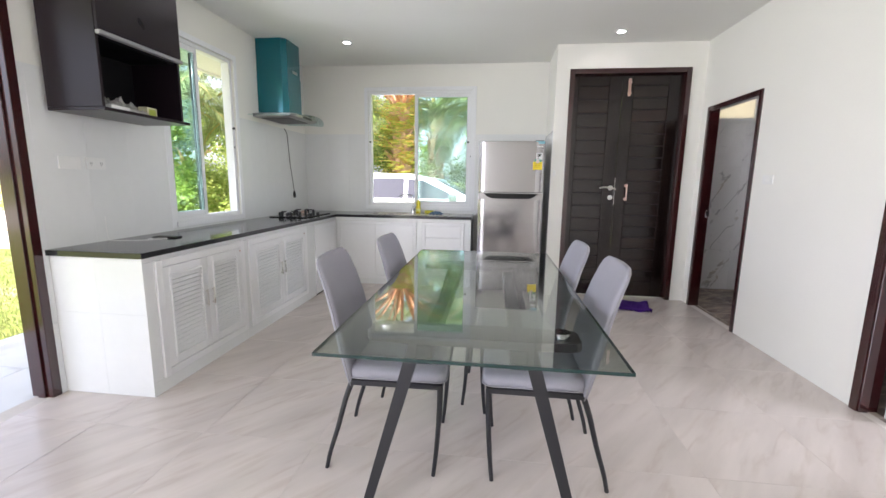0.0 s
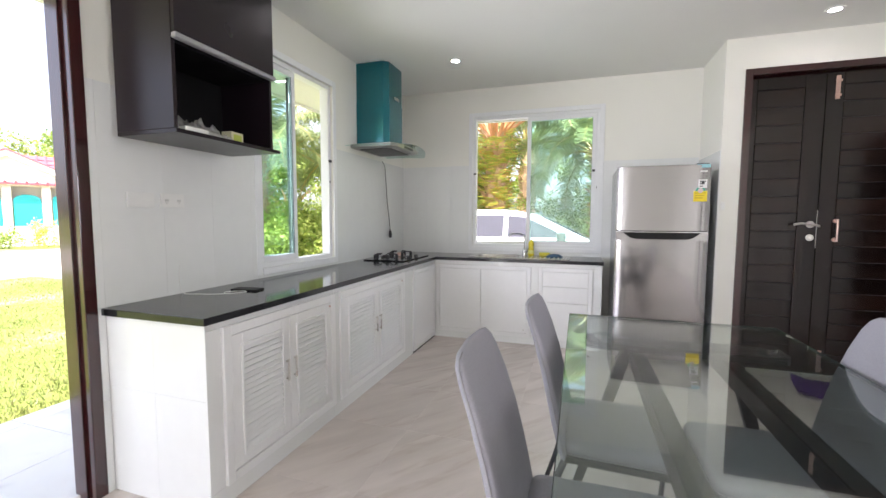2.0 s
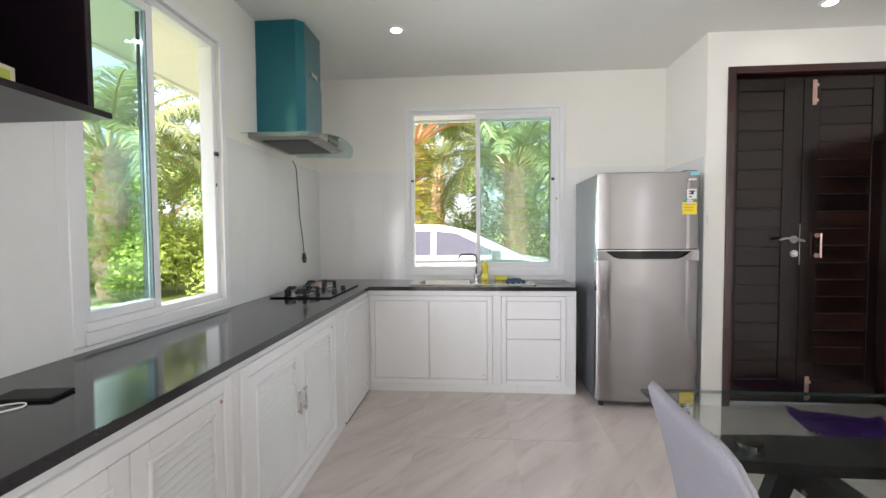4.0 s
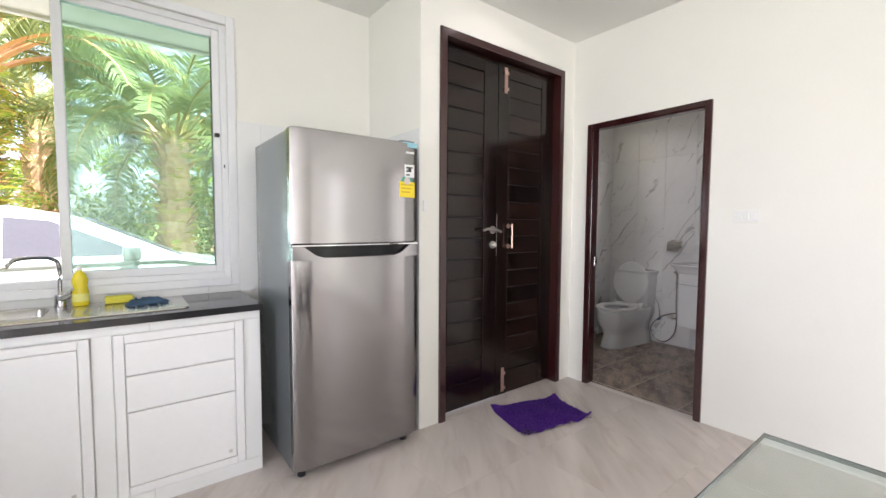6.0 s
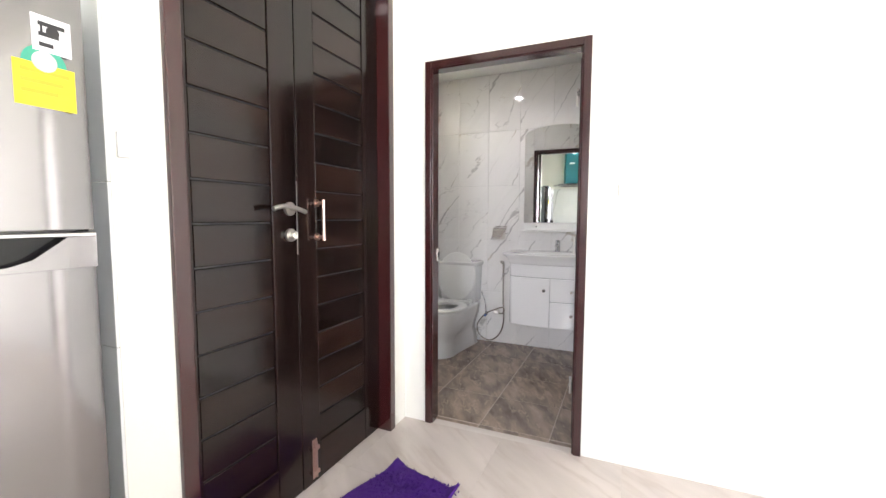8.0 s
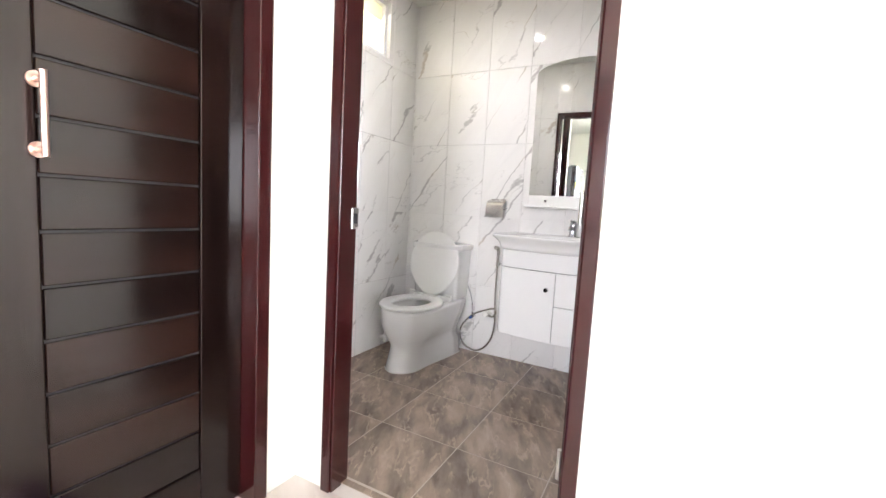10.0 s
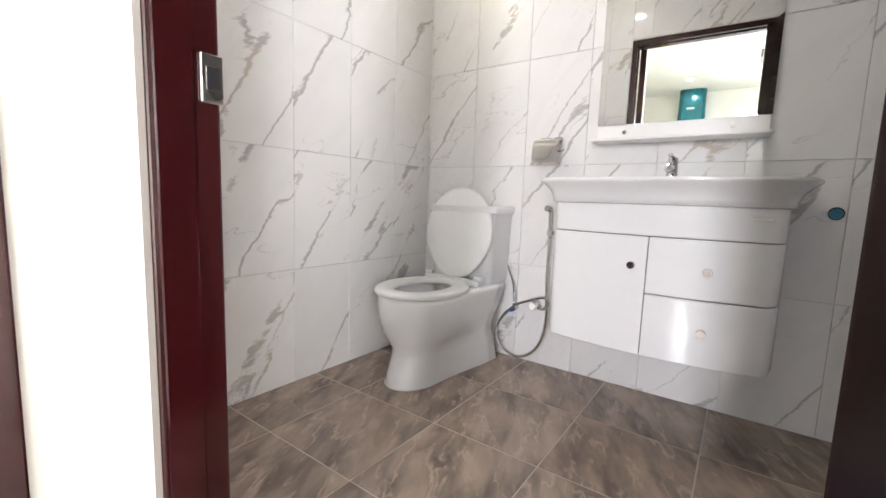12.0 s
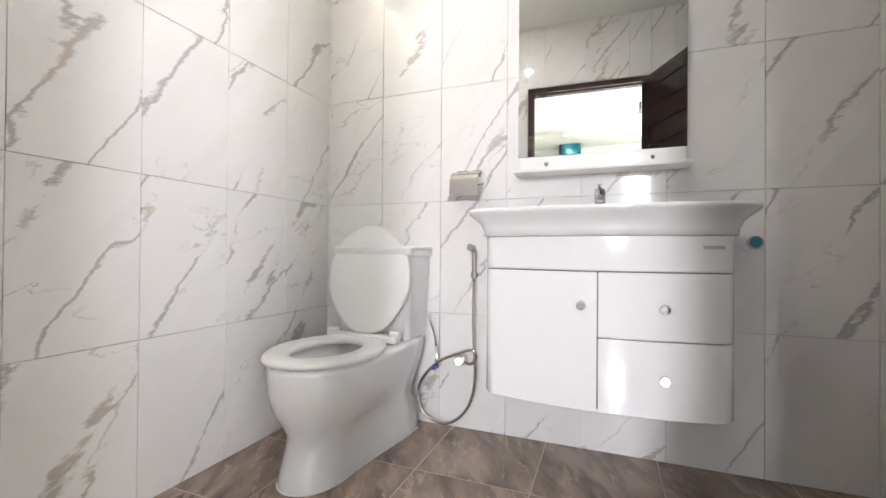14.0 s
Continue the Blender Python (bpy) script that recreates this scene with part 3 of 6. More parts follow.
bl = slatted_leaf("door_3_leaf", "dark brown slatted wooden bathroom door standing wide open", 0.78, 1.99, 0.10, 0.10, 0.17, 0.10, 0.128)
bl.matrix_world = pose(2.605, 4.368, 0.012, 0, 0, -24.0)
bm = cyl(bmesh.new(), (0.72, 0.045, 0.98), (0.72, 0.085, 0.98), 0.014)
bmesh.ops.create_uvsphere(bm, u_segments=16, v_segments=10, radius=0.028, matrix=Matrix.Translation((0.72, 0.1, 0.98)))
part("knob", bm, SATIN, bl, smooth="all")
for k in (0.25, 1.0, 1.75):
    part("hinge", cyl(bmesh.new(), (-0.008, 0.046, k), (-0.008, 0.046, k + 0.09), 0.007), SATIN, bl)


def sliding_window(name, label, at, rz, w, h, mid, open_right, wall_t):
    """White aluminium sliding window. Local x runs along the wall, y outwards; both sashes stand over one half."""
    win = thing(name, label, "window", at, rz, kind="structure")
    f = 0.035
    for nm, lo, hi in (("window_frame", (0, 0.02, 0), (f, 0.10, h)), ("window_frame", (w - f, 0.02, 0), (w, 0.10, h)), ("window_frame", (f, 0.02, 0), (w - f, 0.10, f)), ("window_frame", (f, 0.02, h - f), (w - f, 0.10, h))):
        block(nm, win, ALU, lo, hi, 0.003)
    c = 0.042
    for lo, hi in (((-c, -0.012, -c), (0.004, -0.001, h + c)), ((w - 0.004, -0.012, -c), (w + c, -0.001, h + c)), ((0.004, -0.012, h - 0.004), (w - 0.004, -0.001, h + c)), ((0.004, -0.020, -c), (w - 0.004, -0.001, 0.004))):
        block("casing", win, ALU, lo, hi, 0.003)
    a, b = (f, mid + 0.03) if open_right else (mid - 0.03, w - f)
    s = 0.04
    for k, (y0, y1) in enumerate(((0.032, 0.056), (0.062, 0.086))):
        bm = bmesh.new()
        for lo, hi in (((a, y0, f), (a + s, y1, h - f)), ((b - s, y0, f), (b, y1, h - f)), ((a + s, y0, f), (b - s, y1, f + s)), ((a + s, y0, h - f - s), (b - s, y1, h - f))):
            box(bm, lo, hi, 0.003)
        sash = part("sash", bm, ALU, win)
        gl = part("pane", box(bmesh.new(), (a + s, (y0 + y1) / 2 - 0.002, f + s), (b - s, (y0 + y1) / 2 + 0.002, h - f - s)), GLASS_G if k == 0 else GLASS_C, sash, "green tinted glass pane" if k == 0 else "clear glass pane")
        gl.visible_shadow = False
        bm = bmesh.new()
        box(bm, (a + s - 0.004, (y0 + y1) / 2 - 0.005, f + s), (a + s, (y0 + y1) / 2 + 0.005, h - f - s))
        box(bm, (b - s, y0 + 0.002, f + s), (b - s + 0.003, y1 - 0.002, h - f - s))
        part("gasket", bm, EDGE, sash)
    for u in ((b - 0.02,) if not open_right else (w - 0.02,)):
        block("latch", win, BLACKP, (u - 0.014, 0.006, h * 0.56), (u + 0.012, 0.031, h * 0.56 + 0.022), 0.003)
    block("latch", win, BLACKP, (0.012, 0.006, h * 0.56), (0.036, 0.021, h * 0.56 + 0.02), 0.003)
    block("weep_hole", win, BLACKP, (w - 0.024, 0.0165, h * 0.44), (w - 0.018, 0.0198, h * 0.44 + 0.02))
    return win


sliding_window("window_1", "white aluminium sliding window over the kitchen sink, half open", (SINKWIN[0], YN, SINKWIN[2]), 0, SINKWIN[1] - SINKWIN[0], SINKWIN[3] - SINKWIN[2], 0.64, False, T)
sliding_window("window_2", "white aluminium sliding window over the black worktop, half open", (XW, WESTWIN[0], WESTWIN[2]), 90, WESTWIN[1] - WESTWIN[0], WESTWIN[3] - WESTWIN[2], 0.41, True, T)
bw = thing("window_3", "small high bathroom window with a white frame", "window", (BWIN[0], BY1, BWIN[2]), kind="structure")
wl, hl = BWIN[1] - BWIN[0], BWIN[3] - BWIN[2]
for lo, hi in (((0, 0.02, 0), (0.03, 0.09, hl)), ((wl - 0.03, 0.02, 0), (wl, 0.09, hl)), ((0.03, 0.02, 0), (wl - 0.03, 0.09, 0.03)), ((0.03, 0.02, hl - 0.03), (wl - 0.03, 0.09, hl)), ((wl / 2 - 0.015, 0.03, 0.03), (wl / 2 + 0.015, 0.08, hl - 0.03))):
    block("window_frame", bw, ALU, lo, hi, 0.002)
for a, b in ((0.03, wl / 2 - 0.015), (wl / 2 + 0.015, wl - 0.03)):
    part("pane", box(bmesh.new(), (a, 0.05, 0.03), (b, 0.054, hl - 0.03)), GLASS_F, bw).visible_shadow = False
block("latch", bw, ALU, (wl * 0.52, 0.0, 0.03), (wl * 0.54, 0.03, 0.10), 0.003)

# ---- kitchen counter ----
CF, NF = -1.565, 5.505


def masonry_counter():
    c = thing("masonry_counter", "white tiled L-shaped masonry base under the black worktop", "counter", (XW, 2.62, 0), kind="structure")
    o = Vector((XW, 2.62, 0))

    def b(nm, lo, hi, m=WTILE, bev=0.002):
        part(nm, box(bmesh.new(), Vector(lo) - o, Vector(hi) - o, bev), m, c)

    b("counter_core", (XW + 0.002, 2.626, 0.0), (CF - 0.006, YN - 0.002, 0.829), GROUT)
    b("counter_core", (CF - 0.006, NF + 0.006, 0.0), (0.104, YN - 0.002, 0.829), GROUT)
    for x0, x1 in ((XW + 0.003, -1.8623), (-1.8617, CF)):
        for z0, z1 in ((0.002, 0.4997), (0.5003, 0.829)):
            b("tile", (x0, 2.6195, z0), (x1, 2.6255, z1), bev=0.0004)
    ys = (2.62, 2.70, 3.565, 3.625, 4.665, 4.875, NF - 0.001)
    for z0, z1 in ((0.0, 0.085), (0.80, 0.829)):
        for y0, y1 in zip(ys[::2], ys[2::2]):
            b("tile", (CF - 0.006, y0 + 0.001, z0), (CF, y1 - 0.001, z1), bev=0.001)
    for y0, y1 in ((2.62, 2.70), (3.565, 3.625), (4.665, 4.875)):
        b("tile", (CF - 0.0055, y0 + 0.0015, 0.086), (CF + 0.0005, y1 - 0.0015, 0.799), bev=0.001)
    for x0, x1 in ((CF, -0.95), (-0.949, -0.35), (-0.349, 0.11)):
        for z0, z1 in ((0.0, 0.07), (0.79, 0.829)):
            b("tile", (x0 + 0.001, NF, z0), (x1 - 0.001, NF + 0.006, z1), bev=0.001)
    for x0, x1 in ((CF, -1.548), (-0.55, -0.48), (0.03, 0.11)):
        b("tile", (x0 + 0.001, NF - 0.0005, 0.071), (x1 - 0.001, NF + 0.0055, 0.789), bev=0.001)
    b("tile", (0.104, NF + 0.006, 0.0), (0.11, YN - 0.002, 0.829), bev=0.001)
    return c


masonry_counter()


def frame_bars(bm, w, h, t, d0, d1, bev=0.003):
    for lo, hi in (((0, d0, 0), (t, d1, h)), ((w - t, d0, 0), (w, d1, h)), ((t, d0, 0), (w - t, d1, t)), ((t, d0, h - t), (w - t, d1, h))):
        box(bm, lo, hi, bev)
    return bm


# Grey of the panel behind the slats: shade between them is put into the colour.
INNER = simple("slat_gap_shade_grey", (0.42, 0.42, 0.42), 0.8)


def louvre_pair(at, w, h, label):
    """A framed pair of white louvred cupboard doors; local x along the counter, face to -y."""
    s = thing("louvred_cupboard_door_set", label, "cupboard door", at, 90, "cupboard doors under the worktop")
    part("frame", frame_bars(bmesh.new(), w, h, 0.045, -0.012, 0.006), DOORW, s)
    iw = (w - 0.09 - 0.004) / 2
    for k in (0, 1):
        x0 = 0.045 + 0.001 + k * (iw + 0.002)
        z0, z1 = 0.048, h - 0.048
        bm = bmesh.new()
        t = 0.062
        for lo, hi in (((x0, -0.008, z0), (x0 + t, 0.006, z1)), ((x0 + iw - t, -0.008, z0), (x0 + iw, 0.006, z1)), ((x0 + t, -0.008, z0), (x0 + iw - t, 0.006, z0 + t)), ((x0 + t, -0.008, z1 - t), (x0 + iw - t, 0.006, z1))):
            box(bm, lo, hi, 0.002)
        door = part("door", bm, DOORW, s)
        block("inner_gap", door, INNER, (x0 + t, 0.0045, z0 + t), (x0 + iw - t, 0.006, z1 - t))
        bm = bmesh.new()
        g = 0.012
        for lo, hi in (((x0 + t - g, -0.016, z0 + t - g), (x0 + t, -0.007, z1 - t + g)), ((x0 + iw - t, -0.016, z0 + t - g), (x0 + iw - t + g, -0.007, z1 - t + g)), ((x0 + t, -0.016, z0 + t - g), (x0 + iw - t, -0.007, z0 + t)), ((x0 + t, -0.016, z1 - t), (x0 + iw - t, -0.007, z1 - t + g))):
            box(bm, lo, hi, 0.002)
        part("moulding", bm, DOORW, door)
        ns = round((z1 - z0 - 2 * t) / 0.0275)
        pitch = (z1 - z0 - 2 * t) / ns
        me = data("slat", loft(bmesh.new(), [[(x, -0.009, 0.0), (x, -0.0125, 0.004), (x, 0.001, 0.0215), (x, 0.0035, 0.018)] for x in (x0 + t + 0.001, x0 + iw - t - 0.001)]), DOORW)
        for q in range(ns):
            o = new("slat", me)
            o.parent = door
            o.location = (0, 0, z0 + t + 0.002 + q * pitch)
        hx = x0 + iw - 0.03 if k == 0 else x0 + 0.03
        part("handle", box(box(box(bmesh.new(), (hx - 0.007, -0.028, h * 0.46), (hx + 0.007, -0.020, h * 0.46 + 0.12), 0.003), (hx - 0.004, -0.021, h * 0.46 + 0.01), (hx + 0.004, -0.008, h * 0.46 + 0.018)), (hx - 0.004, -0.021, h * 0.46 + 0.102), (hx + 0.004, -0.008, h * 0.46 + 0.11)), SATIN, door, "grey pull handle")
    part("key_cap", cyl(bmesh.new(), (w - 0.06, -0.013, h - 0.07), (w - 0.06, -0.008, h - 0.07), 0.006), COPPER, s)
    return s


louvre_pair((CF + 0.001, 2.70, 0.085), 0.865, 0.715, "white louvred cupboard doors at the open end of the counter")
louvre_pair((CF + 0.001, 3.625, 0.085), 1.04, 0.715, "white louvred cupboard doors under the counter beside the hob")


def plain_set(name, at, rz, w, h, cols, rows, label, cap=True):
    s = thing(name, label, "cupboard door", at, rz, "cupboard doors under the worktop")
    part("frame", frame_bars(bmesh.new(), w, h, 0.038, -0.012, 0.006), DOORW, s)
    iw = w - 0.076
    x = 0.038
    for c in cols:
        z = h - 0.038
        for r in rows:
            dz = r * (h - 0.076)
            part("door" if len(rows) == 1 else "drawer", box(bmesh.new(), (x + 0.002, -0.009, z - dz + 0.002), (x + c * iw - 0.002, 0.006, z - 0.002), 0.003), DOORW, s)
            z -= dz
        x += c * iw
    if cap:
        block("lock_cap", s, SATIN, (w - 0.075, -0.0125, 0.065), (w - 0.06, -0.009, 0.08), 0.001)
    return s


plain_set("gas_cupboard_door", (CF + 0.001, 4.875, 0.02), 90, 0.60, 0.765, (1,), (1,), "plain white cupboard door in the inner corner of the counter")
# Black strip stands in for the shade of the open gap below this door.
block("gap", None, BLACKP, (CF - 0.004, 4.88, 0.0), (CF + 0.004, 5.47, 0.018)).name = "threshold_strip"
tagged(bpy.data.objects["threshold_strip"], "black strip painted as the shade of the gap under the corner cupboard door", "strip", "", "structure")
plain_set("sink_cupboard_door", (-1.546, NF - 0.001, 0.072), 0, 0.994, 0.715, (0.487, 0.513), (1,), "plain white double cupboard doors under the sink")
plain_set("drawer_unit_front", (-0.478, NF - 0.001, 0.072), 0, 0.506, 0.715, (1,), (0.23, 0.25, 0.52), "white drawer fronts beside the sink cupboard")

# worktop, with the hole for the bowl
bm = bmesh.new()
BOWL = (-1.17, -0.70, 5.63, 5.93)
box(bm, (XW + 0.002, 2.60, 0.83), (-1.545, 5.485, 0.862), 0.002)
for x0, x1, y0, y1 in ((XW + 0.002, BOWL[0], 5.485, YN - 0.002), (BOWL[1], 0.12, 5.485, YN - 0.002), (BOWL[0], BOWL[1], 5.485, BOWL[2]), (BOWL[0], BOWL[1], BOWL[3], YN - 0.002)):
    box(bm, (x0, y0, 0.83), (x1, y1, 0.862))
wt = part("worktop", bm, GRANITE)
tagged(wt, "polished black granite L-shaped worktop on the white counter", "worktop", "", "structure")


def sink():
    s = thing("kitchen_sink", "stainless steel kitchen sink with a drainboard set in the worktop", "sink", (-0.70, 5.78, 0.862))
    ox, oy = 0.70, -5.78
    bm = bmesh.new()
    x0, x1, y0, y1 = -1.235, -0.185, 5.575, 5.965

    def ring(a, b, c, d, z, r=0.03, n=5):
        pts = []
        for cx, cy, s0 in ((b - r, d - r, 0), (a + r, d - r, 1), (a + r, c + r, 2), (b - r, c + r, 3)):
            for k in range(n + 1):
                t = (s0 + k / n) * math.pi / 2
                pts.append((cx + r * math.cos(t) + ox, cy + r * math.sin(t) + oy, z))
        return pts

    loft(bm, [ring(x0, x1, y0, y1, 0.0005), ring(x0 + 0.002, x1 - 0.002, y0 + 0.002, y1 - 0.002, 0.006), ring(x0 + 0.012, x1 - 0.012, y0 + 0.012, y1 - 0.012, 0.007),
              ring(-1.165, -0.705, 5.635, 5.925, 0.0055, 0.05), ring(-1.16, -0.71, 5.64, 5.92, -0.004, 0.05), ring(-1.15, -0.72, 5.65, 5.91, -0.15, 0.05), ring(-1.12, -0.75, 5.68, 5.88, -0.165, 0.05)], caps=False)
    bm.faces.new([v for v in bm.verts if abs(v.co.z + 0.165) < 1e-4])
    part("basin", bm, brushed("sink_steel", (0.6, 0.58, 0.55), 0.25), s, smooth=True)
    for i in range(9):
        block("drain_rib", s, SATIN, (-0.62 + i * 0.045 + ox, 5.62 + oy, 0.0058), (-0.612 + i * 0.045 + ox, 5.90 + oy, 0.009), 0.001)
    part("strainer", cyl(bmesh.new(), (-0.935 + ox, 5.78 + oy, -0.165), (-0.935 + ox, 5.78 + oy, -0.160), 0.045, n=24), CHROME, s, smooth=True)
    f = thing("kitchen_tap", "chrome gooseneck kitchen tap behind the sink", "tap", (-0.675, 5.935, 0.868))
    bm = cyl(bmesh.new(), (0, 0, 0), (0, 0, 0.055), 0.024, 0.02, 20)
    tube(bm, smooth_path([(0, 0, 0.05), (0, 0, 0.19), (-0.02, -0.01, 0.225), (-0.06, -0.04, 0.235), (-0.13, -0.09, 0.232), (-0.16, -0.115, 0.20)], 6), 0.009, 10)
    part("spout", bm, CHROME, f, smooth=True)
    bm = cyl(bmesh.new(), (0.0, -0.018, 0.035), (0.045, -0.03, 0.06), 0.013, 0.018, 14)
    cyl(bm, (0.045, -0.03, 0.06), (0.05, -0.075, 0.085), 0.005, 0.007, 8)
    part("handle", bm, CHROME, f, smooth=True)


sink()
YEL = simple("yellow_soap_plastic", (0.72, 0.60, 0.02), 0.25, vary=0.04)
sb = thing("soap_bottle", "yellow dish soap bottle with a green label by the tap", "bottle", (-0.60, 5.90, 0.869))


def oval_ring(cx, cy, rx, ry, z, n=20):
    return [(cx + rx * math.cos(k * math.tau / n), cy + ry * math.sin(k * math.tau / n), z) for k in range(n)]


part("bottle", loft(bmesh.new(), [oval_ring(0, 0, rx, ry, z) for rx, ry, z in ((0.028, 0.018, 0), (0.032, 0.021, 0.006), (0.032, 0.021, 0.06), (0.026, 0.018, 0.09), (0.031, 0.02, 0.12), (0.024, 0.016, 0.15), (0.011, 0.011, 0.163), (0.011, 0.011, 0.17))]), YEL, sb, smooth=True)
part("cap", cyl(bmesh.new(), (0, 0, 0.17), (0, 0, 0.19), 0.012, 0.009), PLASTIC, sb, smooth=True)
part("label", loft(bmesh.new(), [oval_ring(0, 0, 0.0326, 0.0216, z) for z in (0.02, 0.058)], caps=False), simple("bottle_label", (0.75, 0.72, 0.2), 0.4), sb)
sp = part("sponge", box(box(bmesh.new(), (-0.055, -0.033, 0.0), (0.055, 0.033, 0.022), 0.005, 2), (-0.055, -0.033, 0.0225), (0.055, 0.033, 0.032), 0.003), simple("yellow_sponge", (0.72, 0.66, 0.08), 0.95, bump=1.0, scale=200, vary=0.2))
sp.matrix_world = pose(-0.455, 5.88, 0.872, 0, 0, 4)
tagged(sp, "yellow and green kitchen sponge on the drainboard", "sponge")


def crumpled(name, nx, ny, w, d, amp, seed, material, label, cat, at, rz, droop=0.0):
    bm = bmesh.new()
    grid = []
    for i in range(nx + 1):
        row = []
        for j in range(ny + 1):
            u, v = i / nx - 0.5, j / ny - 0.5
            q = Vector((u * 4 + seed, v * 4, seed))
            e = max(0, 1 - (2 * max(abs(u), abs(v))) ** 4)
            row.append(bm.verts.new((u * w + 0.06 * w * noise.noise(q * 1.3), v * d + 0.08 * d * noise.noise(q * 1.4 + Vector((9, 0, 0))), 0.004 + e * amp * (0.5 + abs(noise.noise(q * 1.7)) + 0.4 * noise.noise(q * 4)))))
        grid.append(row)
    for i in range(nx):
        for j in range(ny):
            bm.faces.new((grid[i][j], grid[i + 1][j], grid[i + 1][j + 1], grid[i][j + 1]))
    r = bmesh.ops.solidify(bm, geom=bm.faces[:], thickness=0.003)
    ob = part(name, bm, material, None, "", "all")
    ob.matrix_world = pose(*at, 0, 0, rz)
    return tagged(ob, label, cat)


crumpled("dishcloth", 20, 14, 0.17, 0.09, 0.03, 3.0, simple("blue_cloth", (0.12, 0.22, 0.36), 0.9, bump=0.8, scale=300, vary=0.3), "crumpled blue dishcloth on the drainboard", "cloth", (-0.345, 5.76, 0.869), 8)


def hob():
    h = thing("gas_hob", "black glass two-burner gas hob on the worktop", "hob", (-1.865, 5.21, 0.862))
    part("glass_top", box(bmesh.new(), (-0.21, -0.345, 0.002), (0.21, 0.345, 0.010), 0.003), GRANITE, h)
    for y in (-0.17, 0.19):
        bm = cyl(bmesh.new(), (-0.06, y, 0.010), (-0.06, y, 0.014), 0.10, 0.098, 32)
        part("drip_ring", bm, CHROME, h, smooth=True)
        bm = cyl(bmesh.new(), (-0.06, y, 0.014), (-0.06, y, 0.034), 0.045, 0.04, 24)
        cyl(bm, (-0.06, y, 0.034), (-0.06, y, 0.043), 0.03, 0.026, 20)
        part("burner", bm, COPPER if y > 0 else BLACKM, h, "brass and black gas burner", True)
        for k in range(5):
            bm = bmesh.new()
            a = k * math.tau / 5 + 0.3
            c, s = math.cos(a), math.sin(a)
            tube(bm, [(-0.06 + c * 0.112, y + s * 0.112, 0.012), (-0.06 + c * 0.115, y + s * 0.115, 0.05), (-0.06 + c * 0.05, y + s * 0.05, 0.053)], 0.007, 6)
            box(bm, (-0.06 + c * 0.112 - 0.012, y + s * 0.112 - 0.012, 0.011), (-0.06 + c * 0.112 + 0.012, y + s * 0.112 + 0.012, 0.05), 0.003)
            part("pan_support", bm, BLACKM, h)
        bm = cyl(bmesh.new(), (0.155, y * 0.55, 0.010), (0.155, y * 0.55, 0.032), 0.02, 0.017, 20)
        part("knob", bm, BLACKP, h, smooth=True)


hob()


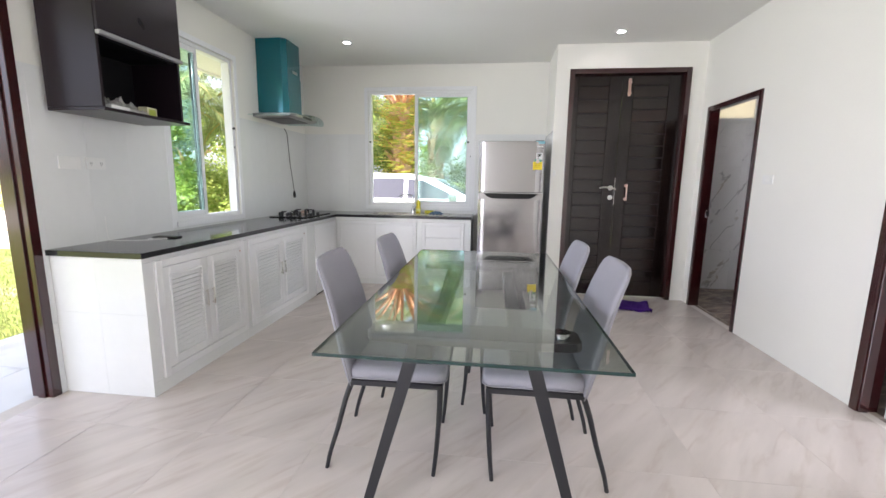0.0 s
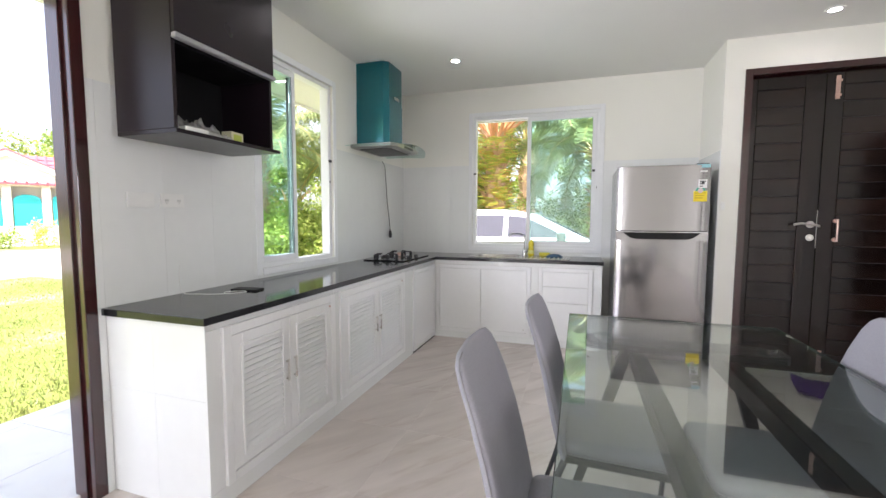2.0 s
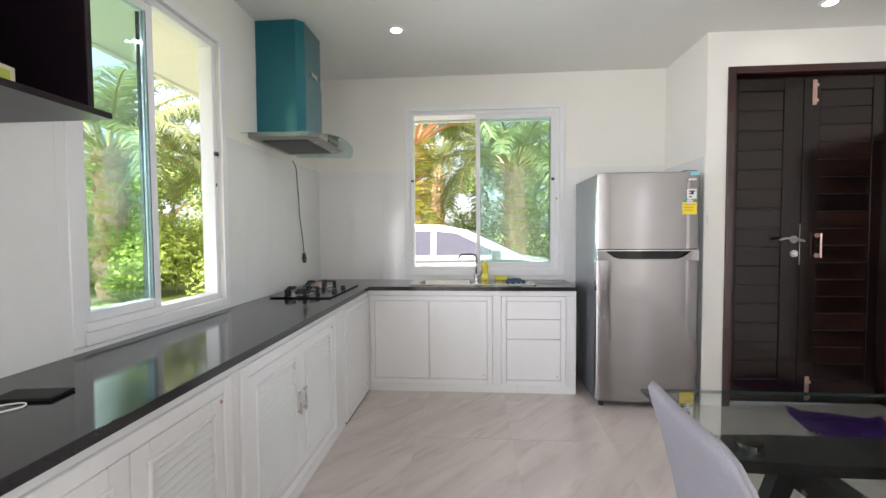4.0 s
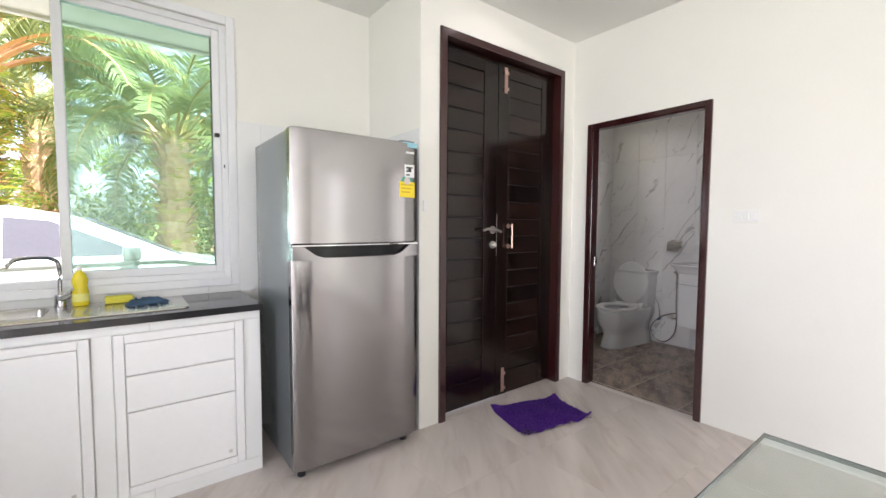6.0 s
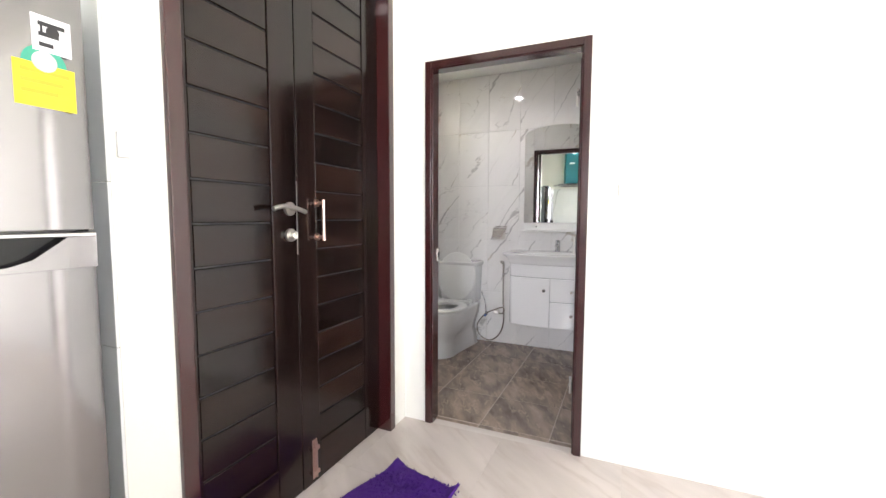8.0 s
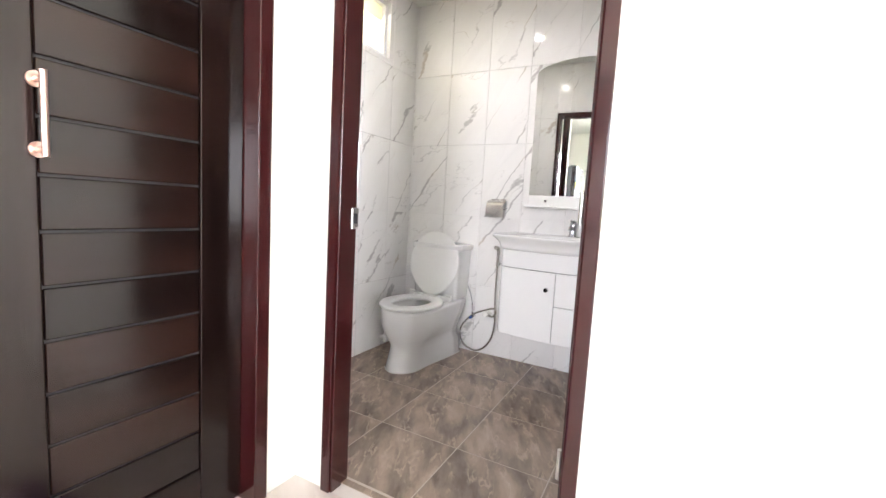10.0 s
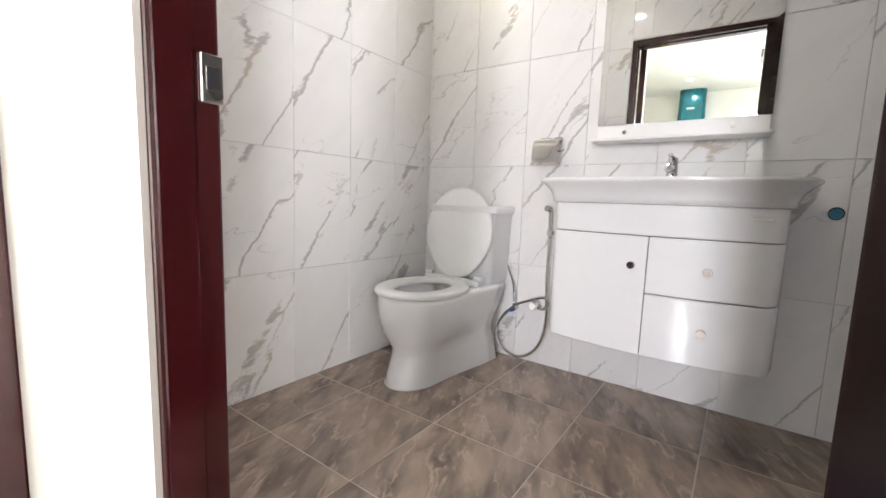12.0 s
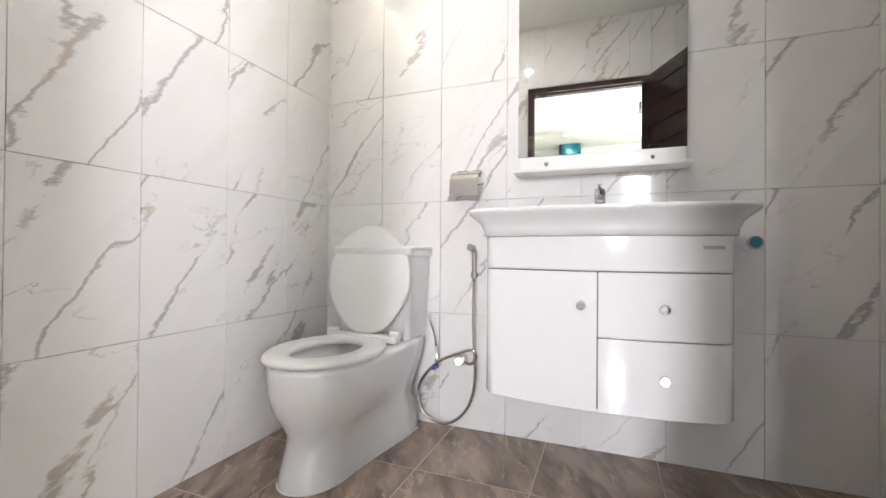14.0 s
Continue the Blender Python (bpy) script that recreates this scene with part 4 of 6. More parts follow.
def hood():
    h = thing("range_hood", "teal metallic range hood with curved glass visor over the hob", "range hood", (XW, 5.09, 1.8))
    o = Vector((-XW, -5.09, -1.8))

    def P(x, y, z):
        return Vector((x, y, z)) + o

    ch = [(XW + 0.001, 4.90), (-1.87, 4.90), (-1.825, 4.945), (-1.825, 5.235), (-1.87, 5.28), (XW + 0.001, 5.28)]
    part("chimney", loft(bmesh.new(), [[P(x, y, z) for x, y in ch] for z in (1.965, 2.36)]), TEAL, h, "teal metallic lacquered chimney cover")
    ch2 = [(x if x < -2.1 else x - 0.004, y + (0.004 if y < 5.09 else -0.004)) for x, y in ch]
    part("chimney", loft(bmesh.new(), [[P(x, y, z) for x, y in ch2] for z in (2.3601, ZC - 0.002)]), TEAL, h, "teal metallic lacquered chimney cover")
    part("badge", box(bmesh.new(), P(-1.8245, 5.05, 2.40), P(-1.8225, 5.16, 2.43)), SATIN, h)
    part("body", loft(bmesh.new(), [[P(XW + 0.001, 5.09 - a, z), P(xf - 0.05, 5.09 - a, z), P(xf, 5.09 - a + 0.06, z), P(xf, 5.09 + a - 0.06, z), P(xf - 0.05, 5.09 + a, z), P(XW + 0.001, 5.09 + a, z)] for a, xf, z in ((0.29, -1.72, 1.918), (0.305, -1.70, 1.925), (0.305, -1.69, 1.95), (0.26, -1.72, 1.962))]), simple("hood_steel", (0.34, 0.34, 0.33), 0.3, 0.9, vary=0.03), h, "brushed steel hood body")
    part("filter", box(bmesh.new(), P(-2.10, 4.87, 1.911), P(-1.79, 5.31, 1.9175)), simple("filter_grey", (0.09, 0.09, 0.09), 0.45, 0.7, bump=1.0, scale=150), h)
    for y in (4.93, 5.25):
        part("hood_lamp", cyl(bmesh.new(), P(-1.755, y, 1.913), P(-1.755, y, 1.9175), 0.02), CHROME, h, smooth=True)
    part("control_panel", box(bmesh.new(), P(-1.698, 4.99, 1.926), P(-1.688, 5.19, 1.948), 0.003), BLACKP, h)
    rings = []
    for k in range(17):
        u = -1 + k / 8
        y = 5.09 + u * 0.43
        z = 1.968 - 0.045 * u * u
        xf = -1.60 - 0.10 * abs(u) ** 3.0
        rings.append([P(XW + 0.02, y, z), P((XW + xf) / 2, y, z), P(xf, y, z - 0.012), P(xf, y, z - 0.018), P((XW + xf) / 2, y, z - 0.006), P(XW + 0.02, y, z - 0.006)])
    v = part("visor", loft(bmesh.new(), rings), GLASS_G, h, "curved greenish glass visor", True)
    c = thing("hood_cable", "grey power cable with a black plug hanging from the hood", "cable", (XW + 0.02, 5.44, 1.1))
    part("cable", tube(bmesh.new(), smooth_path([(0.01, -0.06, 0.77), (0.01, 0.0, 0.72), (0.004, 0.03, 0.62), (0.008, 0.04, 0.5), (0.002, 0.07, 0.35), (0.006, 0.10, 0.2), (0.004, 0.14, 0.03)], 6), 0.0045, 6), simple("grey_cable", (0.2, 0.2, 0.19), 0.5), c, smooth="all")
    part("plug", box(cyl(bmesh.new(), (0.004, 0.14, 0.03), (0.004, 0.145, -0.02), 0.012, 0.018), (-0.005, 0.125, -0.05), (0.015, 0.168, -0.015), 0.006), BLACKP, c)


hood()


def wall_cabinet():
    c = thing("wall_cabinet", "dark espresso wall cabinet with an open niche and lift-up door", "cabinet", (XW + 0.045, 2.685, 1.635))
    w, d, h, t = 0.60, 0.345, 1.0, 0.018
    zb = 0.405
    block("side_panel", c, CABINET, (0.002, 0, 0.019), (d, t, h), 0.001)
    block("side_panel", c, CABINET, (0.002, w - t, 0.019), (d, w, h), 0.001)
    block("bottom_shelf", c, CABINET, (0.002, 0, 0), (d + 0.012, w + 0.045, 0.018), 0.001, label="dark shelf board sticking out past the cabinet")
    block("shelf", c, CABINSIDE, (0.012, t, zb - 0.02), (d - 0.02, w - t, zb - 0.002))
    block("top_panel", c, CABINET, (0.002, t, h - t), (d, w - t, h))
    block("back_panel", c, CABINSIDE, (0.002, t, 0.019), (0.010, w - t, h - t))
    block("door", c, CABINET, (d + 0.001, 0.003, zb + 0.012), (d + 0.019, w - 0.003, h - 0.002), 0.001, label="dark lift-up cabinet door")
    block("door_handle", c, simple("dull_aluminium", (0.30, 0.30, 0.31), 0.45, vary=0.03), (d - 0.006, 0.003, zb - 0.014), (d + 0.026, w + 0.01, zb + 0.009), 0.004, label="long pale aluminium handle rail")
    x = crumpled("plastic_bag", 30, 18, 0.34, 0.16, 0.07, 7.0, simple("clear_plastic_film", (0.62, 0.62, 0.60), 0.2, bump=0.8, scale=60, vary=0.2, coat=0.5), "crumpled clear plastic packaging in the cabinet niche", "packaging", (XW + 0.27, 2.87, 1.654), 86)
    b = block("white_box", None, PLASTIC, (-0.045, -0.06, 0), (0.045, 0.06, 0.02), 0.002)
    b.matrix_world = pose(XW + 0.345, 2.80, 1.6535, 0, 0, 0)
    tagged(b, "flat white cardboard box at the front of the niche", "box")
    b = thing("small_carton", "small cream and yellow-green carton in the cabinet niche", "box", (XW + 0.29, 3.10, 1.6535), 6)
    block("carton", b, simple("cream_carton", (0.62, 0.6, 0.42), 0.6), (-0.03, -0.045, 0), (0.03, 0.045, 0.062), 0.002)
    block("label", b, simple("carton_green", (0.45, 0.52, 0.08), 0.5), (0.03, -0.03, 0.012), (0.0308, 0.03, 0.05))


wall_cabinet()


def wall_plate(name, label, at, rz, w, h, kind):
    """A plate on a wall: local x along the wall, face to -y."""
    p = thing(name, label, "switch" if kind == "switch" else "socket", at, rz)
    block("plate", p, PLASTIC, (-w / 2, -0.009, -h / 2), (w / 2, 0, h / 2), 0.003, 2)
    n = 3 if w > 0.1 else 1
    for i in range(n):
        x = (i - (n - 1) / 2) * 0.034
        if kind == "switch":
            block("rocker", p, PLASTIC, (x - 0.013, -0.013, -0.02), (x + 0.013, -0.0088, 0.02), 0.002)
        elif kind == "socket" and i != 1:
            for dx in (-0.006, 0.006):
                block("slot", p, BLACKP, (x + dx - 0.0012, -0.0096, -0.006), (x + dx + 0.0012, -0.0088, 0.007))
            block("slot", p, BLACKP, (x - 0.002, -0.0096, -0.015), (x + 0.002, -0.0088, -0.011))
    return p


wall_plate("light_switch", "white plastic wall switch plate over the counter", (XW + 0.008, 2.80, 1.355), 90, 0.13, 0.072, "blank")
wall_plate("wall_socket", "white double wall socket over the counter", (XW + 0.008, 2.965, 1.358), 90, 0.13, 0.072, "socket")
wall_plate("light_switch", "white plastic light switch beside the bathroom door", (XE, 4.14, 1.325), -90, 0.125, 0.07, "switch")
wall_plate("light_switch", "white narrow switch on the edge of the fridge nook", (XN + 0.03, YD, 1.38), 0, 0.03, 0.065, "blank")
ph = block("phone", None, CABINSIDE, (-0.04, -0.08, 0), (0.04, 0.08, 0.009), 0.004, 2)
ph.matrix_world = pose(-1.89, 3.20, 0.8625, 0, 0, -82)
tagged(ph, "flat black phone lying on the black worktop", "phone")
cb = part("charging_cable", tube(bmesh.new(), smooth_path([(-2.138, 2.99, 1.02), (-2.135, 2.985, 0.93), (-2.12, 2.99, 0.868), (-2.03, 3.0, 0.866), (-1.93, 3.03, 0.866), (-1.84, 3.12, 0.866), (-1.87, 3.15, 0.866), (-1.93, 3.09, 0.868), (-1.90, 3.05, 0.866)], 7), 0.0022, 6), PLASTIC, None, smooth="all")
tagged(cb, "thin white cable lying on the black worktop", "cable")

# ---- refrigerator ----


def fridge():
    f = thing("refrigerator", "silver-grey two-door refrigerator between counter and double door", "refrigerator", (0.548, 5.59, 0))
    w = 0.355
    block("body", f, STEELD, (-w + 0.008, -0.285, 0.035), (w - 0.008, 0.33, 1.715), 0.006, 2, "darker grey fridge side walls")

    def door(z0, z1, top=0.006):
        n = 14
        rings = []
        for z, e in ((z0, 0.006), (z0 + 0.006, 0.0), (z1 - top, 0.0), (z1, top)):
            r = []
            for k in range(n + 1):
                u = -1 + 2 * k / n
                r.append((u * (w - e), -0.345 - 0.006 * (1 - u * u) + e + (0.014 if abs(u) == 1 else 0.0), z))
            r += [(w - e, -0.288, z), (-w + e, -0.288, z)]
            rings.append(r)
        return part("door", loft(bmesh.new(), rings), STEEL, f, smooth=True)

    door(1.165, 1.718)
    door(0.055, 1.088, 0.0004)
    block("handle_recess", f, BLACKG, (-w + 0.006, -0.325, 1.089), (w - 0.006, -0.29, 1.164))
    bm = bmesh.new()
    hp = [(-0.352, 0.072), (-0.30, 0.066), (-0.24, 0.022), (-0.20, 0.010), (-0.1, 0.008), (0.0, 0.008), (0.1, 0.008), (0.20, 0.010), (0.24, 0.022), (0.30, 0.066), (0.352, 0.072)]
    loft(bm, [[(x, -0.345 - 0.006 * (1 - (x / w) ** 2), 1.0882), (x, -0.345 - 0.006 * (1 - (x / w) ** 2), 1.089 + zz), (x, -0.33, 1.089 + zz), (x, -0.326, 1.0882)] for x, zz in hp])
    part("lower_door_edge", bm, STEEL, f)
    block("handle", f, CHROME, (-w + 0.004, -0.349, 1.155), (w - 0.004, -0.30, 1.1635), 0.002, label="thin shiny handle trim")
    for z, a, b, m, h in ((1.50, 0.230, 0.328, simple("label_yellow", (0.80, 0.62, 0.02), 0.4), 0.085), (1.595, 0.262, 0.325, simple("label_white", (0.72, 0.72, 0.72), 0.4), 0.07)):
        st = block("sticker", f, m, (a, -0.3494, z - h), (b, -0.3455, z), label="paper energy sticker" if h > 0.08 else "white warranty sticker")
        for i in range(3):
            block("bar", st, BLACKP if h < 0.08 else simple("label_bar", (0.55, 0.40, 0.02), 0.5), (a + 0.01, -0.3499, z - 0.02 - i * 0.02), (b - 0.01 - 0.01 * i, -0.3493, z - 0.012 - i * 0.02))
    arch = cyl(bmesh.new(), (0.279, -0.3491, 1.50), (0.279, -0.3456, 1.50), 0.036, n=24)
    part("sticker", arch, simple("label_green", (0.04, 0.33, 0.22), 0.4), f, "green and red energy rating arc")
    part("sticker", cyl(bmesh.new(), (0.279, -0.3502, 1.505), (0.279, -0.3458, 1.505), 0.02, n=20), simple("label_red", (0.6, 0.5, 0.5), 0.4), f)
    block("digit", f, BLACKP, (0.275, -0.3502, 1.555), (0.279, -0.3492, 1.58))
    part("digit", cyl(bmesh.new(), (0.295, -0.3502, 1.567), (0.295, -0.3492, 1.567), 0.011), BLACKP, f)
    block("brand_plate", f, PLASTIC, (0.272, -0.3490, 1.655), (0.325, -0.3455, 1.667), 0.001)
    film = simple("blue_protective_film", (0.25, 0.50, 0.58), 0.25)
    block("protective_film", f, film, (0.25, -0.3472, 1.69), (0.345, -0.3456, 1.7175))
    for x in (-0.3, 0.3):
        part("foot", cyl(bmesh.new(), (x, -0.27, 0.0), (x, -0.27, 0.04), 0.02, 0.02), BLACKP, f)
        part("foot", cyl(bmesh.new(), (x, 0.28, 0.0), (x, 0.28, 0.04), 0.02, 0.02), BLACKP, f)
    block("hinge_cover", f, STEELD, (0.25, -0.33, 1.7185), (0.34, -0.25, 1.73), 0.003)


fridge()

# ---- rug ----


def rug():
    c = [Vector((1.536, 5.295, 0)), Vector((2.056, 5.15, 0)), Vector((1.978, 4.79, 0)), Vector((1.432, 4.892, 0))]
    o = sum(c, Vector()) / 4
    th = thing("bath_mat", "purple chenille mat with curled corners before the double door", "rug", o)
    bm = bmesh.new()
    nx, ny = 70, 50
    g = []
    for i in range(nx + 1):
        row = []
        for j in range(ny + 1):
            u, v = i / nx, j / ny
            p = (c[0] * (1 - u) + c[1] * u) * (1 - v) + (c[3] * (1 - u) + c[2] * u) * v - o
            edge = min(u, 1 - u, v, 1 - v)
            z = 0.010 + 0.007 * noise.noise(p * 9) + 0.006 * noise.noise(p * 70) + 0.012 * max(0, 0.05 - min(v, 1 - v)) / 0.05 * (0.5 + noise.noise(p * 5))
            if edge < 0.004:
                z = 0.002
            corner = max(0.0, 1 - math.hypot(min(u, 1 - u) * 6, min(v, 1 - v) * 6))
            lift = max(0.0, v - 0.90) / 0.10
            z += 0.030 * corner + 0.020 * lift * lift * (0.6 + noise.noise(Vector((u * 7, 3, 0))))
            row.append(bm.verts.new((p.x, p.y, max(0.002, z))))
        g.append(row)
    for i in range(nx):
        for j in range(ny):
            bm.faces.new((g[i][j], g[i][j + 1], g[i + 1][j + 1], g[i + 1][j]))
    part("mat_top", bm, PURPLE, th, smooth="all")
    bm = bmesh.new()
    for i in range(1500):
        u, v = random.random(), random.random()
        p = (c[0] * (1 - u) + c[1] * u) * (1 - v) + (c[3] * (1 - u) + c[2] * u) * v - o
        d = Vector((random.uniform(-1, 1), random.uniform(-1, 1), 0)) * 0.006
        r = 0.0035
        a = [bm.verts.new(p + Vector((r * math.cos(k * 2.09), r * math.sin(k * 2.09), 0.008))) for k in range(3)]
        t = bm.verts.new(p + d + Vector((0, 0, 0.017)))
        for k in range(3):
            bm.faces.new((a[k], a[(k + 1) % 3], t))
    tagged(part("chenille_cover", bm, PURPLE, th), kind="stuff")


rug()

# ---- dining table ----


def table():
    t = thing("dining_table", "rectangular clear glass dining table on a black metal frame", "table", (0.304, 2.645, 0))
    ox, oy = 0.304, 2.645
    x0, x1, y0, y1 = -0.147, 0.755, 1.67, 3.575
    top = part("tabletop", box(bmesh.new(), (x0 - ox, y0 - oy, 0.767), (x1 - ox, y1 - oy, 0.777)), GLASS_T, t, "clear greenish tempered glass top")
    bm = bmesh.new()
    for lo, hi in (((x0 - ox - 0.001, y0 - oy - 0.001, 0.767), (x0 - ox + 0.001, y1 - oy + 0.001, 0.7775)), ((x1 - ox - 0.001, y0 - oy - 0.001, 0.767), (x1 - ox + 0.001, y1 - oy + 0.001, 0.7775)), ((x0 - ox, y0 - oy - 0.001, 0.767), (x1 - ox, y0 - oy + 0.001, 0.777)), ((x0 - ox, y1 - oy - 0.001, 0.767), (x1 - ox, y1 - oy + 0.001, 0.777))):
        box(bm, lo, hi)
    part("edge", bm, EDGE, t, "dark green polished glass edge")
    for yc, s in ((2.01, -1), (3.28, 1)):
        y = yc - oy
        pts = [(-0.375, -0.045), (-0.355, -0.068), (-0.20, -0.078), (0.20, -0.078), (0.355, -0.068), (0.375, -0.045), (0.375, 0.045), (0.355, 0.062), (0.20, 0.07), (-0.20, 0.07), (-0.355, 0.062), (-0.375, 0.045)]
        part("cross_plate", loft(bmesh.new(), [[(px, y + py, z) for px, py in pts] for z in (0.712, 0.742)]), BLACKM, t)
        for sx in (-1, 1):
            part("glass_pad", cyl(bmesh.new(), (sx * 0.308, y - 0.02, 0.742), (sx * 0.308, y - 0.02, 0.7665), 0.032, n=28), CHROME, t, "round chromed glass pad", True)
            a, b = Vector((sx * 0.20, y, 0.712)), Vector((sx * 0.40, y + s * 0.04 + 0.01, 0.0))
            w, d = 0.023, 0.016
            part("leg", loft(bmesh.new(), [[p + Vector((-w * k, -d * k, 0)), p + Vector((w * k, -d * k, 0)), p + Vector((w * k, d * k, 0)), p + Vector((-w * k, d * k, 0))] for p, k in ((a, 1.15), (b, 0.8))]), BLACKM, t)
    for sx in (-1, 1):
        part("rail", box(bmesh.new(), (sx * 0.165 - 0.028, 1.93 - oy, 0.642), (sx * 0.165 + 0.028, 3.36 - oy, 0.7115), 0.003), BLACKM, t)


table()


def chair():
    c = thing("dining_chair", "grey velvet dining chair with tapered black metal legs", "chair", group="chairs round the table")
    bm = bmesh.new()

    def rr(xa, xb, h, z, r=0.04, n=4):
        pts = []
        for cx, cy, s0 in ((xb - r, h - r, 0), (xa + r, h - r, 1), (xa + r, -h + r, 2), (xb - r, -h + r, 3)):
            for k in range(n + 1):
                t = (s0 + k / n) * math.pi / 2
                pts.append((cx + r * math.cos(t), cy + r * math.sin(t), z))
        return pts

    loft(bm, [rr(-0.115, 0.275, 0.195, 0.428), rr(-0.13, 0.29, 0.21, 0.436), rr(-0.13, 0.29, 0.212, 0.462), rr(-0.125, 0.285, 0.205, 0.478), rr(-0.10, 0.26, 0.18, 0.486, 0.05), rr(-0.03, 0.17, 0.10, 0.490, 0.05)])
    seat = part("seat", bm, FABRIC, c, smooth="all")
    part("piping", tube(bmesh.new(), rr(-0.132, 0.292, 0.214, 0.440) + rr(-0.132, 0.292, 0.214, 0.440)[:1], 0.0035, 5), PIPING, seat, smooth="all")
    rings = []
    for z, xb, h, t in ((0.40, -0.135, 0.205, 0.028), (0.44, -0.142, 0.212, 0.040), (0.52, -0.160, 0.214, 0.046), (0.62, -0.182, 0.212, 0.046), (0.72, -0.206, 0.206, 0.044), (0.82, -0.236, 0.198, 0.040), (0.89, -0.262, 0.190, 0.036), (0.925, -0.276, 0.176, 0.032), (0.942, -0.283, 0.150, 0.024), (0.947, -0.286, 0.11, 0.012)):
        r = []
        n = 24
        for k in range(n):
            a = k * math.tau / n
            ca, sa = math.cos(a), math.sin(a)
            yy = h * math.copysign(abs(ca) ** 0.35, ca)
            xx = t / 2 * math.copysign(abs(sa) ** 0.6, sa)
            r.append((xb + xx - 0.012 * (yy / h) ** 2 * -1, yy, z))
        rings.append(r)
    back = part("backrest", loft(bmesh.new(), rings), FABRIC, c, smooth="all")
    seam = [(ring[0][0], ring[0][1] + 0.001, ring[0][2]) for ring in rings]
    bm = tube(bmesh.new(), seam, 0.003, 5)
    tube(bm, [(rg[12][0], rg[12][1] - 0.001, rg[12][2]) for rg in rings], 0.003, 5)
    part("seam", bm, PIPING, back, smooth="all")
    bm = bmesh.new()
    fr = [(-0.12, -0.195), (0.265, -0.195), (0.265, 0.195), (-0.12, 0.195)]
    for (xa, ya), (xb, yb) in zip(fr, fr[1:] + fr[:1]):
        lo, hi = (min(xa, xb) - 0.011, min(ya, yb) - 0.011, 0.402), (max(xa, xb) + 0.011, max(ya, yb) + 0.011, 0.427)
        box(bm, lo, hi, 0.002)
    part("seat_frame", bm, BLACKM, c)
    for sy in (-1, 1):
        pts = smooth_path([(0.265, sy * 0.195, 0.415), (0.262, sy * 0.198, 0.28), (0.252, sy * 0.203, 0.12), (0.24, sy * 0.205, 0.0)], 4)
        part("leg", tube(bmesh.new(), pts, [0.013 - 0.004 * i / (len(pts) - 1) for i in range(len(pts))], 10), BLACKM, c, smooth=True)
        pts = smooth_path([(-0.12, sy * 0.195, 0.415), (-0.15, sy * 0.198, 0.33), (-0.185, sy * 0.202, 0.2), (-0.222, sy * 0.206, 0.08), (-0.24, sy * 0.208, 0.0)], 4)
        part("leg", tube(bmesh.new(), pts, [0.013 - 0.004 * i / (len(pts) - 1) for i in range(len(pts))], 10), BLACKM, c, smooth=True)
    return c


ch = chair()
ch.matrix_world = pose(-0.103, 2.40, 0, 0, 0, 1)
for m in (pose(-0.01, 3.02, 0, 0, 0, -2), pose(0.635, 2.41, 0, 0, 0, 180), pose(0.59, 2.94, 0, 0, 0, 181)):
    copy_thing(ch, m)


def downlight(at, label):
    d = thing("ceiling_downlight", label, "ceiling light", at, 0, "recessed ceiling lights")
    bm = bmesh.new()
    n = 28
    loft(bm, [oval_ring(0, 0, 0.058, 0.058, 0.0, n), oval_ring(0, 0, 0.056, 0.056, -0.006, n), oval_ring(0, 0, 0.036, 0.036, -0.007, n), oval_ring(0, 0, 0.034, 0.034, -0.001, n)], caps=False)
    part("trim_ring", bm, PLASTIC, d, smooth=True)
    part("diffuser", cyl(bmesh.new(), (0, 0, -0.003), (0, 0, -0.0005), 0.0345, n=28), LAMP, d)


for at in ((-1.234, 5.11, ZC), (-1.234, 3.91, ZC), (1.53, 5.0, ZC), (1.53, 1.9, ZC)):
    downlight(at, "round white recessed ceiling light, switched on")
downlight((3.34, 5.3, BZ), "round white recessed bathroom ceiling light, switched on")
lamp = bpy.data.lights.new("bath_downlight", "AREA")
lamp.shape, lamp.size, lamp.energy, lamp.color = "DISK", 0.085, 0.5, (1, 0.97, 0.93)
new("bath_downlight", lamp).matrix_world = pose(3.34, 5.3, BZ - 0.006)
# ---- bathroom things ----
WCX, WCY = 4.18, 5.612


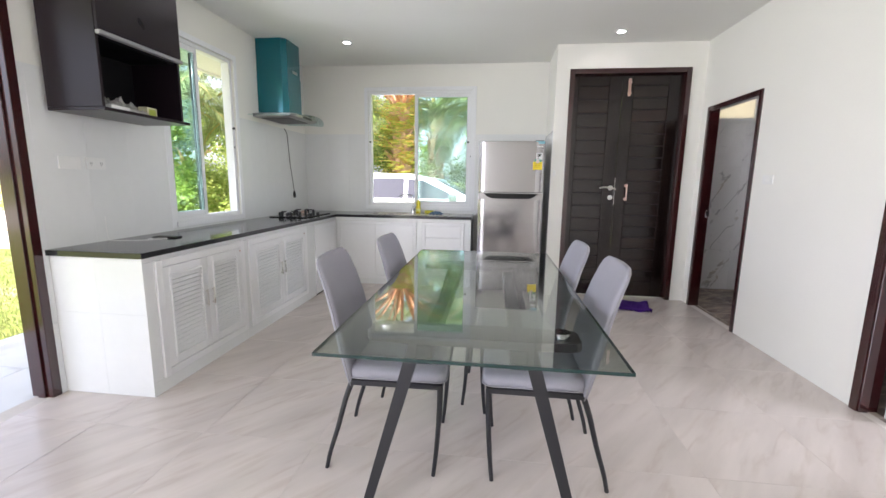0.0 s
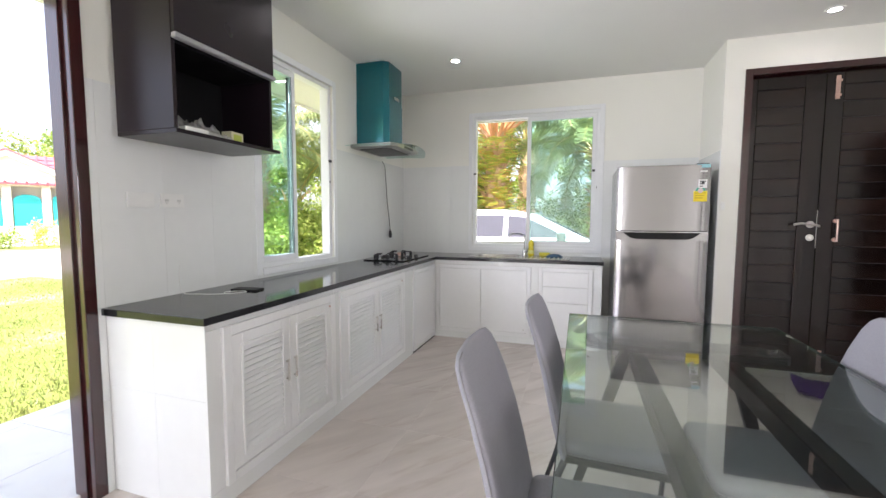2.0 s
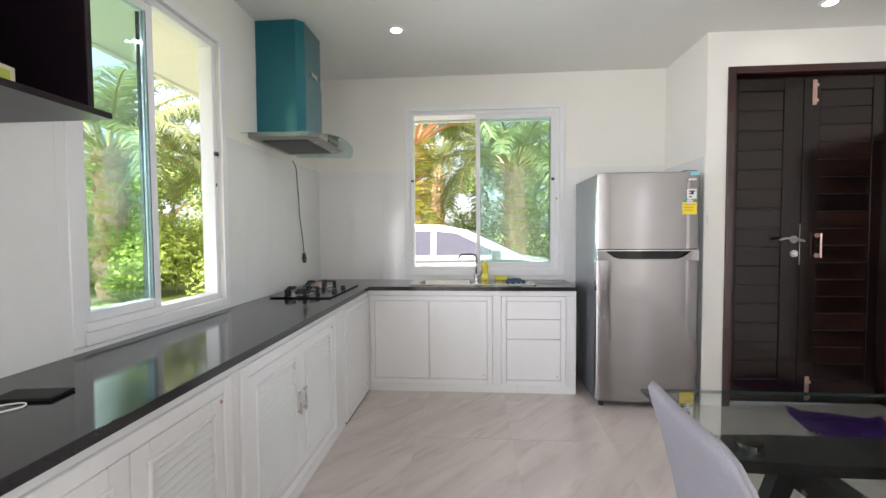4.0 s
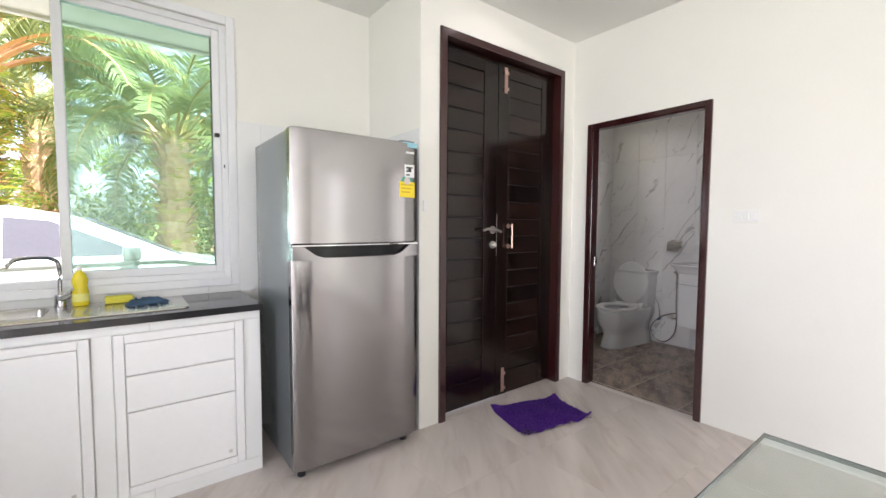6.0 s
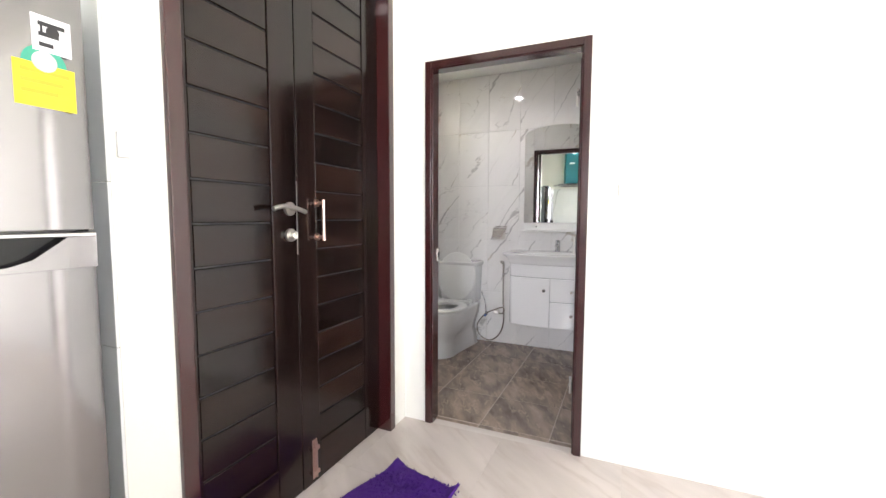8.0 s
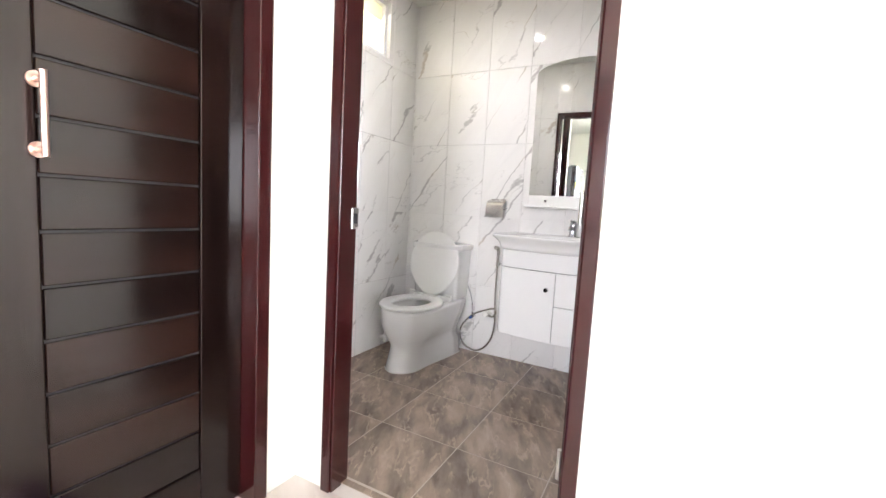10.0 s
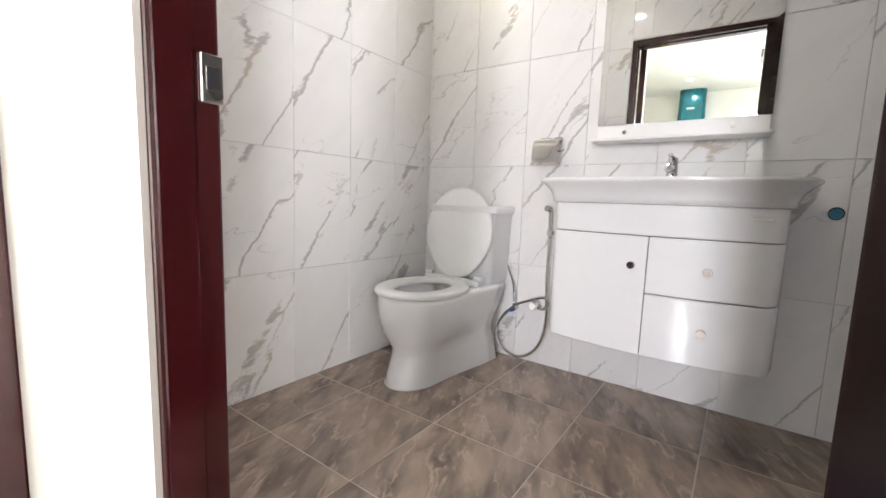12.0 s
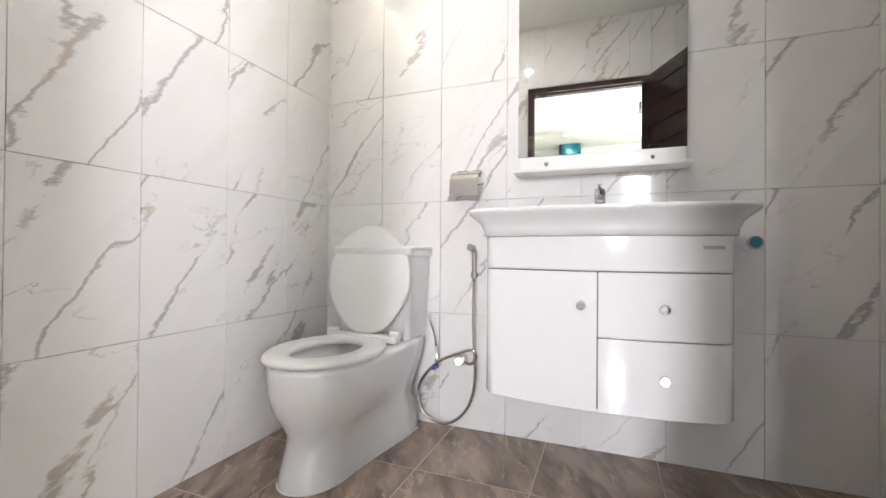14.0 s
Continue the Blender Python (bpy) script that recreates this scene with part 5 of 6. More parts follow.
def toilet():
    t = thing("toilet", "white two-piece ceramic toilet with the lid standing up", "toilet", (3.82, WCY, 0))

    def ring(xf, xc, w, xb, wb, z, n=18, m=5):
        pts = []
        for k in range(n + 1):
            a = -math.pi / 2 + math.pi * k / n
            pts.append((xc - (xc - xf) * math.cos(a) - 3.82, w * math.sin(a), z))
        for k in range(1, m + 1):
            u = k / m
            pts.append((xc + (xb - xc) * u - 3.82, w + (wb - w) * (u * u * (3 - 2 * u)), z))
        pts += [(xb - 3.82, 0.0, z)]
        for k in range(m, 0, -1):
            u = k / m
            pts.append((xc + (xb - xc) * u - 3.82, -(w + (wb - w) * (u * u * (3 - 2 * u))), z))
        return pts

    rings = [ring(3.49, 3.64, 0.112, 4.10, 0.165, 0.0), ring(3.487, 3.64, 0.115, 4.10, 0.167, 0.012), ring(3.497, 3.65, 0.108, 4.10, 0.16, 0.05), ring(3.522, 3.66, 0.103, 4.10, 0.150, 0.12),
             ring(3.526, 3.67, 0.108, 4.08, 0.142, 0.155), ring(3.508, 3.68, 0.132, 4.08, 0.145, 0.19), ring(3.480, 3.69, 0.164, 4.09, 0.155, 0.24), ring(3.463, 3.70, 0.181, 4.11, 0.17, 0.30),
             ring(3.460, 3.70, 0.184, 4.13, 0.18, 0.375), ring(3.463, 3.70, 0.184, 4.13, 0.18, 0.392), ring(3.475, 3.70, 0.172, 4.12, 0.17, 0.398),
             ring(3.53, 3.70, 0.118, 3.88, 0.07, 0.396), ring(3.55, 3.70, 0.105, 3.86, 0.06, 0.34), ring(3.60, 3.71, 0.07, 3.83, 0.04, 0.25), ring(3.65, 3.72, 0.03, 3.80, 0.02, 0.20)]
    part("bowl", loft(bmesh.new(), rings), CERAMIC, t, smooth="all")
    part("water", cyl(bmesh.new(), (-0.10, 0, 0.255), (-0.10, 0, 0.257), 0.055, n=20), simple("still_water", (0.45, 0.48, 0.48), 0.02), t)
    seat = []

    def oval(cx, rx, ry, z, n=40, back=0.0):
        return [(cx + (rx if math.cos(k * math.tau / n) < 0 else rx * (1 - back)) * math.cos(k * math.tau / n), ry * math.sin(k * math.tau / n), z) for k in range(n)]

    cx = -0.135
    bm = bmesh.new()
    loft(bm, [oval(cx, 0.235, 0.188, 0.400), oval(cx, 0.242, 0.193, 0.407), oval(cx, 0.242, 0.193, 0.417), oval(cx, 0.234, 0.186, 0.424), oval(cx, 0.165, 0.118, 0.422), oval(cx, 0.155, 0.108, 0.414), oval(cx, 0.155, 0.108, 0.402), oval(cx, 0.235, 0.188, 0.400)], caps=False)
    part("seat", bm, PLASTIC, t, "white plastic toilet seat", "all")
    block("hinge_block", t, PLASTIC, (0.075, -0.16, 0.400), (0.125, 0.16, 0.430), 0.008, 2)
    for sy in (-1, 1):
        part("hinge", cyl(bmesh.new(), (0.10, sy * 0.125, 0.435), (0.10, sy * 0.165, 0.435), 0.012), PLASTIC, t, smooth=True)
    tilt = radians(7)
    bm = bmesh.new()
    rr = []
    for d, e in ((0.0, 0.012), (0.004, 0.0), (0.012, 0.0), (0.016, 0.010)):
        r = []
        for k in range(40):
            a = k * math.tau / 40
            h = 0.222 + (0.228 - e) * math.sin(a)
            y = (0.194 - e) * math.cos(a) * (1.0 if math.sin(a) > -0.2 else 1.0 - 0.18 * (-math.sin(a) - 0.2))
            r.append((0.098 + d * math.cos(tilt) + h * math.sin(tilt), y, 0.428 + h * math.cos(tilt) - d * math.sin(tilt)))
        rr.append(r)
    part("lid", loft(bm, rr), PLASTIC, t, "white plastic toilet lid standing up", "all")

    def tk(x0, x1, h, z, r=0.03, n=4):
        pts = []
        for cx_, cy_, s0 in ((x1 - 0.005, h - 0.005, 0), (x0 + r, h - r, 1), (x0 + r, -h + r, 2), (x1 - 0.005, -h + 0.005, 3)):
            q = r if s0 in (1, 2) else 0.005
            for k in range(n + 1):
                a = (s0 + k / n) * math.pi / 2
                pts.append((cx_ + q * math.cos(a), cy_ + q * math.sin(a), z))
        return pts

    part("tank", loft(bmesh.new(), [tk(0.165, 0.345, 0.165, 0.398), tk(0.16, 0.348, 0.172, 0.41), tk(0.148, 0.35, 0.185, 0.745)]), CERAMIC, t, smooth=True)
    part("tank_lid", loft(bmesh.new(), [tk(0.145, 0.352, 0.189, 0.7455), tk(0.138, 0.354, 0.196, 0.754), tk(0.136, 0.355, 0.198, 0.779), tk(0.144, 0.352, 0.191, 0.788)]), CERAMIC, t, smooth=True)
    part("flush_button", cyl(bmesh.new(), (0.25, 0, 0.788), (0.25, 0, 0.793), 0.022, n=20), CHROME, t, smooth=True)
    part("caulk", loft(bmesh.new(), [ring(3.484, 3.64, 0.118, 4.10, 0.170, 0.0015), ring(3.490, 3.64, 0.113, 4.10, 0.165, 0.008)], caps=False), GROUT, t)


toilet()
bm = cyl(bmesh.new(), (0, 0, 0), (-0.035, 0, 0), 0.012)
cyl(bm, (-0.035, 0, -0.012), (-0.035, 0, 0.03), 0.009)
tube(bm, smooth_path([(-0.035, 0, 0.03), (-0.035, 0.01, 0.12), (-0.05, 0.04, 0.22)], 5), 0.005, 6)
sv = thing("stop_valve", "chrome stop valve with a blue handle behind the toilet", "valve", (4.172, 5.375, 0.27))
part("valve_body", bm, CHROME, sv, smooth=True)
block("valve_handle", sv, simple("blue_plastic", (0.02, 0.08, 0.30), 0.4), (-0.075, -0.008, -0.012), (-0.047, 0.008, 0.006), 0.003)


def vanity():
    v = thing("vanity_cabinet", "white gloss wall-hung vanity cabinet with bowed front, door and two drawers", "cabinet", (4.172, 4.71, 0.31))
    OX, OY, OZ = 4.172, 4.71, 0.31

    def prof(grow=0.0, deep=0.0, n=24, half=None):
        h = 0.36 + grow
        front = []
        for k in range(n + 1):
            u = -1 + 2 * k / n
            x = -0.455 - deep + 0.05 * u * u
            e = max(0.0, (abs(u) - 0.86) / 0.14)
            x += 0.10 * (1 - math.sqrt(max(0.0, 1 - e * e)))
            front.append((x, u * h))
        return front

    def body(z0, z1, y0=-1.0, y1=1.0, off=0.0, name="door", m=GLOSSW, lab=""):
        p = prof(0, 0, 60)

        def at(y):
            i = next(k for k in range(60) if p[k + 1][1] >= y - 1e-9)
            u = (y - p[i][1]) / (p[i + 1][1] - p[i][1])
            return (p[i][0] + (p[i + 1][0] - p[i][0]) * u, y)

        f = [(x - off, y) for x, y in [at(y0)] + [q for q in p if y0 + 1e-4 < q[1] < y1 - 1e-4] + [at(y1)]]
        rings = []
        for z, e in ((z0, 0.003), (z0 + 0.003, 0.0), (z1 - 0.003, 0.0), (z1, 0.003)):
            n = len(f) - 1
            r = [(x + e, y + (e if k == 0 else -e if k == n else 0), z) for k, (x, y) in enumerate(f)]
            r += [(x + 0.02, y, z) for x, y in f[::-1]]
            rings.append(r)
        return part(name, loft(bmesh.new(), rings), m, v, lab, True)

    bm = bmesh.new()
    f = prof(-0.004, -0.016, 40)
    loft(bm, [[(x, y, z) for x, y in f] + [(0, 0.358, z), (0, -0.358, z)] for z in (0.002, 0.505)])
    part("cabinet_body", bm, GLOSSW, v, smooth=True)
    a = 0.36
    # Grey slab behind the panels; its colour carries the shade of the seams.
    body(0.004, 0.501, -a, a, -0.0155, "seal", simple("seam_shade_grey", (0.22, 0.22, 0.23), 0.6), "thin grey slab painted as shade in the seams between the panels")
    body(0.405, 0.505, -a, a, name="top_panel")
    body(0.0, 0.401, 0.0025, a, name="door")
    body(0.215, 0.401, -a, -0.0015, name="drawer")
    body(0.0, 0.211, -a, -0.0015, name="drawer")
    for y, z in ((0.045, 0.305), (-0.17, 0.305), (-0.17, 0.115)):
        bm = cyl(bmesh.new(), (-0.452, y, z), (-0.466, y, z), 0.006)
        cyl(bm, (-0.466, y, z), (-0.480, y, z), 0.014, 0.012, 20)
        part("knob", bm, CHROME, v, smooth=True)
    block("name_plate", v, SATIN, (-0.4285, -0.315, 0.468), (-0.4245, -0.265, 0.478), 0.0008)
    b = thing("washbasin", "white ceramic washbasin with a flared rim on the vanity", "basin", (4.172, 4.71, 0.815))

    def rim(g, d, z):
        f = prof(g, d, 30)
        return [(x, y, z) for x, y in f] + [(0, 0.36 + g * 0.75, z), (0, -0.36 - g * 0.75, z)]

    rings = [rim(0.002, 0.002, 0.0005), rim(0.014, 0.010, 0.004), rim(0.016, 0.012, 0.022), rim(0.026, 0.018, 0.045), rim(0.048, 0.034, 0.066), rim(0.060, 0.042, 0.076), rim(0.061, 0.043, 0.084), rim(0.055, 0.038, 0.088)]
    n = len(rings[0])
    cx = -0.27

    def inner(rx, ry, z):
        out = []
        for (x, y, _) in rings[-1]:
            a_ = math.atan2(y / 0.42, (x - cx) / 0.24)
            out.append((cx + rx * math.cos(a_), ry * math.sin(a_), z))
        return out

    rings += [inner(0.175, 0.30, 0.087), inner(0.165, 0.29, 0.078), inner(0.14, 0.25, 0.0), inner(0.09, 0.17, -0.04), inner(0.02, 0.03, -0.05)]
    part("bowl", loft(bmesh.new(), rings), CERAMIC, b, smooth="all")
    part("drain", cyl(bmesh.new(), (-0.27, 0, -0.052), (-0.27, 0, -0.046), 0.022, n=20), CHROME, b, smooth=True)
    part("overflow_ring", cyl(bmesh.new(), (-0.105, 0, 0.045), (-0.112, 0, 0.047), 0.012, n=16), CHROME, b, smooth=True)
    t = thing("basin_tap", "chrome single-lever basin tap", "tap", (4.085, 4.71, 0.9035))
    bm = cyl(bmesh.new(), (0, 0, 0), (0, 0, 0.075), 0.021, 0.019, 20)
    tube(bm, [(0, 0, 0.045), (-0.06, 0, 0.06), (-0.10, 0, 0.055), (-0.105, 0, 0.042)], 0.012, 10)
    part("spout", bm, CHROME, t, smooth=True)
    bm = cyl(bmesh.new(), (0, 0, 0.076), (0, 0, 0.098), 0.021, 0.017, 20)
    box(bm, (-0.075, -0.008, 0.096), (0.012, 0.008, 0.106), 0.003)
    part("handle", bm, CHROME, t, smooth=True)


vanity()


def mirror():
    m = thing("mirror", "frameless arched wall mirror over the washbasin", "mirror", (4.168, 4.7225, 1.155), 1.0)
    pts = [(-0.305, 0.0), (0.305, 0.0)]
    for k in range(17):
        a = math.pi * k / 16
        pts.append((0.305 * math.cos(a), 0.775 + 0.085 * math.sin(a)))
    part("glass", loft(bmesh.new(), [[(x, y, z) for y, z in pts] for x in (-0.011, -0.005)]), MIRROR, m)
    s = thing("mirror_shelf", "white plastic shelf ledge under the mirror", "shelf", (4.172, 4.7225, 1.075))
    block("back_plate", s, PLASTIC, (-0.022, -0.302, 0.012), (-0.0005, 0.302, 0.078), 0.003)
    block("ledge", s, PLASTIC, (-0.115, -0.308, 0.0), (-0.0005, 0.308, 0.0115), 0.005, 2)
    for y in (-0.19, 0.19):
        part("screw_cap", cyl(bmesh.new(), (-0.022, y, 0.045), (-0.030, y, 0.045), 0.008, n=16), CHROME, s, smooth=True)


mirror()


def paper_holder():
    h = thing("paper_holder", "brushed steel toilet paper holder with a hinged cover", "paper holder", (4.172, 5.245, 1.0))
    block("back_plate", h, SATIN, (-0.006, -0.055, 0.09), (-0.0005, 0.055, 0.12), 0.002)
    pr = [(-0.006, 0.112), (-0.03, 0.110), (-0.06, 0.095), (-0.075, 0.065), (-0.078, 0.0)]
    pr = smooth_path([(x, 0, z) for x, z in pr], 4)
    outer = [(p.x, p.z) for p in pr]
    inner = [(p.x + 0.002, p.z - 0.002) for p in pr][::-1]
    part("cover", loft(bmesh.new(), [[(x, y, z) for x, z in outer + inner] for y in (-0.062, 0.062)]), SATIN, h, smooth=True)
    part("roller", tube(bmesh.new(), [(-0.01, -0.068, 0.06), (-0.045, -0.07, 0.05), (-0.045, 0.05, 0.05)], 0.004, 8), CHROME, h, smooth=True)


paper_holder()


def bidet():
    b = thing("bidet_sprayer", "chrome bidet sprayer with a looped metal hose beside the toilet", "sprayer", (4.172, 5.205, 0.65))
    bm = tube(bmesh.new(), [(-0.045, 0, 0.0), (-0.045, 0, 0.07), (-0.045, 0, 0.115)], [0.008, 0.010, 0.011], 12)
    tube(bm, [(-0.043, 0, 0.115), (-0.05, 0.004, 0.133), (-0.072, 0.012, 0.136)], [0.011, 0.014, 0.015], 12)
    part("spray_head", bm, HOSE, b, smooth=True)
    bm = cyl(bmesh.new(), (0, -0.012, 0.02), (-0.045, -0.012, 0.02), 0.008)
    cyl(bm, (-0.045, 0, 0.008), (-0.045, 0, 0.034), 0.014)
    part("bracket", bm, CHROME, b, smooth=True)
    path = smooth_path([(-0.045, 0, 0.0), (-0.048, 0.0, -0.20), (-0.05, -0.008, -0.42), (-0.05, 0.03, -0.55), (-0.05, 0.12, -0.62), (-0.05, 0.225, -0.585), (-0.05, 0.25, -0.48), (-0.05, 0.17, -0.37), (-0.055, 0.055, -0.31), (-0.055, 0.0, -0.295), (-0.05, -0.012, -0.325), (-0.045, 0.01, -0.355), (-0.04, 0.045, -0.352)], 12)
    rad = [0.0062 + 0.0009 * (k % 2) for k in range(len(path))]
    part("hose", tube(bmesh.new(), path, rad, 8), HOSE, b, "ribbed metal hose", smooth="all")
    bm = cyl(bmesh.new(), (0, 0.06, -0.35), (-0.045, 0.06, -0.35), 0.012)
    cyl(bm, (-0.002, 0.06, -0.35), (-0.008, 0.06, -0.35), 0.026, n=20)
    cyl(bm, (-0.04, 0.04, -0.352), (-0.04, 0.085, -0.348), 0.014)
    cyl(bm, (-0.045, 0.06, -0.35), (-0.078, 0.055, -0.342), 0.011, 0.016)
    part("valve", bm, SATIN, b, smooth=True)


bidet()
cap = thing("pipe_cap", "small round chromed wall cap with a teal cover beside the vanity", "pipe cap", (4.172, 4.212, 0.807))
part("ring", cyl(bmesh.new(), (0, 0, 0), (-0.012, 0, 0), 0.024, 0.022, 20), CHROME, cap, smooth=True)
part("cover", cyl(bmesh.new(), (-0.012, 0, 0), (-0.016, 0, 0), 0.018, 0.016, 20), simple("teal_cap", (0.03, 0.18, 0.25), 0.3), cap, smooth=True)
tv = thing("angle_valve", "small white angle valve low on the wall behind the toilet", "valve", (3.86, 5.982, 0.07))
part("valve_body", cyl(cyl(bmesh.new(), (0, 0, 0), (0, -0.05, 0), 0.012), (0, -0.045, -0.03), (0, -0.045, 0.03), 0.018, 0.014), PLASTIC, tv, smooth=True)

# ---- outdoors ----
SOFFIT = simple("white_soffit", (0.75, 0.74, 0.71), 0.6)
ROOFM = simple("grey_roof_sheet", (0.30, 0.30, 0.31), 0.5, bump=0.2)
structure("eave_west", SOFFIT, (-3.25, -4.3, 2.60), (XW - T, 7.05, 2.66), "white soffit of the roof overhang", "eave")
structure("eave_north", SOFFIT, (XW - T, YN + T, 2.60), (5.4, 7.05, 2.66), "white soffit of the roof overhang", "eave")
# Unseen east eave, added along with the roof to hold off the sun.
structure("eave_east", SOFFIT, (5.4, -4.3, 2.60), (6.3, 7.05, 2.66), "white soffit of the roof overhang", "eave")
structure("fascia_west", SOFFIT, (-3.29, -4.34, 2.58), (-3.25, 7.09, 2.80), "white fascia board", "eave")
structure("fascia_north", SOFFIT, (-3.25, 7.05, 2.58), (6.3, 7.09, 2.80), "white fascia board", "eave")
# Roof is out of view, added to block the sun from above.
bm = bmesh.new()
loft(bm, [[(-3.35, -4.4, 2.84), (6.4, -4.4, 2.84), (6.4, 7.15, 2.84), (-3.35, 7.15, 2.84)], [(1.2, 0.2, 4.3), (1.8, 0.2, 4.3), (1.8, 2.6, 4.3), (1.2, 2.6, 4.3)]])
tagged(part("roof", bm, ROOFM), "unseen grey low hipped roof added over the house against the sun", "roof", "", "structure")
OUTER = simple("outer_wall_paint", (0.72, 0.70, 0.62), 0.7)
structure("house_wall_north", OUTER, (BX1 + T, YN + 0.0, -0.1), (5.3, YN + T, 2.6), "painted outer wall")
wall("house_wall_east", OUTER, "x", 5.3, 0.1, (0.5, YN + T), (-0.1, 2.72), [(1.2, 2.4, 0.9, 2.1)], "painted outer wall with an unseen opening added for the bedroom fill lamp")
structure("porch_floor", GROUT, (XN + T, YD + T, -0.12), (XE, YN + T, -0.01), "porch floor behind the double door", "floor")
structure("plinth", OUTER, (XW - T + 0.005, YS - T, -0.2), (5.35, YN + T - 0.005, -0.12), "painted plinth under the house", "wall")
PT = veined("patio_tile_grey", (0.62, 0.63, 0.64), (0.48, 0.49, 0.50), 2.0, 0.05, 0.3, cloud=(0.9, 1.05))
patio = structure("patio", GROUT, (-3.62, -4.0, -0.2), (XW - T, 5.0, -0.064), "pale grey tiled patio outside the garden door", "patio")


def grass_ground():
    m, nt, b = mat("grass_ground")
    N, L = nt.nodes.new, nt.links.new
    geo = N("ShaderNodeNewGeometry")
    n1, n2 = N("ShaderNodeTexNoise"), N("ShaderNodeTexNoise")
    n1.inputs["Scale"].default_value, n1.inputs["Detail"].default_value = 0.7, 6
    n2.inputs["Scale"].default_value, n2.inputs["Detail"].default_value = 14, 6
    for n in (n1, n2):
        L(geo.outputs["Position"], n.inputs["Vector"])
    r = ramp(nt, [(0.38, (0.15, 0.19, 0.03)), (0.55, (0.21, 0.24, 0.05)), (0.68, (0.33, 0.28, 0.15))])
    a = N("ShaderNodeMath")
    a.operation = "MULTIPLY_ADD"
    L(n2.outputs[0], a.inputs[0])
    a.inputs[1].default_value = 0.4
    L(n1.outputs[0], a.inputs[2])
    s = N("ShaderNodeMath")
    s.operation = "SUBTRACT"
    L(a.outputs[0], s.inputs[0])
    s.inputs[1].default_value = 0.2
    L(s.outputs[0], r.inputs[0])
    L(r.outputs[0], b.inputs["Base Color"])
    b.inputs["Roughness"].default_value = 0.95
    bp = N("ShaderNodeBump")
    bp.inputs["Distance"].default_value = 0.05
    L(n2.outputs[0], bp.inputs["Height"])
    L(bp.outputs[0], b.inputs["Normal"])
    return m


GRASS = grass_ground()
structure("ground", GRASS, (-900, -900, -0.6), (900, 900, -0.2), "green lawn with dry patches reaching the horizon", "ground")
GRAVEL = simple("pale_gravel", (0.46, 0.42, 0.36), 0.95, bump=0.6, scale=60, vary=0.15)
structure("road", GRAVEL, (-22.5, -60, -0.21), (-12.8, 60, -0.185), "pale sandy gravel road before the neighbour's house", "road")
structure("driveway", GRAVEL, (-12.8, 7.8, -0.21), (9, 10.1, -0.188), "pale sandy driveway under the parked car", "road")


def leafmat(name, a, c, third=None):
    m, nt, b = mat(name)
    N, L = nt.nodes.new, nt.links.new
    geo = N("ShaderNodeNewGeometry")
    r = ramp(nt, [(0.0, a), (1.0, c)] if third is None else [(0.0, a), (0.6, c), (1.0, third)])
    L(geo.outputs["Random Per Island"], r.inputs[0])
    L(r.outputs[0], b.inputs["Base Color"])
    b.inputs["Roughness"].default_value = 0.5
    tr, mix = N("ShaderNodeBsdfTranslucent"), N("ShaderNodeMixShader")
    L(r.outputs[0], tr.inputs[0])
    mix.inputs[0].default_value = 0.45
    L(b.outputs[0], mix.inputs[1])
    L(tr.outputs[0], mix.inputs[2])
    L(mix.outputs[0], nt.nodes["Material Output"].inputs[0])
    return m


LEAF = leafmat("palm_leaflet", (0.15, 0.21, 0.07), (0.36, 0.40, 0.17))
LEAFB = leafmat("bush_leaf", (0.14, 0.24, 0.05), (0.44, 0.52, 0.12))
FERN = leafmat("fern_leaf", (0.30, 0.48, 0.07), (0.68, 0.66, 0.18), (0.70, 0.36, 0.14))
# Brighter copy of bush_leaf; sunlight on the west bushes is put into its colour.
LEAFY = leafmat("sunny_bush_leaf", (0.26, 0.38, 0.07), (0.50, 0.54, 0.14))
BARK = simple("palm_bark", (0.58, 0.38, 0.24), 0.95, bump=1.0, scale=12, vary=0.35)
RIB = simple("palm_rib", (0.34, 0.26, 0.07), 0.6, vary=0.2)


def soup(name, verts, faces, material, parent, label=""):
    me = bpy.data.meshes.new(name)
    me.from_pydata(verts, [], faces)
    me.materials.append(material)
    ob = new(name, me)
    ob.parent = parent
    return tagged(ob, label)


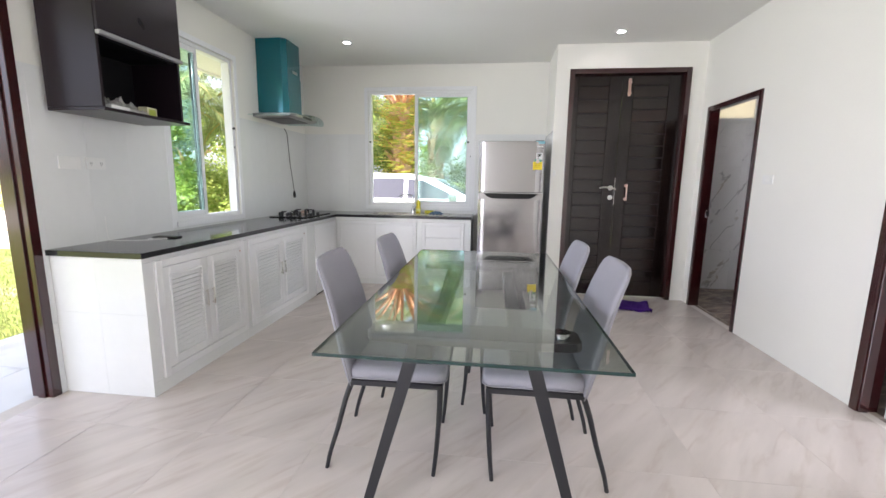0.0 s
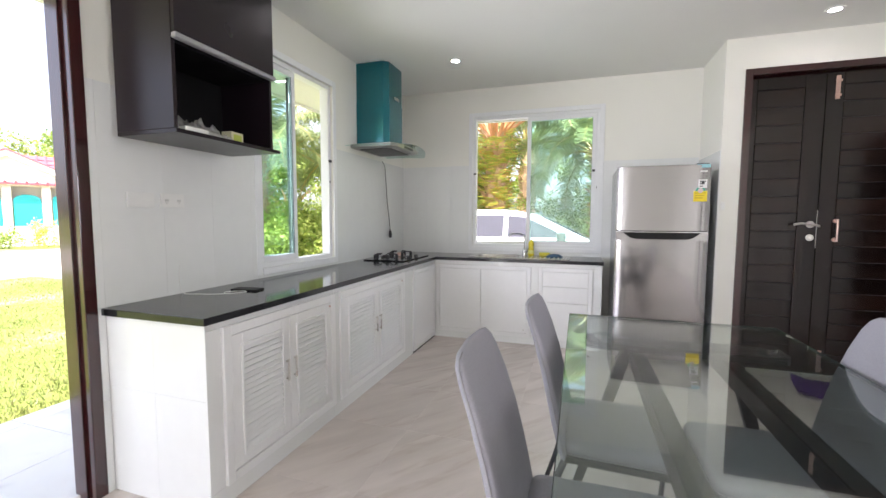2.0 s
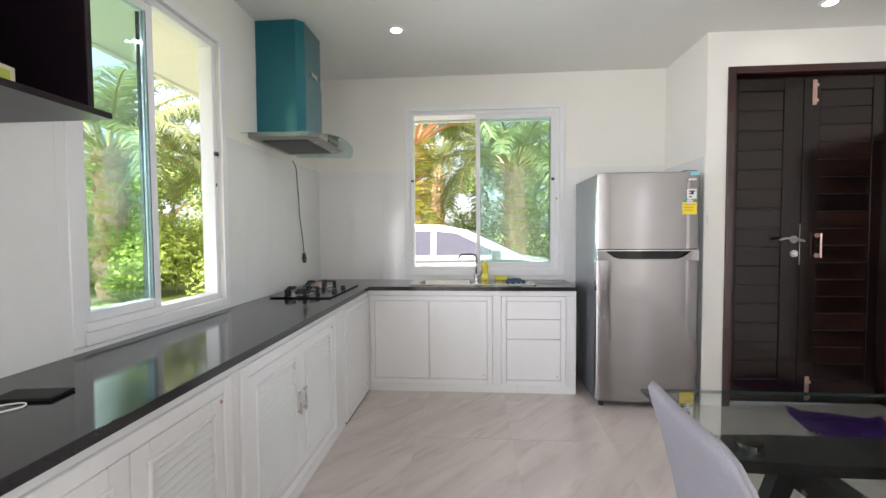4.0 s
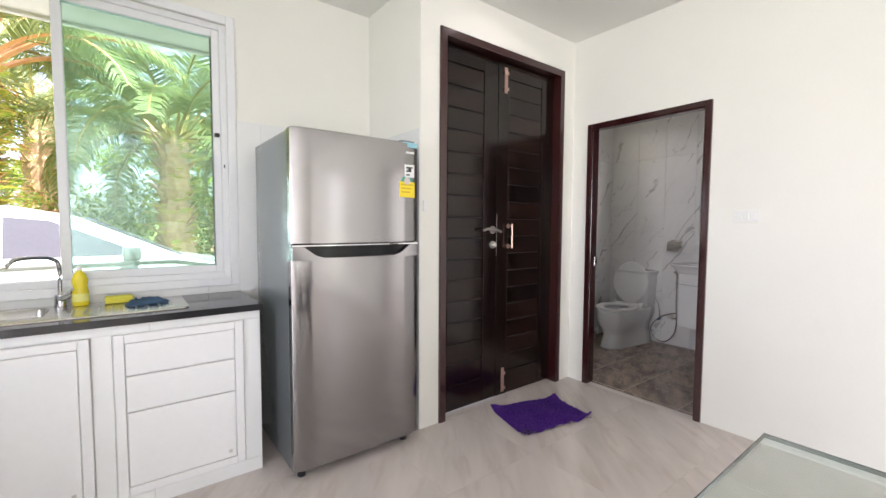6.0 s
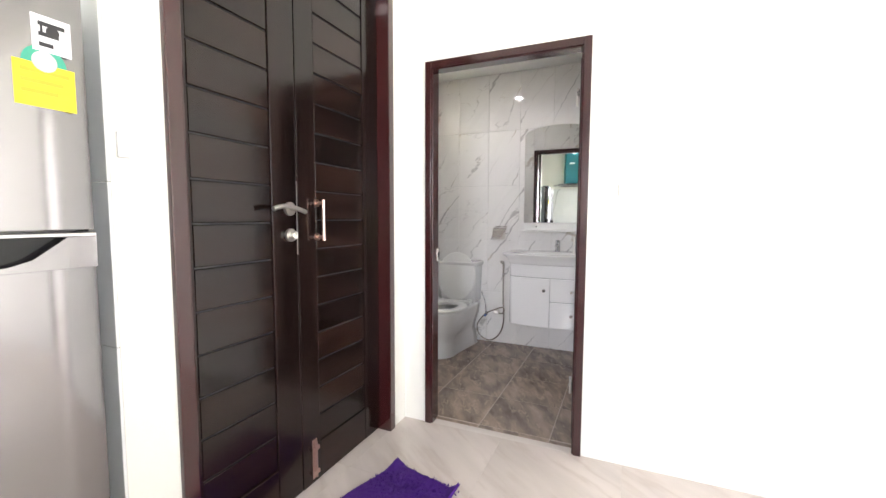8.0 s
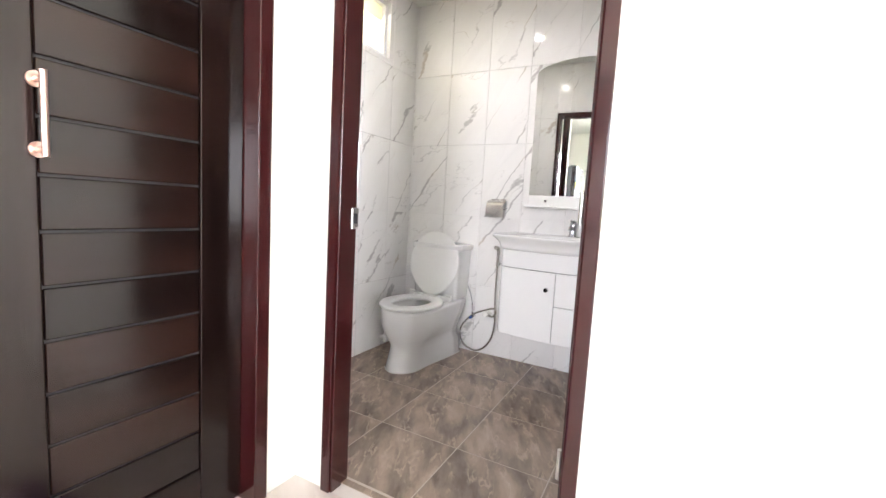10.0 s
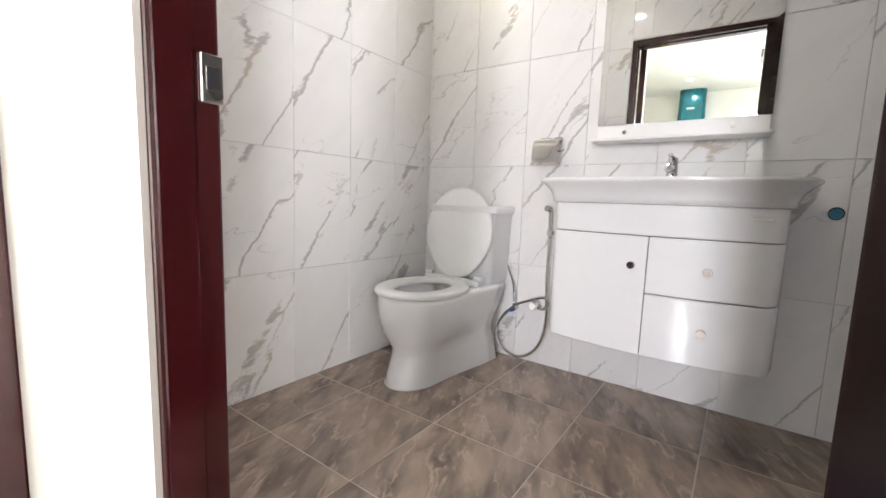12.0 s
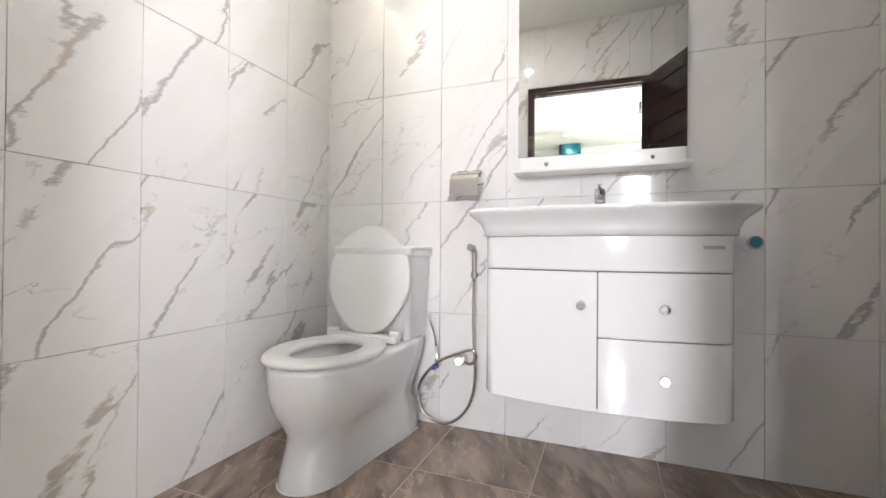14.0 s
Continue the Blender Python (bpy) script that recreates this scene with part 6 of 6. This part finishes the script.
def palm(at, h, r, n, length, seed, label, ferns=0, rz=0, rib=0.035, rib_mat=None, bare=3, drop=75):
    rnd = random.Random(seed)
    t = thing("oil_palm", label, "tree", at, rz)
    rings = []
    zs = [h * k / 14 for k in range(15)]
    for k, z in enumerate(zs):
        rr = r * (1.25 - 0.3 * k / 14) * (1.12 if k % 2 else 0.92)
        rings.append([(rr * math.cos(a * math.tau / 12) * rnd.uniform(0.85, 1.15), rr * math.sin(a * math.tau / 12) * rnd.uniform(0.85, 1.15), z) for a in range(12)])
    part("trunk", loft(bmesh.new(), rings), BARK, t)
    vs, fs = [], []
    for k in range(90):
        z, a = rnd.uniform(0.1, h), rnd.uniform(0, math.tau)
        p = Vector((r * math.cos(a), r * math.sin(a), z))
        o = Vector((math.cos(a), math.sin(a), 1.1)) * rnd.uniform(0.12, 0.28)
        w = Vector((-math.sin(a), math.cos(a), 0)) * 0.06
        b = len(vs)
        vs += [p - w, p + w, p + o + w * 0.4, p + o - w * 0.4, p + o * 0.3 + Vector((0, 0, 0.09))]
        fs += [(b, b + 1, b + 4), (b + 1, b + 2, b + 4), (b + 2, b + 3, b + 4), (b + 3, b, b + 4), (b, b + 1, b + 2, b + 3)]
    tagged(soup("leaf_base_cover", vs, fs, BARK, t, "old brown leaf bases on the trunk"), kind="stuff")
    lv, lf, rv = [], [], bmesh.new()
    for i in range(n):
        az = i * 2.39996 + rnd.uniform(-0.2, 0.2)
        up = radians(82 - drop * (i / n) ** 0.9)
        L = length * rnd.uniform(0.85, 1.1)
        d = Vector((math.cos(az), math.sin(az), 0))
        p, ang, pts = Vector((0, 0, h - 0.1)) + d * r * 0.7, up, []
        seg = 16
        for k in range(seg + 1):
            pts.append(p.copy())
            p = p + (d * math.cos(ang) + Vector((0, 0, 1)) * math.sin(ang)) * (L / seg)
            ang -= (0.055 + 0.05 * k / seg) * (1.15 + 0.5 * i / n)
        tube(rv, pts, [rib * (1 - 0.85 * k / seg) + 0.004 for k in range(seg + 1)], 4)
        side = d.cross(Vector((0, 0, 1)))
        per = 8
        for k in range(bare, seg):
            for q in range(per):
                u = q / per
                c = pts[k].lerp(pts[k + 1], u)
                ax = (pts[k + 1] - pts[k]).normalized()
                f = (k + u) / seg
                ll = 0.75 * math.sin(min(1, f * 1.15 + 0.05) * math.pi * 0.93) ** 0.6 + 0.08
                for sg in (-1, 1):
                    out = (side * sg * 0.85 + ax * 0.55 + Vector((0, 0, rnd.uniform(-0.15, 0.3)))).normalized() * ll * rnd.uniform(0.8, 1.1)
                    w = ax * 0.013
                    tip = c + out + Vector((0, 0, -0.35 * ll * rnd.uniform(0.6, 1.4)))
                    mid = c + out * 0.55 + Vector((0, 0, 0.01))
                    b = len(lv)
                    lv += [c - w, c + w, mid + w, mid - w, tip]
                    lf += [(b, b + 1, b + 2, b + 3), (b + 3, b + 2, b + 4)]
    soup("crown", lv, lf, LEAF, t, "feathery arching palm fronds")
    part("ribs", rv, rib_mat or RIB, t)
    if ferns:
        vs, fs = [], []
        for k in range(ferns):
            z, a = rnd.uniform(0.15, h * 0.97), rnd.uniform(0, math.tau)
            p = Vector((r * math.cos(a), r * math.sin(a), z))
            d = Vector((math.cos(a + rnd.uniform(-0.7, 0.7)), math.sin(a + rnd.uniform(-0.7, 0.7)), rnd.uniform(0.0, 0.8)))
            ln = rnd.uniform(0.2, 0.6)
            sd = d.cross(Vector((0, 0, 1))).normalized()
            for q in range(7):
                u = (q + 1) / 8
                c = p + d * ln * u + Vector((0, 0, -0.35 * ln * u * u))
                lw = 0.13 * math.sin(u * math.pi) ** 0.7 + 0.02
                for sg in (-1, 1):
                    b = len(vs)
                    vs += [c, c + d * 0.03, c + sd * sg * lw + d * 0.03 + Vector((0, 0, -0.02))]
                    fs.append((b, b + 1, b + 2))
        soup("fern_growth", vs, fs, FERN, t, "yellow-green ferns growing on the trunk")
    return t


palm((-2.3, 12.6, -0.2), 3.7, 0.25, 20, 3.4, 23, "oil palm with orange frond stems and fern-covered trunk beside the car", 1000, drop=42, rib=0.045, rib_mat=simple("orange_palm_stem", (0.55, 0.27, 0.12), 0.6, vary=0.25), bare=5)
palm((0.55, 15.2, -0.2), 3.55, 0.30, 28, 3.4, 5, "oil palm with drooping green fronds beyond the driveway", 250)
palm((-5.8, 13.6, -0.2), 3.6, 0.32, 28, 4.2, 8, "oil palm with drooping green fronds among bushes", 250)
palm((3.9, 17.5, -0.2), 4.2, 0.30, 26, 4.0, 9, "oil palm at the back of the garden", 100)
palm((-9.4, 11.6, -0.2), 3.6, 0.3, 26, 3.2, 12, "oil palm with low fronds beyond the west lawn", 200)
palm((-2.2, 19.0, -0.2), 4.6, 0.30, 24, 4.2, 15, "oil palm at the back of the garden", 60)
palm((-33.0, 24.0, -0.2), 7.0, 0.30, 24, 4.0, 17, "tall palm behind the neighbour's house", 0)


def foliage(name, at, size, n, leaf, seed, material, label, cat, trunk=None):
    rnd = random.Random(seed)
    t = thing(name, label, cat, at)
    if trunk:
        h, r = trunk
        bm = bmesh.new()
        tube(bm, smooth_path([(0, 0, 0), (r * 0.5, r * 0.3, h * 0.5), (0, 0, h)], 4), [r * (1.2 - 0.6 * k / 8) for k in range(9)], 9)
        for k in range(6):
            a = k * 1.05
            e = Vector((math.cos(a) * size[0] * 0.6, math.sin(a) * size[1] * 0.6, h + size[2] * rnd.uniform(0.1, 0.6)))
            tube(bm, smooth_path([(0, 0, h * 0.8), (e.x * 0.4, e.y * 0.4, h + 0.1 * size[2]), tuple(e)], 3), [r * 0.5 * (1 - 0.8 * q / 6) for q in range(7)], 6)
        part("trunk", bm, BARK, t)
    base = trunk[0] if trunk else 0.0
    vs, fs = [], []
    clumps = [(Vector((rnd.gauss(0, 0.42) * size[0], rnd.gauss(0, 0.42) * size[1], base + size[2] * (0.15 + 0.8 * rnd.random()))), rnd.uniform(0.18, 0.36)) for _ in range(22)]
    for k in range(n):
        c, s = clumps[rnd.randrange(len(clumps))]
        v = Vector((rnd.gauss(0, 1), rnd.gauss(0, 1), rnd.gauss(0, 1))).normalized() * (rnd.random() ** 0.35)
        p = c + Vector((v.x * size[0] * s, v.y * size[1] * s, v.z * size[2] * s))
        p.z = max(p.z, 0.02)
        d = Vector((rnd.gauss(0, 1), rnd.gauss(0, 1), rnd.gauss(0, 0.7))).normalized() * leaf * rnd.uniform(0.6, 1.3)
        w = d.cross(Vector((rnd.gauss(0, 1), rnd.gauss(0, 1), 1))).normalized() * leaf * 0.28
        b = len(vs)
        vs += [p, p + d * 0.5 + w, p + d, p + d * 0.5 - w]
        fs.append((b, b + 1, b + 2, b + 3))
    soup("crown" if trunk else "leaves", vs, fs, material, t)
    return t


for i, (x, y, sx, sz, sd) in enumerate(((-9.5, 16.5, 2.2, 2.6, 1), (-4.0, 17.5, 2.6, 2.8, 2), (1.2, 19.0, 2.6, 2.6, 3), (5.5, 20.5, 2.6, 3.0, 4), (-12.0, 12.5, 2.0, 2.3, 5), (-8.5, 11.8, 1.8, 1.7, 6), (9.5, 19.0, 2.5, 3.0, 8))):
    foliage("bush", (x, y, -0.2), (sx, sx, sz), 9000, 0.13, sd + 40, LEAFY if x < -8 else LEAFB, "dense green garden bush beyond the lawn", "bush")
for i, (x, y, h, s) in enumerate(((-36, 10, 5.0, 3.4), (-37, 20, 5.5, 3.6), (-35, 31, 4.5, 3.4), (-7, 24, 4.5, 3.6), (3, 27, 5.0, 4.0), (11, 25, 4.5, 3.6), (-15, 20, 4.0, 3.4), (-40, 2, 5, 3.6), (-41, 15, 7.5, 4.6), (-39, 26, 7.0, 4.6), (-36, 36, 7.0, 4.4), (-43, 6, 7.5, 4.6))):
    foliage("garden_tree", (x, y, -0.2), (s, s, s * 0.9), 9000, 0.26, 70 + i, LEAFB, "broad leafy tree in the distance", "tree", (h * 0.55, 0.22))


def lawn():
    rnd = random.Random(4)
    vs, fs = [], []
    for k in range(80000):
        x = -3.66 - 9.0 * rnd.random() ** 1.4
        y = rnd.uniform(-1.0, 10.5)
        if y > 7.5 and rnd.random() < 0.5:
            continue
        g = noise.noise(Vector((x * 0.8, y * 0.8, 0)))
        h = (0.015 + 0.035 * rnd.random()) * (1 + 0.5 * g)
        a = rnd.uniform(0, math.tau)
        dx, dy = math.cos(a) * 0.006, math.sin(a) * 0.006
        lx, ly = rnd.uniform(-0.03, 0.03), rnd.uniform(-0.03, 0.03)
        b = len(vs)
        vs += [(x - dx, y - dy, -0.202), (x + dx, y + dy, -0.202), (x + lx, y + ly, -0.2 + h)]
        fs.append((b, b + 1, b + 2))
    me = bpy.data.meshes.new("grass")
    me.from_pydata(vs, [], fs)
    me.materials.append(leafmat("grass_blade", (0.15, 0.20, 0.05), (0.32, 0.32, 0.13)))
    tagged(new("grass", me), "uneven green and straw-coloured lawn grass", "grass", "", "stuff")


lawn()


def car():
    c = thing("parked_car", "white parked family car with dark windows on the driveway", "car", (-1.25, 9.2, -0.188))
    paint = simple("white_car_paint", (0.78, 0.78, 0.79), 0.12, vary=0.01, coat=0.6)
    # Glass base colour is lightened to stand for the sky's reflection.
    dark = simple("car_window_glass", (0.09, 0.09, 0.11), 0.04)
    prof = [(-2.2, 0.30), (-2.24, 0.62), (-2.18, 0.95), (-2.10, 1.06), (0.85, 1.10), (1.25, 1.10), (1.95, 0.98), (2.22, 0.86), (2.32, 0.68), (2.32, 0.36), (2.2, 0.26), (-2.1, 0.26)]
    rings = []
    for y, s, zz in ((-0.86, 0.965, 0.05), (-0.89, 0.99, 0.02), (-0.89, 1.0, 0.0), (0.89, 1.0, 0.0), (0.89, 0.99, 0.02), (0.86, 0.965, 0.05)):
        rings.append([(x * s, y * (1 - (0.05 if z > 1.0 else 0)), z - (zz if z > 0.8 else -zz)) for x, z in prof])
    part("body", loft(bmesh.new(), rings), paint, c, smooth=True)
    top = [(-2.05, 1.08), (-1.86, 1.40), (-1.55, 1.575), (-0.9, 1.615), (0.05, 1.60), (0.45, 1.52), (1.35, 1.09)]

    def cabin(off, z0, names, m, xs):
        return [[(x, y * (0.80 - 0.17 * max(0, z - 1.08) / 0.52) + off * (1 if y > 0 else -1), z) for x, z in xs] for y in (-1, 1)]

    part("roof", loft(bmesh.new(), cabin(0.0, 1.08, "", paint, top + [(1.30, 1.08)])), paint, c, smooth=False)
    for y in (-1, 1):
        for a in ([(-1.80, 1.14), (-1.62, 1.42), (-1.30, 1.50), (-1.02, 1.51), (-1.02, 1.14)], [(-0.95, 1.14), (-0.95, 1.515), (-0.10, 1.51), (-0.10, 1.14)], [(-0.02, 1.14), (-0.02, 1.505), (0.28, 1.475), (0.98, 1.15), (0.9, 1.14)]):
            rr = [[(x, y * (0.80 - 0.17 * (z - 1.08) / 0.52 + e), z) for x, z in a] for e in (-0.01, 0.004)]
            part("side_window", loft(bmesh.new(), rr), dark, c)
        part("mirror", box(bmesh.new(), (0.80, y * 0.98 - 0.09, 1.10), (0.95, y * 0.98 + 0.09, 1.24), 0.04, 3), paint, c, smooth=True)
        part("door_handle", box(bmesh.new(), (-0.75, y * 0.886 - 0.012, 0.93), (-0.60, y * 0.886 + 0.012, 0.955), 0.008), paint, c)
        part("headlight", box(bmesh.new(), (1.98, y * 0.70 - 0.16, 0.72), (2.30, y * 0.70 + 0.16, 0.84), 0.04, 2), GLASS_C, c)
        part("tail_light", box(bmesh.new(), (-2.25, y * 0.78 - 0.08, 0.85), (-2.10, y * 0.78 + 0.08, 1.02), 0.03, 2), simple("red_lens", (0.4, 0.02, 0.02), 0.2), c)
    part("windscreen", loft(bmesh.new(), [[(0.52, y * 0.60, 1.508), (1.30, y * 0.70, 1.125), (1.32, y * 0.70, 1.13), (0.54, y * 0.60, 1.514)] for y in (-1, 1)]), dark, c)
    for x in (-1.35, 1.4):
        for y in (-0.80, 0.80):
            wh = part("wheel", cyl(bmesh.new(), (x, y - 0.10, 0.32), (x, y + 0.10, 0.32), 0.32, n=28), BLACKP, c, smooth=True)
            part("rim", cyl(bmesh.new(), (x, y - 0.105, 0.32), (x, y + 0.105, 0.32), 0.20, n=20), SATIN, wh, smooth=True)


car()


def neighbour_house():
    h = thing("neighbour_house", "white bungalow with faded red roof, teal awnings and arched windows", "house", (-30.5, 16.0, -0.2), -28)
    wallm = simple("house_white_paint", (0.80, 0.76, 0.68), 0.8, vary=0.1)
    red = simple("faded_red_roof", (0.50, 0.10, 0.12), 0.7, bump=0.5, scale=6, vary=0.25)
    grille = simple("dark_red_grille", (0.16, 0.05, 0.05), 0.5)
    teal = simple("teal_sheet", (0.02, 0.42, 0.44), 0.6)
    block("wall", h, wallm, (-4, -9, 0), (3.9, 6.4, 3.0))

    def arch(y0, y1, z0, z1, x, m, name, lab):
        c, q = (y0 + y1) / 2, (y1 - y0) / 2
        pts = [(y0, z0), (y1, z0)] + [(c + q * math.cos(math.pi * k / 8), z1 - q * 0.6 + q * 0.6 * math.sin(math.pi * k / 8)) for k in range(9)]
        return part(name, loft(bmesh.new(), [[(x + e, y, z) for y, z in pts] for e in (-0.02, 0.04)]), m, h, lab)

    for y0, y1 in ((3.0, 4.0), (-7.4, -6.4)):
        for k in range(3):
            w = (y1 - y0) / 3
            g = arch(y0 + k * w + 0.01, y0 + (k + 1) * w - 0.01, 1.0, 2.78, 3.9, grille, "window", "arched dark red grille door")
            for q in range(1, 6):
                block("bar", g, red, (3.945, y0 + k * w + 0.03, 1.0 + q * 0.27), (3.965, y0 + (k + 1) * w - 0.03, 1.04 + q * 0.27))
            block("bar", g, wallm, (3.95, y0 + (k + 0.5) * w - 0.02, 1.0), (3.97, y0 + (k + 0.5) * w + 0.02, 2.5))
    for c in (-3.4, -2.0, -0.6, 0.8, 2.05):
        w = 0.34 if c > 2 else 0.5
        arch(c - w, c + w, 1.0, 2.55, 4.5, teal, "awning", "teal sheet hung in the porch opening")
    for y in (-4.1, -2.7, -1.3, 0.1, 1.5, 2.5):
        block("column", h, wallm, (4.2, y - 0.17, 0), (4.62, y + 0.17, 2.95), 0.02)
    block("porch_wall", h, wallm, (4.25, -4.2, 0), (4.57, 2.6, 0.98))
    block("porch_beam", h, wallm, (4.2, -4.2, 2.951), (4.62, 2.6, 3.12))
    part("roof", loft(bmesh.new(), [[(4.9, y, 3.02), (4.9, y, 3.10), (0.8, yr, zr), (-4.9, y, 3.10), (-4.9, y, 3.02)] for y, yr, zr in ((-10, -9.0, 4.85), (7.0, 4.8, 4.85))]), red, h, "faded red tiled roof")
    bm = bmesh.new()
    for k in range(44):
        y = -9.9 + k * 0.37
        t = min(1.0, (7.0 - y) / 2.2)
        tube(bm, [(4.92, y, 3.12), (4.92 - 4.1 * t, y, 3.12 + 1.75 * t)], 0.05, 5)
    for k in range(1, 6):
        tube(bm, [(4.92 - 4.1 * k / 6, -9.8, 3.12 + 1.75 * k / 6), (4.92 - 4.1 * k / 6, 6.8 - 2.2 * k / 6, 3.12 + 1.75 * k / 6)], 0.04, 5)
    part("roof_ribs", bm, red, h)
    gy = 0.2
    hw = 3.1
    part("porch_gable", loft(bmesh.new(), [[(x, gy - hw, 2.95), (x, gy - hw, 3.12), (x, gy, 4.62), (x, gy + hw, 3.12), (x, gy + hw, 2.95), (x, gy + hw - 0.3, 2.95), (x, gy, 4.36), (x, gy - hw + 0.3, 2.95)] for x in (4.95, 5.05)]), wallm, h, "white verge boards of the porch gable")
    part("gable_wall", loft(bmesh.new(), [[(x, gy - hw + 0.5, 3.121), (x, gy + hw - 0.5, 3.121), (x, gy, 4.40)] for x in (4.70, 4.80)]), wallm, h)
    block("gable_beam", h, wallm, (4.81, gy - 1.7, 3.50), (4.90, gy + 1.7, 3.60))
    part("porch_roof", loft(bmesh.new(), [[(x, gy - hw - 0.1, 3.10), (x, gy, 4.70), (x, gy + hw + 0.1, 3.10), (x, gy + hw + 0.1, 3.03), (x, gy, 4.622), (x, gy - hw - 0.1, 3.03)] for x in (1.5, 5.1)]), red, h)


neighbour_house()
for i in (0, 1, 2, 3, 4, 7, 8):
    foliage("flower_bush", (-25.2 + i * 0.75, 13.0 + i * 1.4, -0.2), (0.9, 0.9, 0.9 + 0.3 * (i % 3)), 900, 0.12, 200 + i, FERN if i % 2 else LEAFB, "low flowering bush before the neighbour's porch", "bush")

# ---- tiles and planks, last ----


def cut(u0, u1, z0, z1, holes):
    """The rectangles left of (u0, u1, z0, z1) round the holes."""
    rects = [(u0, u1, z0, z1)]
    for a, b, c, d in holes:
        nxt = []
        for p, q, r, s in rects:
            if b <= p or a >= q or d <= r or c >= s:
                nxt.append((p, q, r, s))
                continue
            if a > p:
                nxt.append((p, a, r, s))
            if b < q:
                nxt.append((b, q, r, s))
            m0, m1 = max(a, p), min(b, q)
            if c > r:
                nxt.append((m0, m1, r, c))
            if d < s:
                nxt.append((m0, m1, d, s))
        rects = nxt
    return [r for r in rects if r[1] - r[0] > 0.012 and r[3] - r[2] > 0.012]


CACHE = {}


def lay(parent, material, axis, plane, out, us, zs, holes=(), gap=0.002, name="tile"):
    """Tiles on a wall (axis x or y) or a floor (axis z), each an object; out is their signed thickness."""
    for u0, u1 in zip(us, us[1:]):
        for z0, z1 in zip(zs, zs[1:]):
            for a, b, c, d in cut(u0, u1, z0, z1, holes):
                w, h = round(b - a - gap, 4), round(d - c - gap, 4)
                key = (axis, w, h, out, material.name)
                if key not in CACHE:
                    lo, hi = (0.0, out) if out > 0 else (out, 0.0)
                    bm = bmesh.new()
                    bev = 0.0003 if gap < 0.001 else 0.0008
                    if axis == "x":
                        box(bm, (lo, 0, 0), (hi, w, h), bev)
                    elif axis == "y":
                        box(bm, (0, lo, 0), (w, hi, h), bev)
                    else:
                        box(bm, (0, 0, lo), (w, h, hi), 0.0004)
                    CACHE[key] = data("tile", bm, material)
                o = new(name, CACHE[key])
                g = gap / 2
                o.location = (plane, a + g, c + g) if axis == "x" else (a + g, plane, c + g) if axis == "y" else (a + g, c + g, plane)
                o.parent = parent


def steps(a, b, origin, pitch):
    v = [a]
    k = math.floor((a - origin) / pitch) + 1
    while origin + k * pitch < b - 0.015:
        if origin + k * pitch > a + 0.015:
            v.append(origin + k * pitch)
        k += 1
    return v + [b]


obs = bpy.data.objects
TT = 0.008
wz = [0.862, 1.285, 1.87]
cas = 0.042
lay(obs["wall_west"], WTILE, "x", XW, TT, steps(SIDE[1] + 0.002, YN - TT, 2.62, 0.3), [0.0, 0.43, 0.862], [(2.6195, YN, 0, 0.862)])
lay(obs["wall_west"], WTILE, "x", XW, TT, steps(SIDE[1] + 0.002, YN - TT, 2.62, 0.3), wz, [(WESTWIN[0] - cas, WESTWIN[1] + cas, WESTWIN[2] - cas, 3)], gap=0.0006)
lay(obs["wall_north"], WTILE, "y", YN, -TT, steps(XW, XN - TT, XW, 0.3), wz, [(SINKWIN[0] - cas, SINKWIN[1] + cas, SINKWIN[2] - cas, 3)], gap=0.0006)
lay(obs["wall_nook"], WTILE, "x", XN, -TT, steps(YD, YN, YD, 0.3), [0.0, 0.43, 0.862, 1.285, 1.84])
bzs = [0.0, 0.495, 0.99, 1.497, 2.0, BZ]
lay(obs["bathroom_wall_north"], BTILE, "y", BY1, -TT, steps(BX0 + 0.002, BX1 - TT, 4.18 - 0.302 * 6, 0.302), bzs, [BWIN])
lay(obs["bathroom_wall_east"], BTILE, "x", BX1, -TT, steps(BY0, BY1, 4.183, 0.2985), bzs)
lay(obs["bathroom_wall_south"], BTILE, "y", BY0, TT, steps(BX0 + 0.002, BX1 - TT, 4.18 - 0.302 * 6, 0.302), bzs)
lay(obs["wall_east"], BTILE, "x", BX0, TT, steps(BY0, BY1 - TT, 4.183, 0.2985), bzs, [(BDOOR[0] - 0.001, BDOOR[1] + 0.001, 0, BDOOR[3] + 0.001), (0, 3.2, 0, 3)])
lay(floor, FTILE, "z", -0.0012, 0.0012, steps(XW, XE, 0.14, 0.6), steps(YS, YN, 2.35, 0.6), [(XN, XE, YD + 0.09, YN)], gap=0.0016)
lay(bpy.data.objects["bathroom_floor"], BFLOOR, "z", -0.0012, 0.0012, steps(XE + 0.055, BX1, 2.985, 0.4), steps(BY0, BY1, 5.31, 0.4), [(0, BX0, 0, BDOOR[0]), (0, BX0, BDOOR[1], 9)], gap=0.005)
lay(patio, PT, "z", -0.064, 0.004, steps(-3.62, XW - T, -2.26, 0.6), steps(-1.0, 5.0, 2.35, 0.6), gap=0.004)
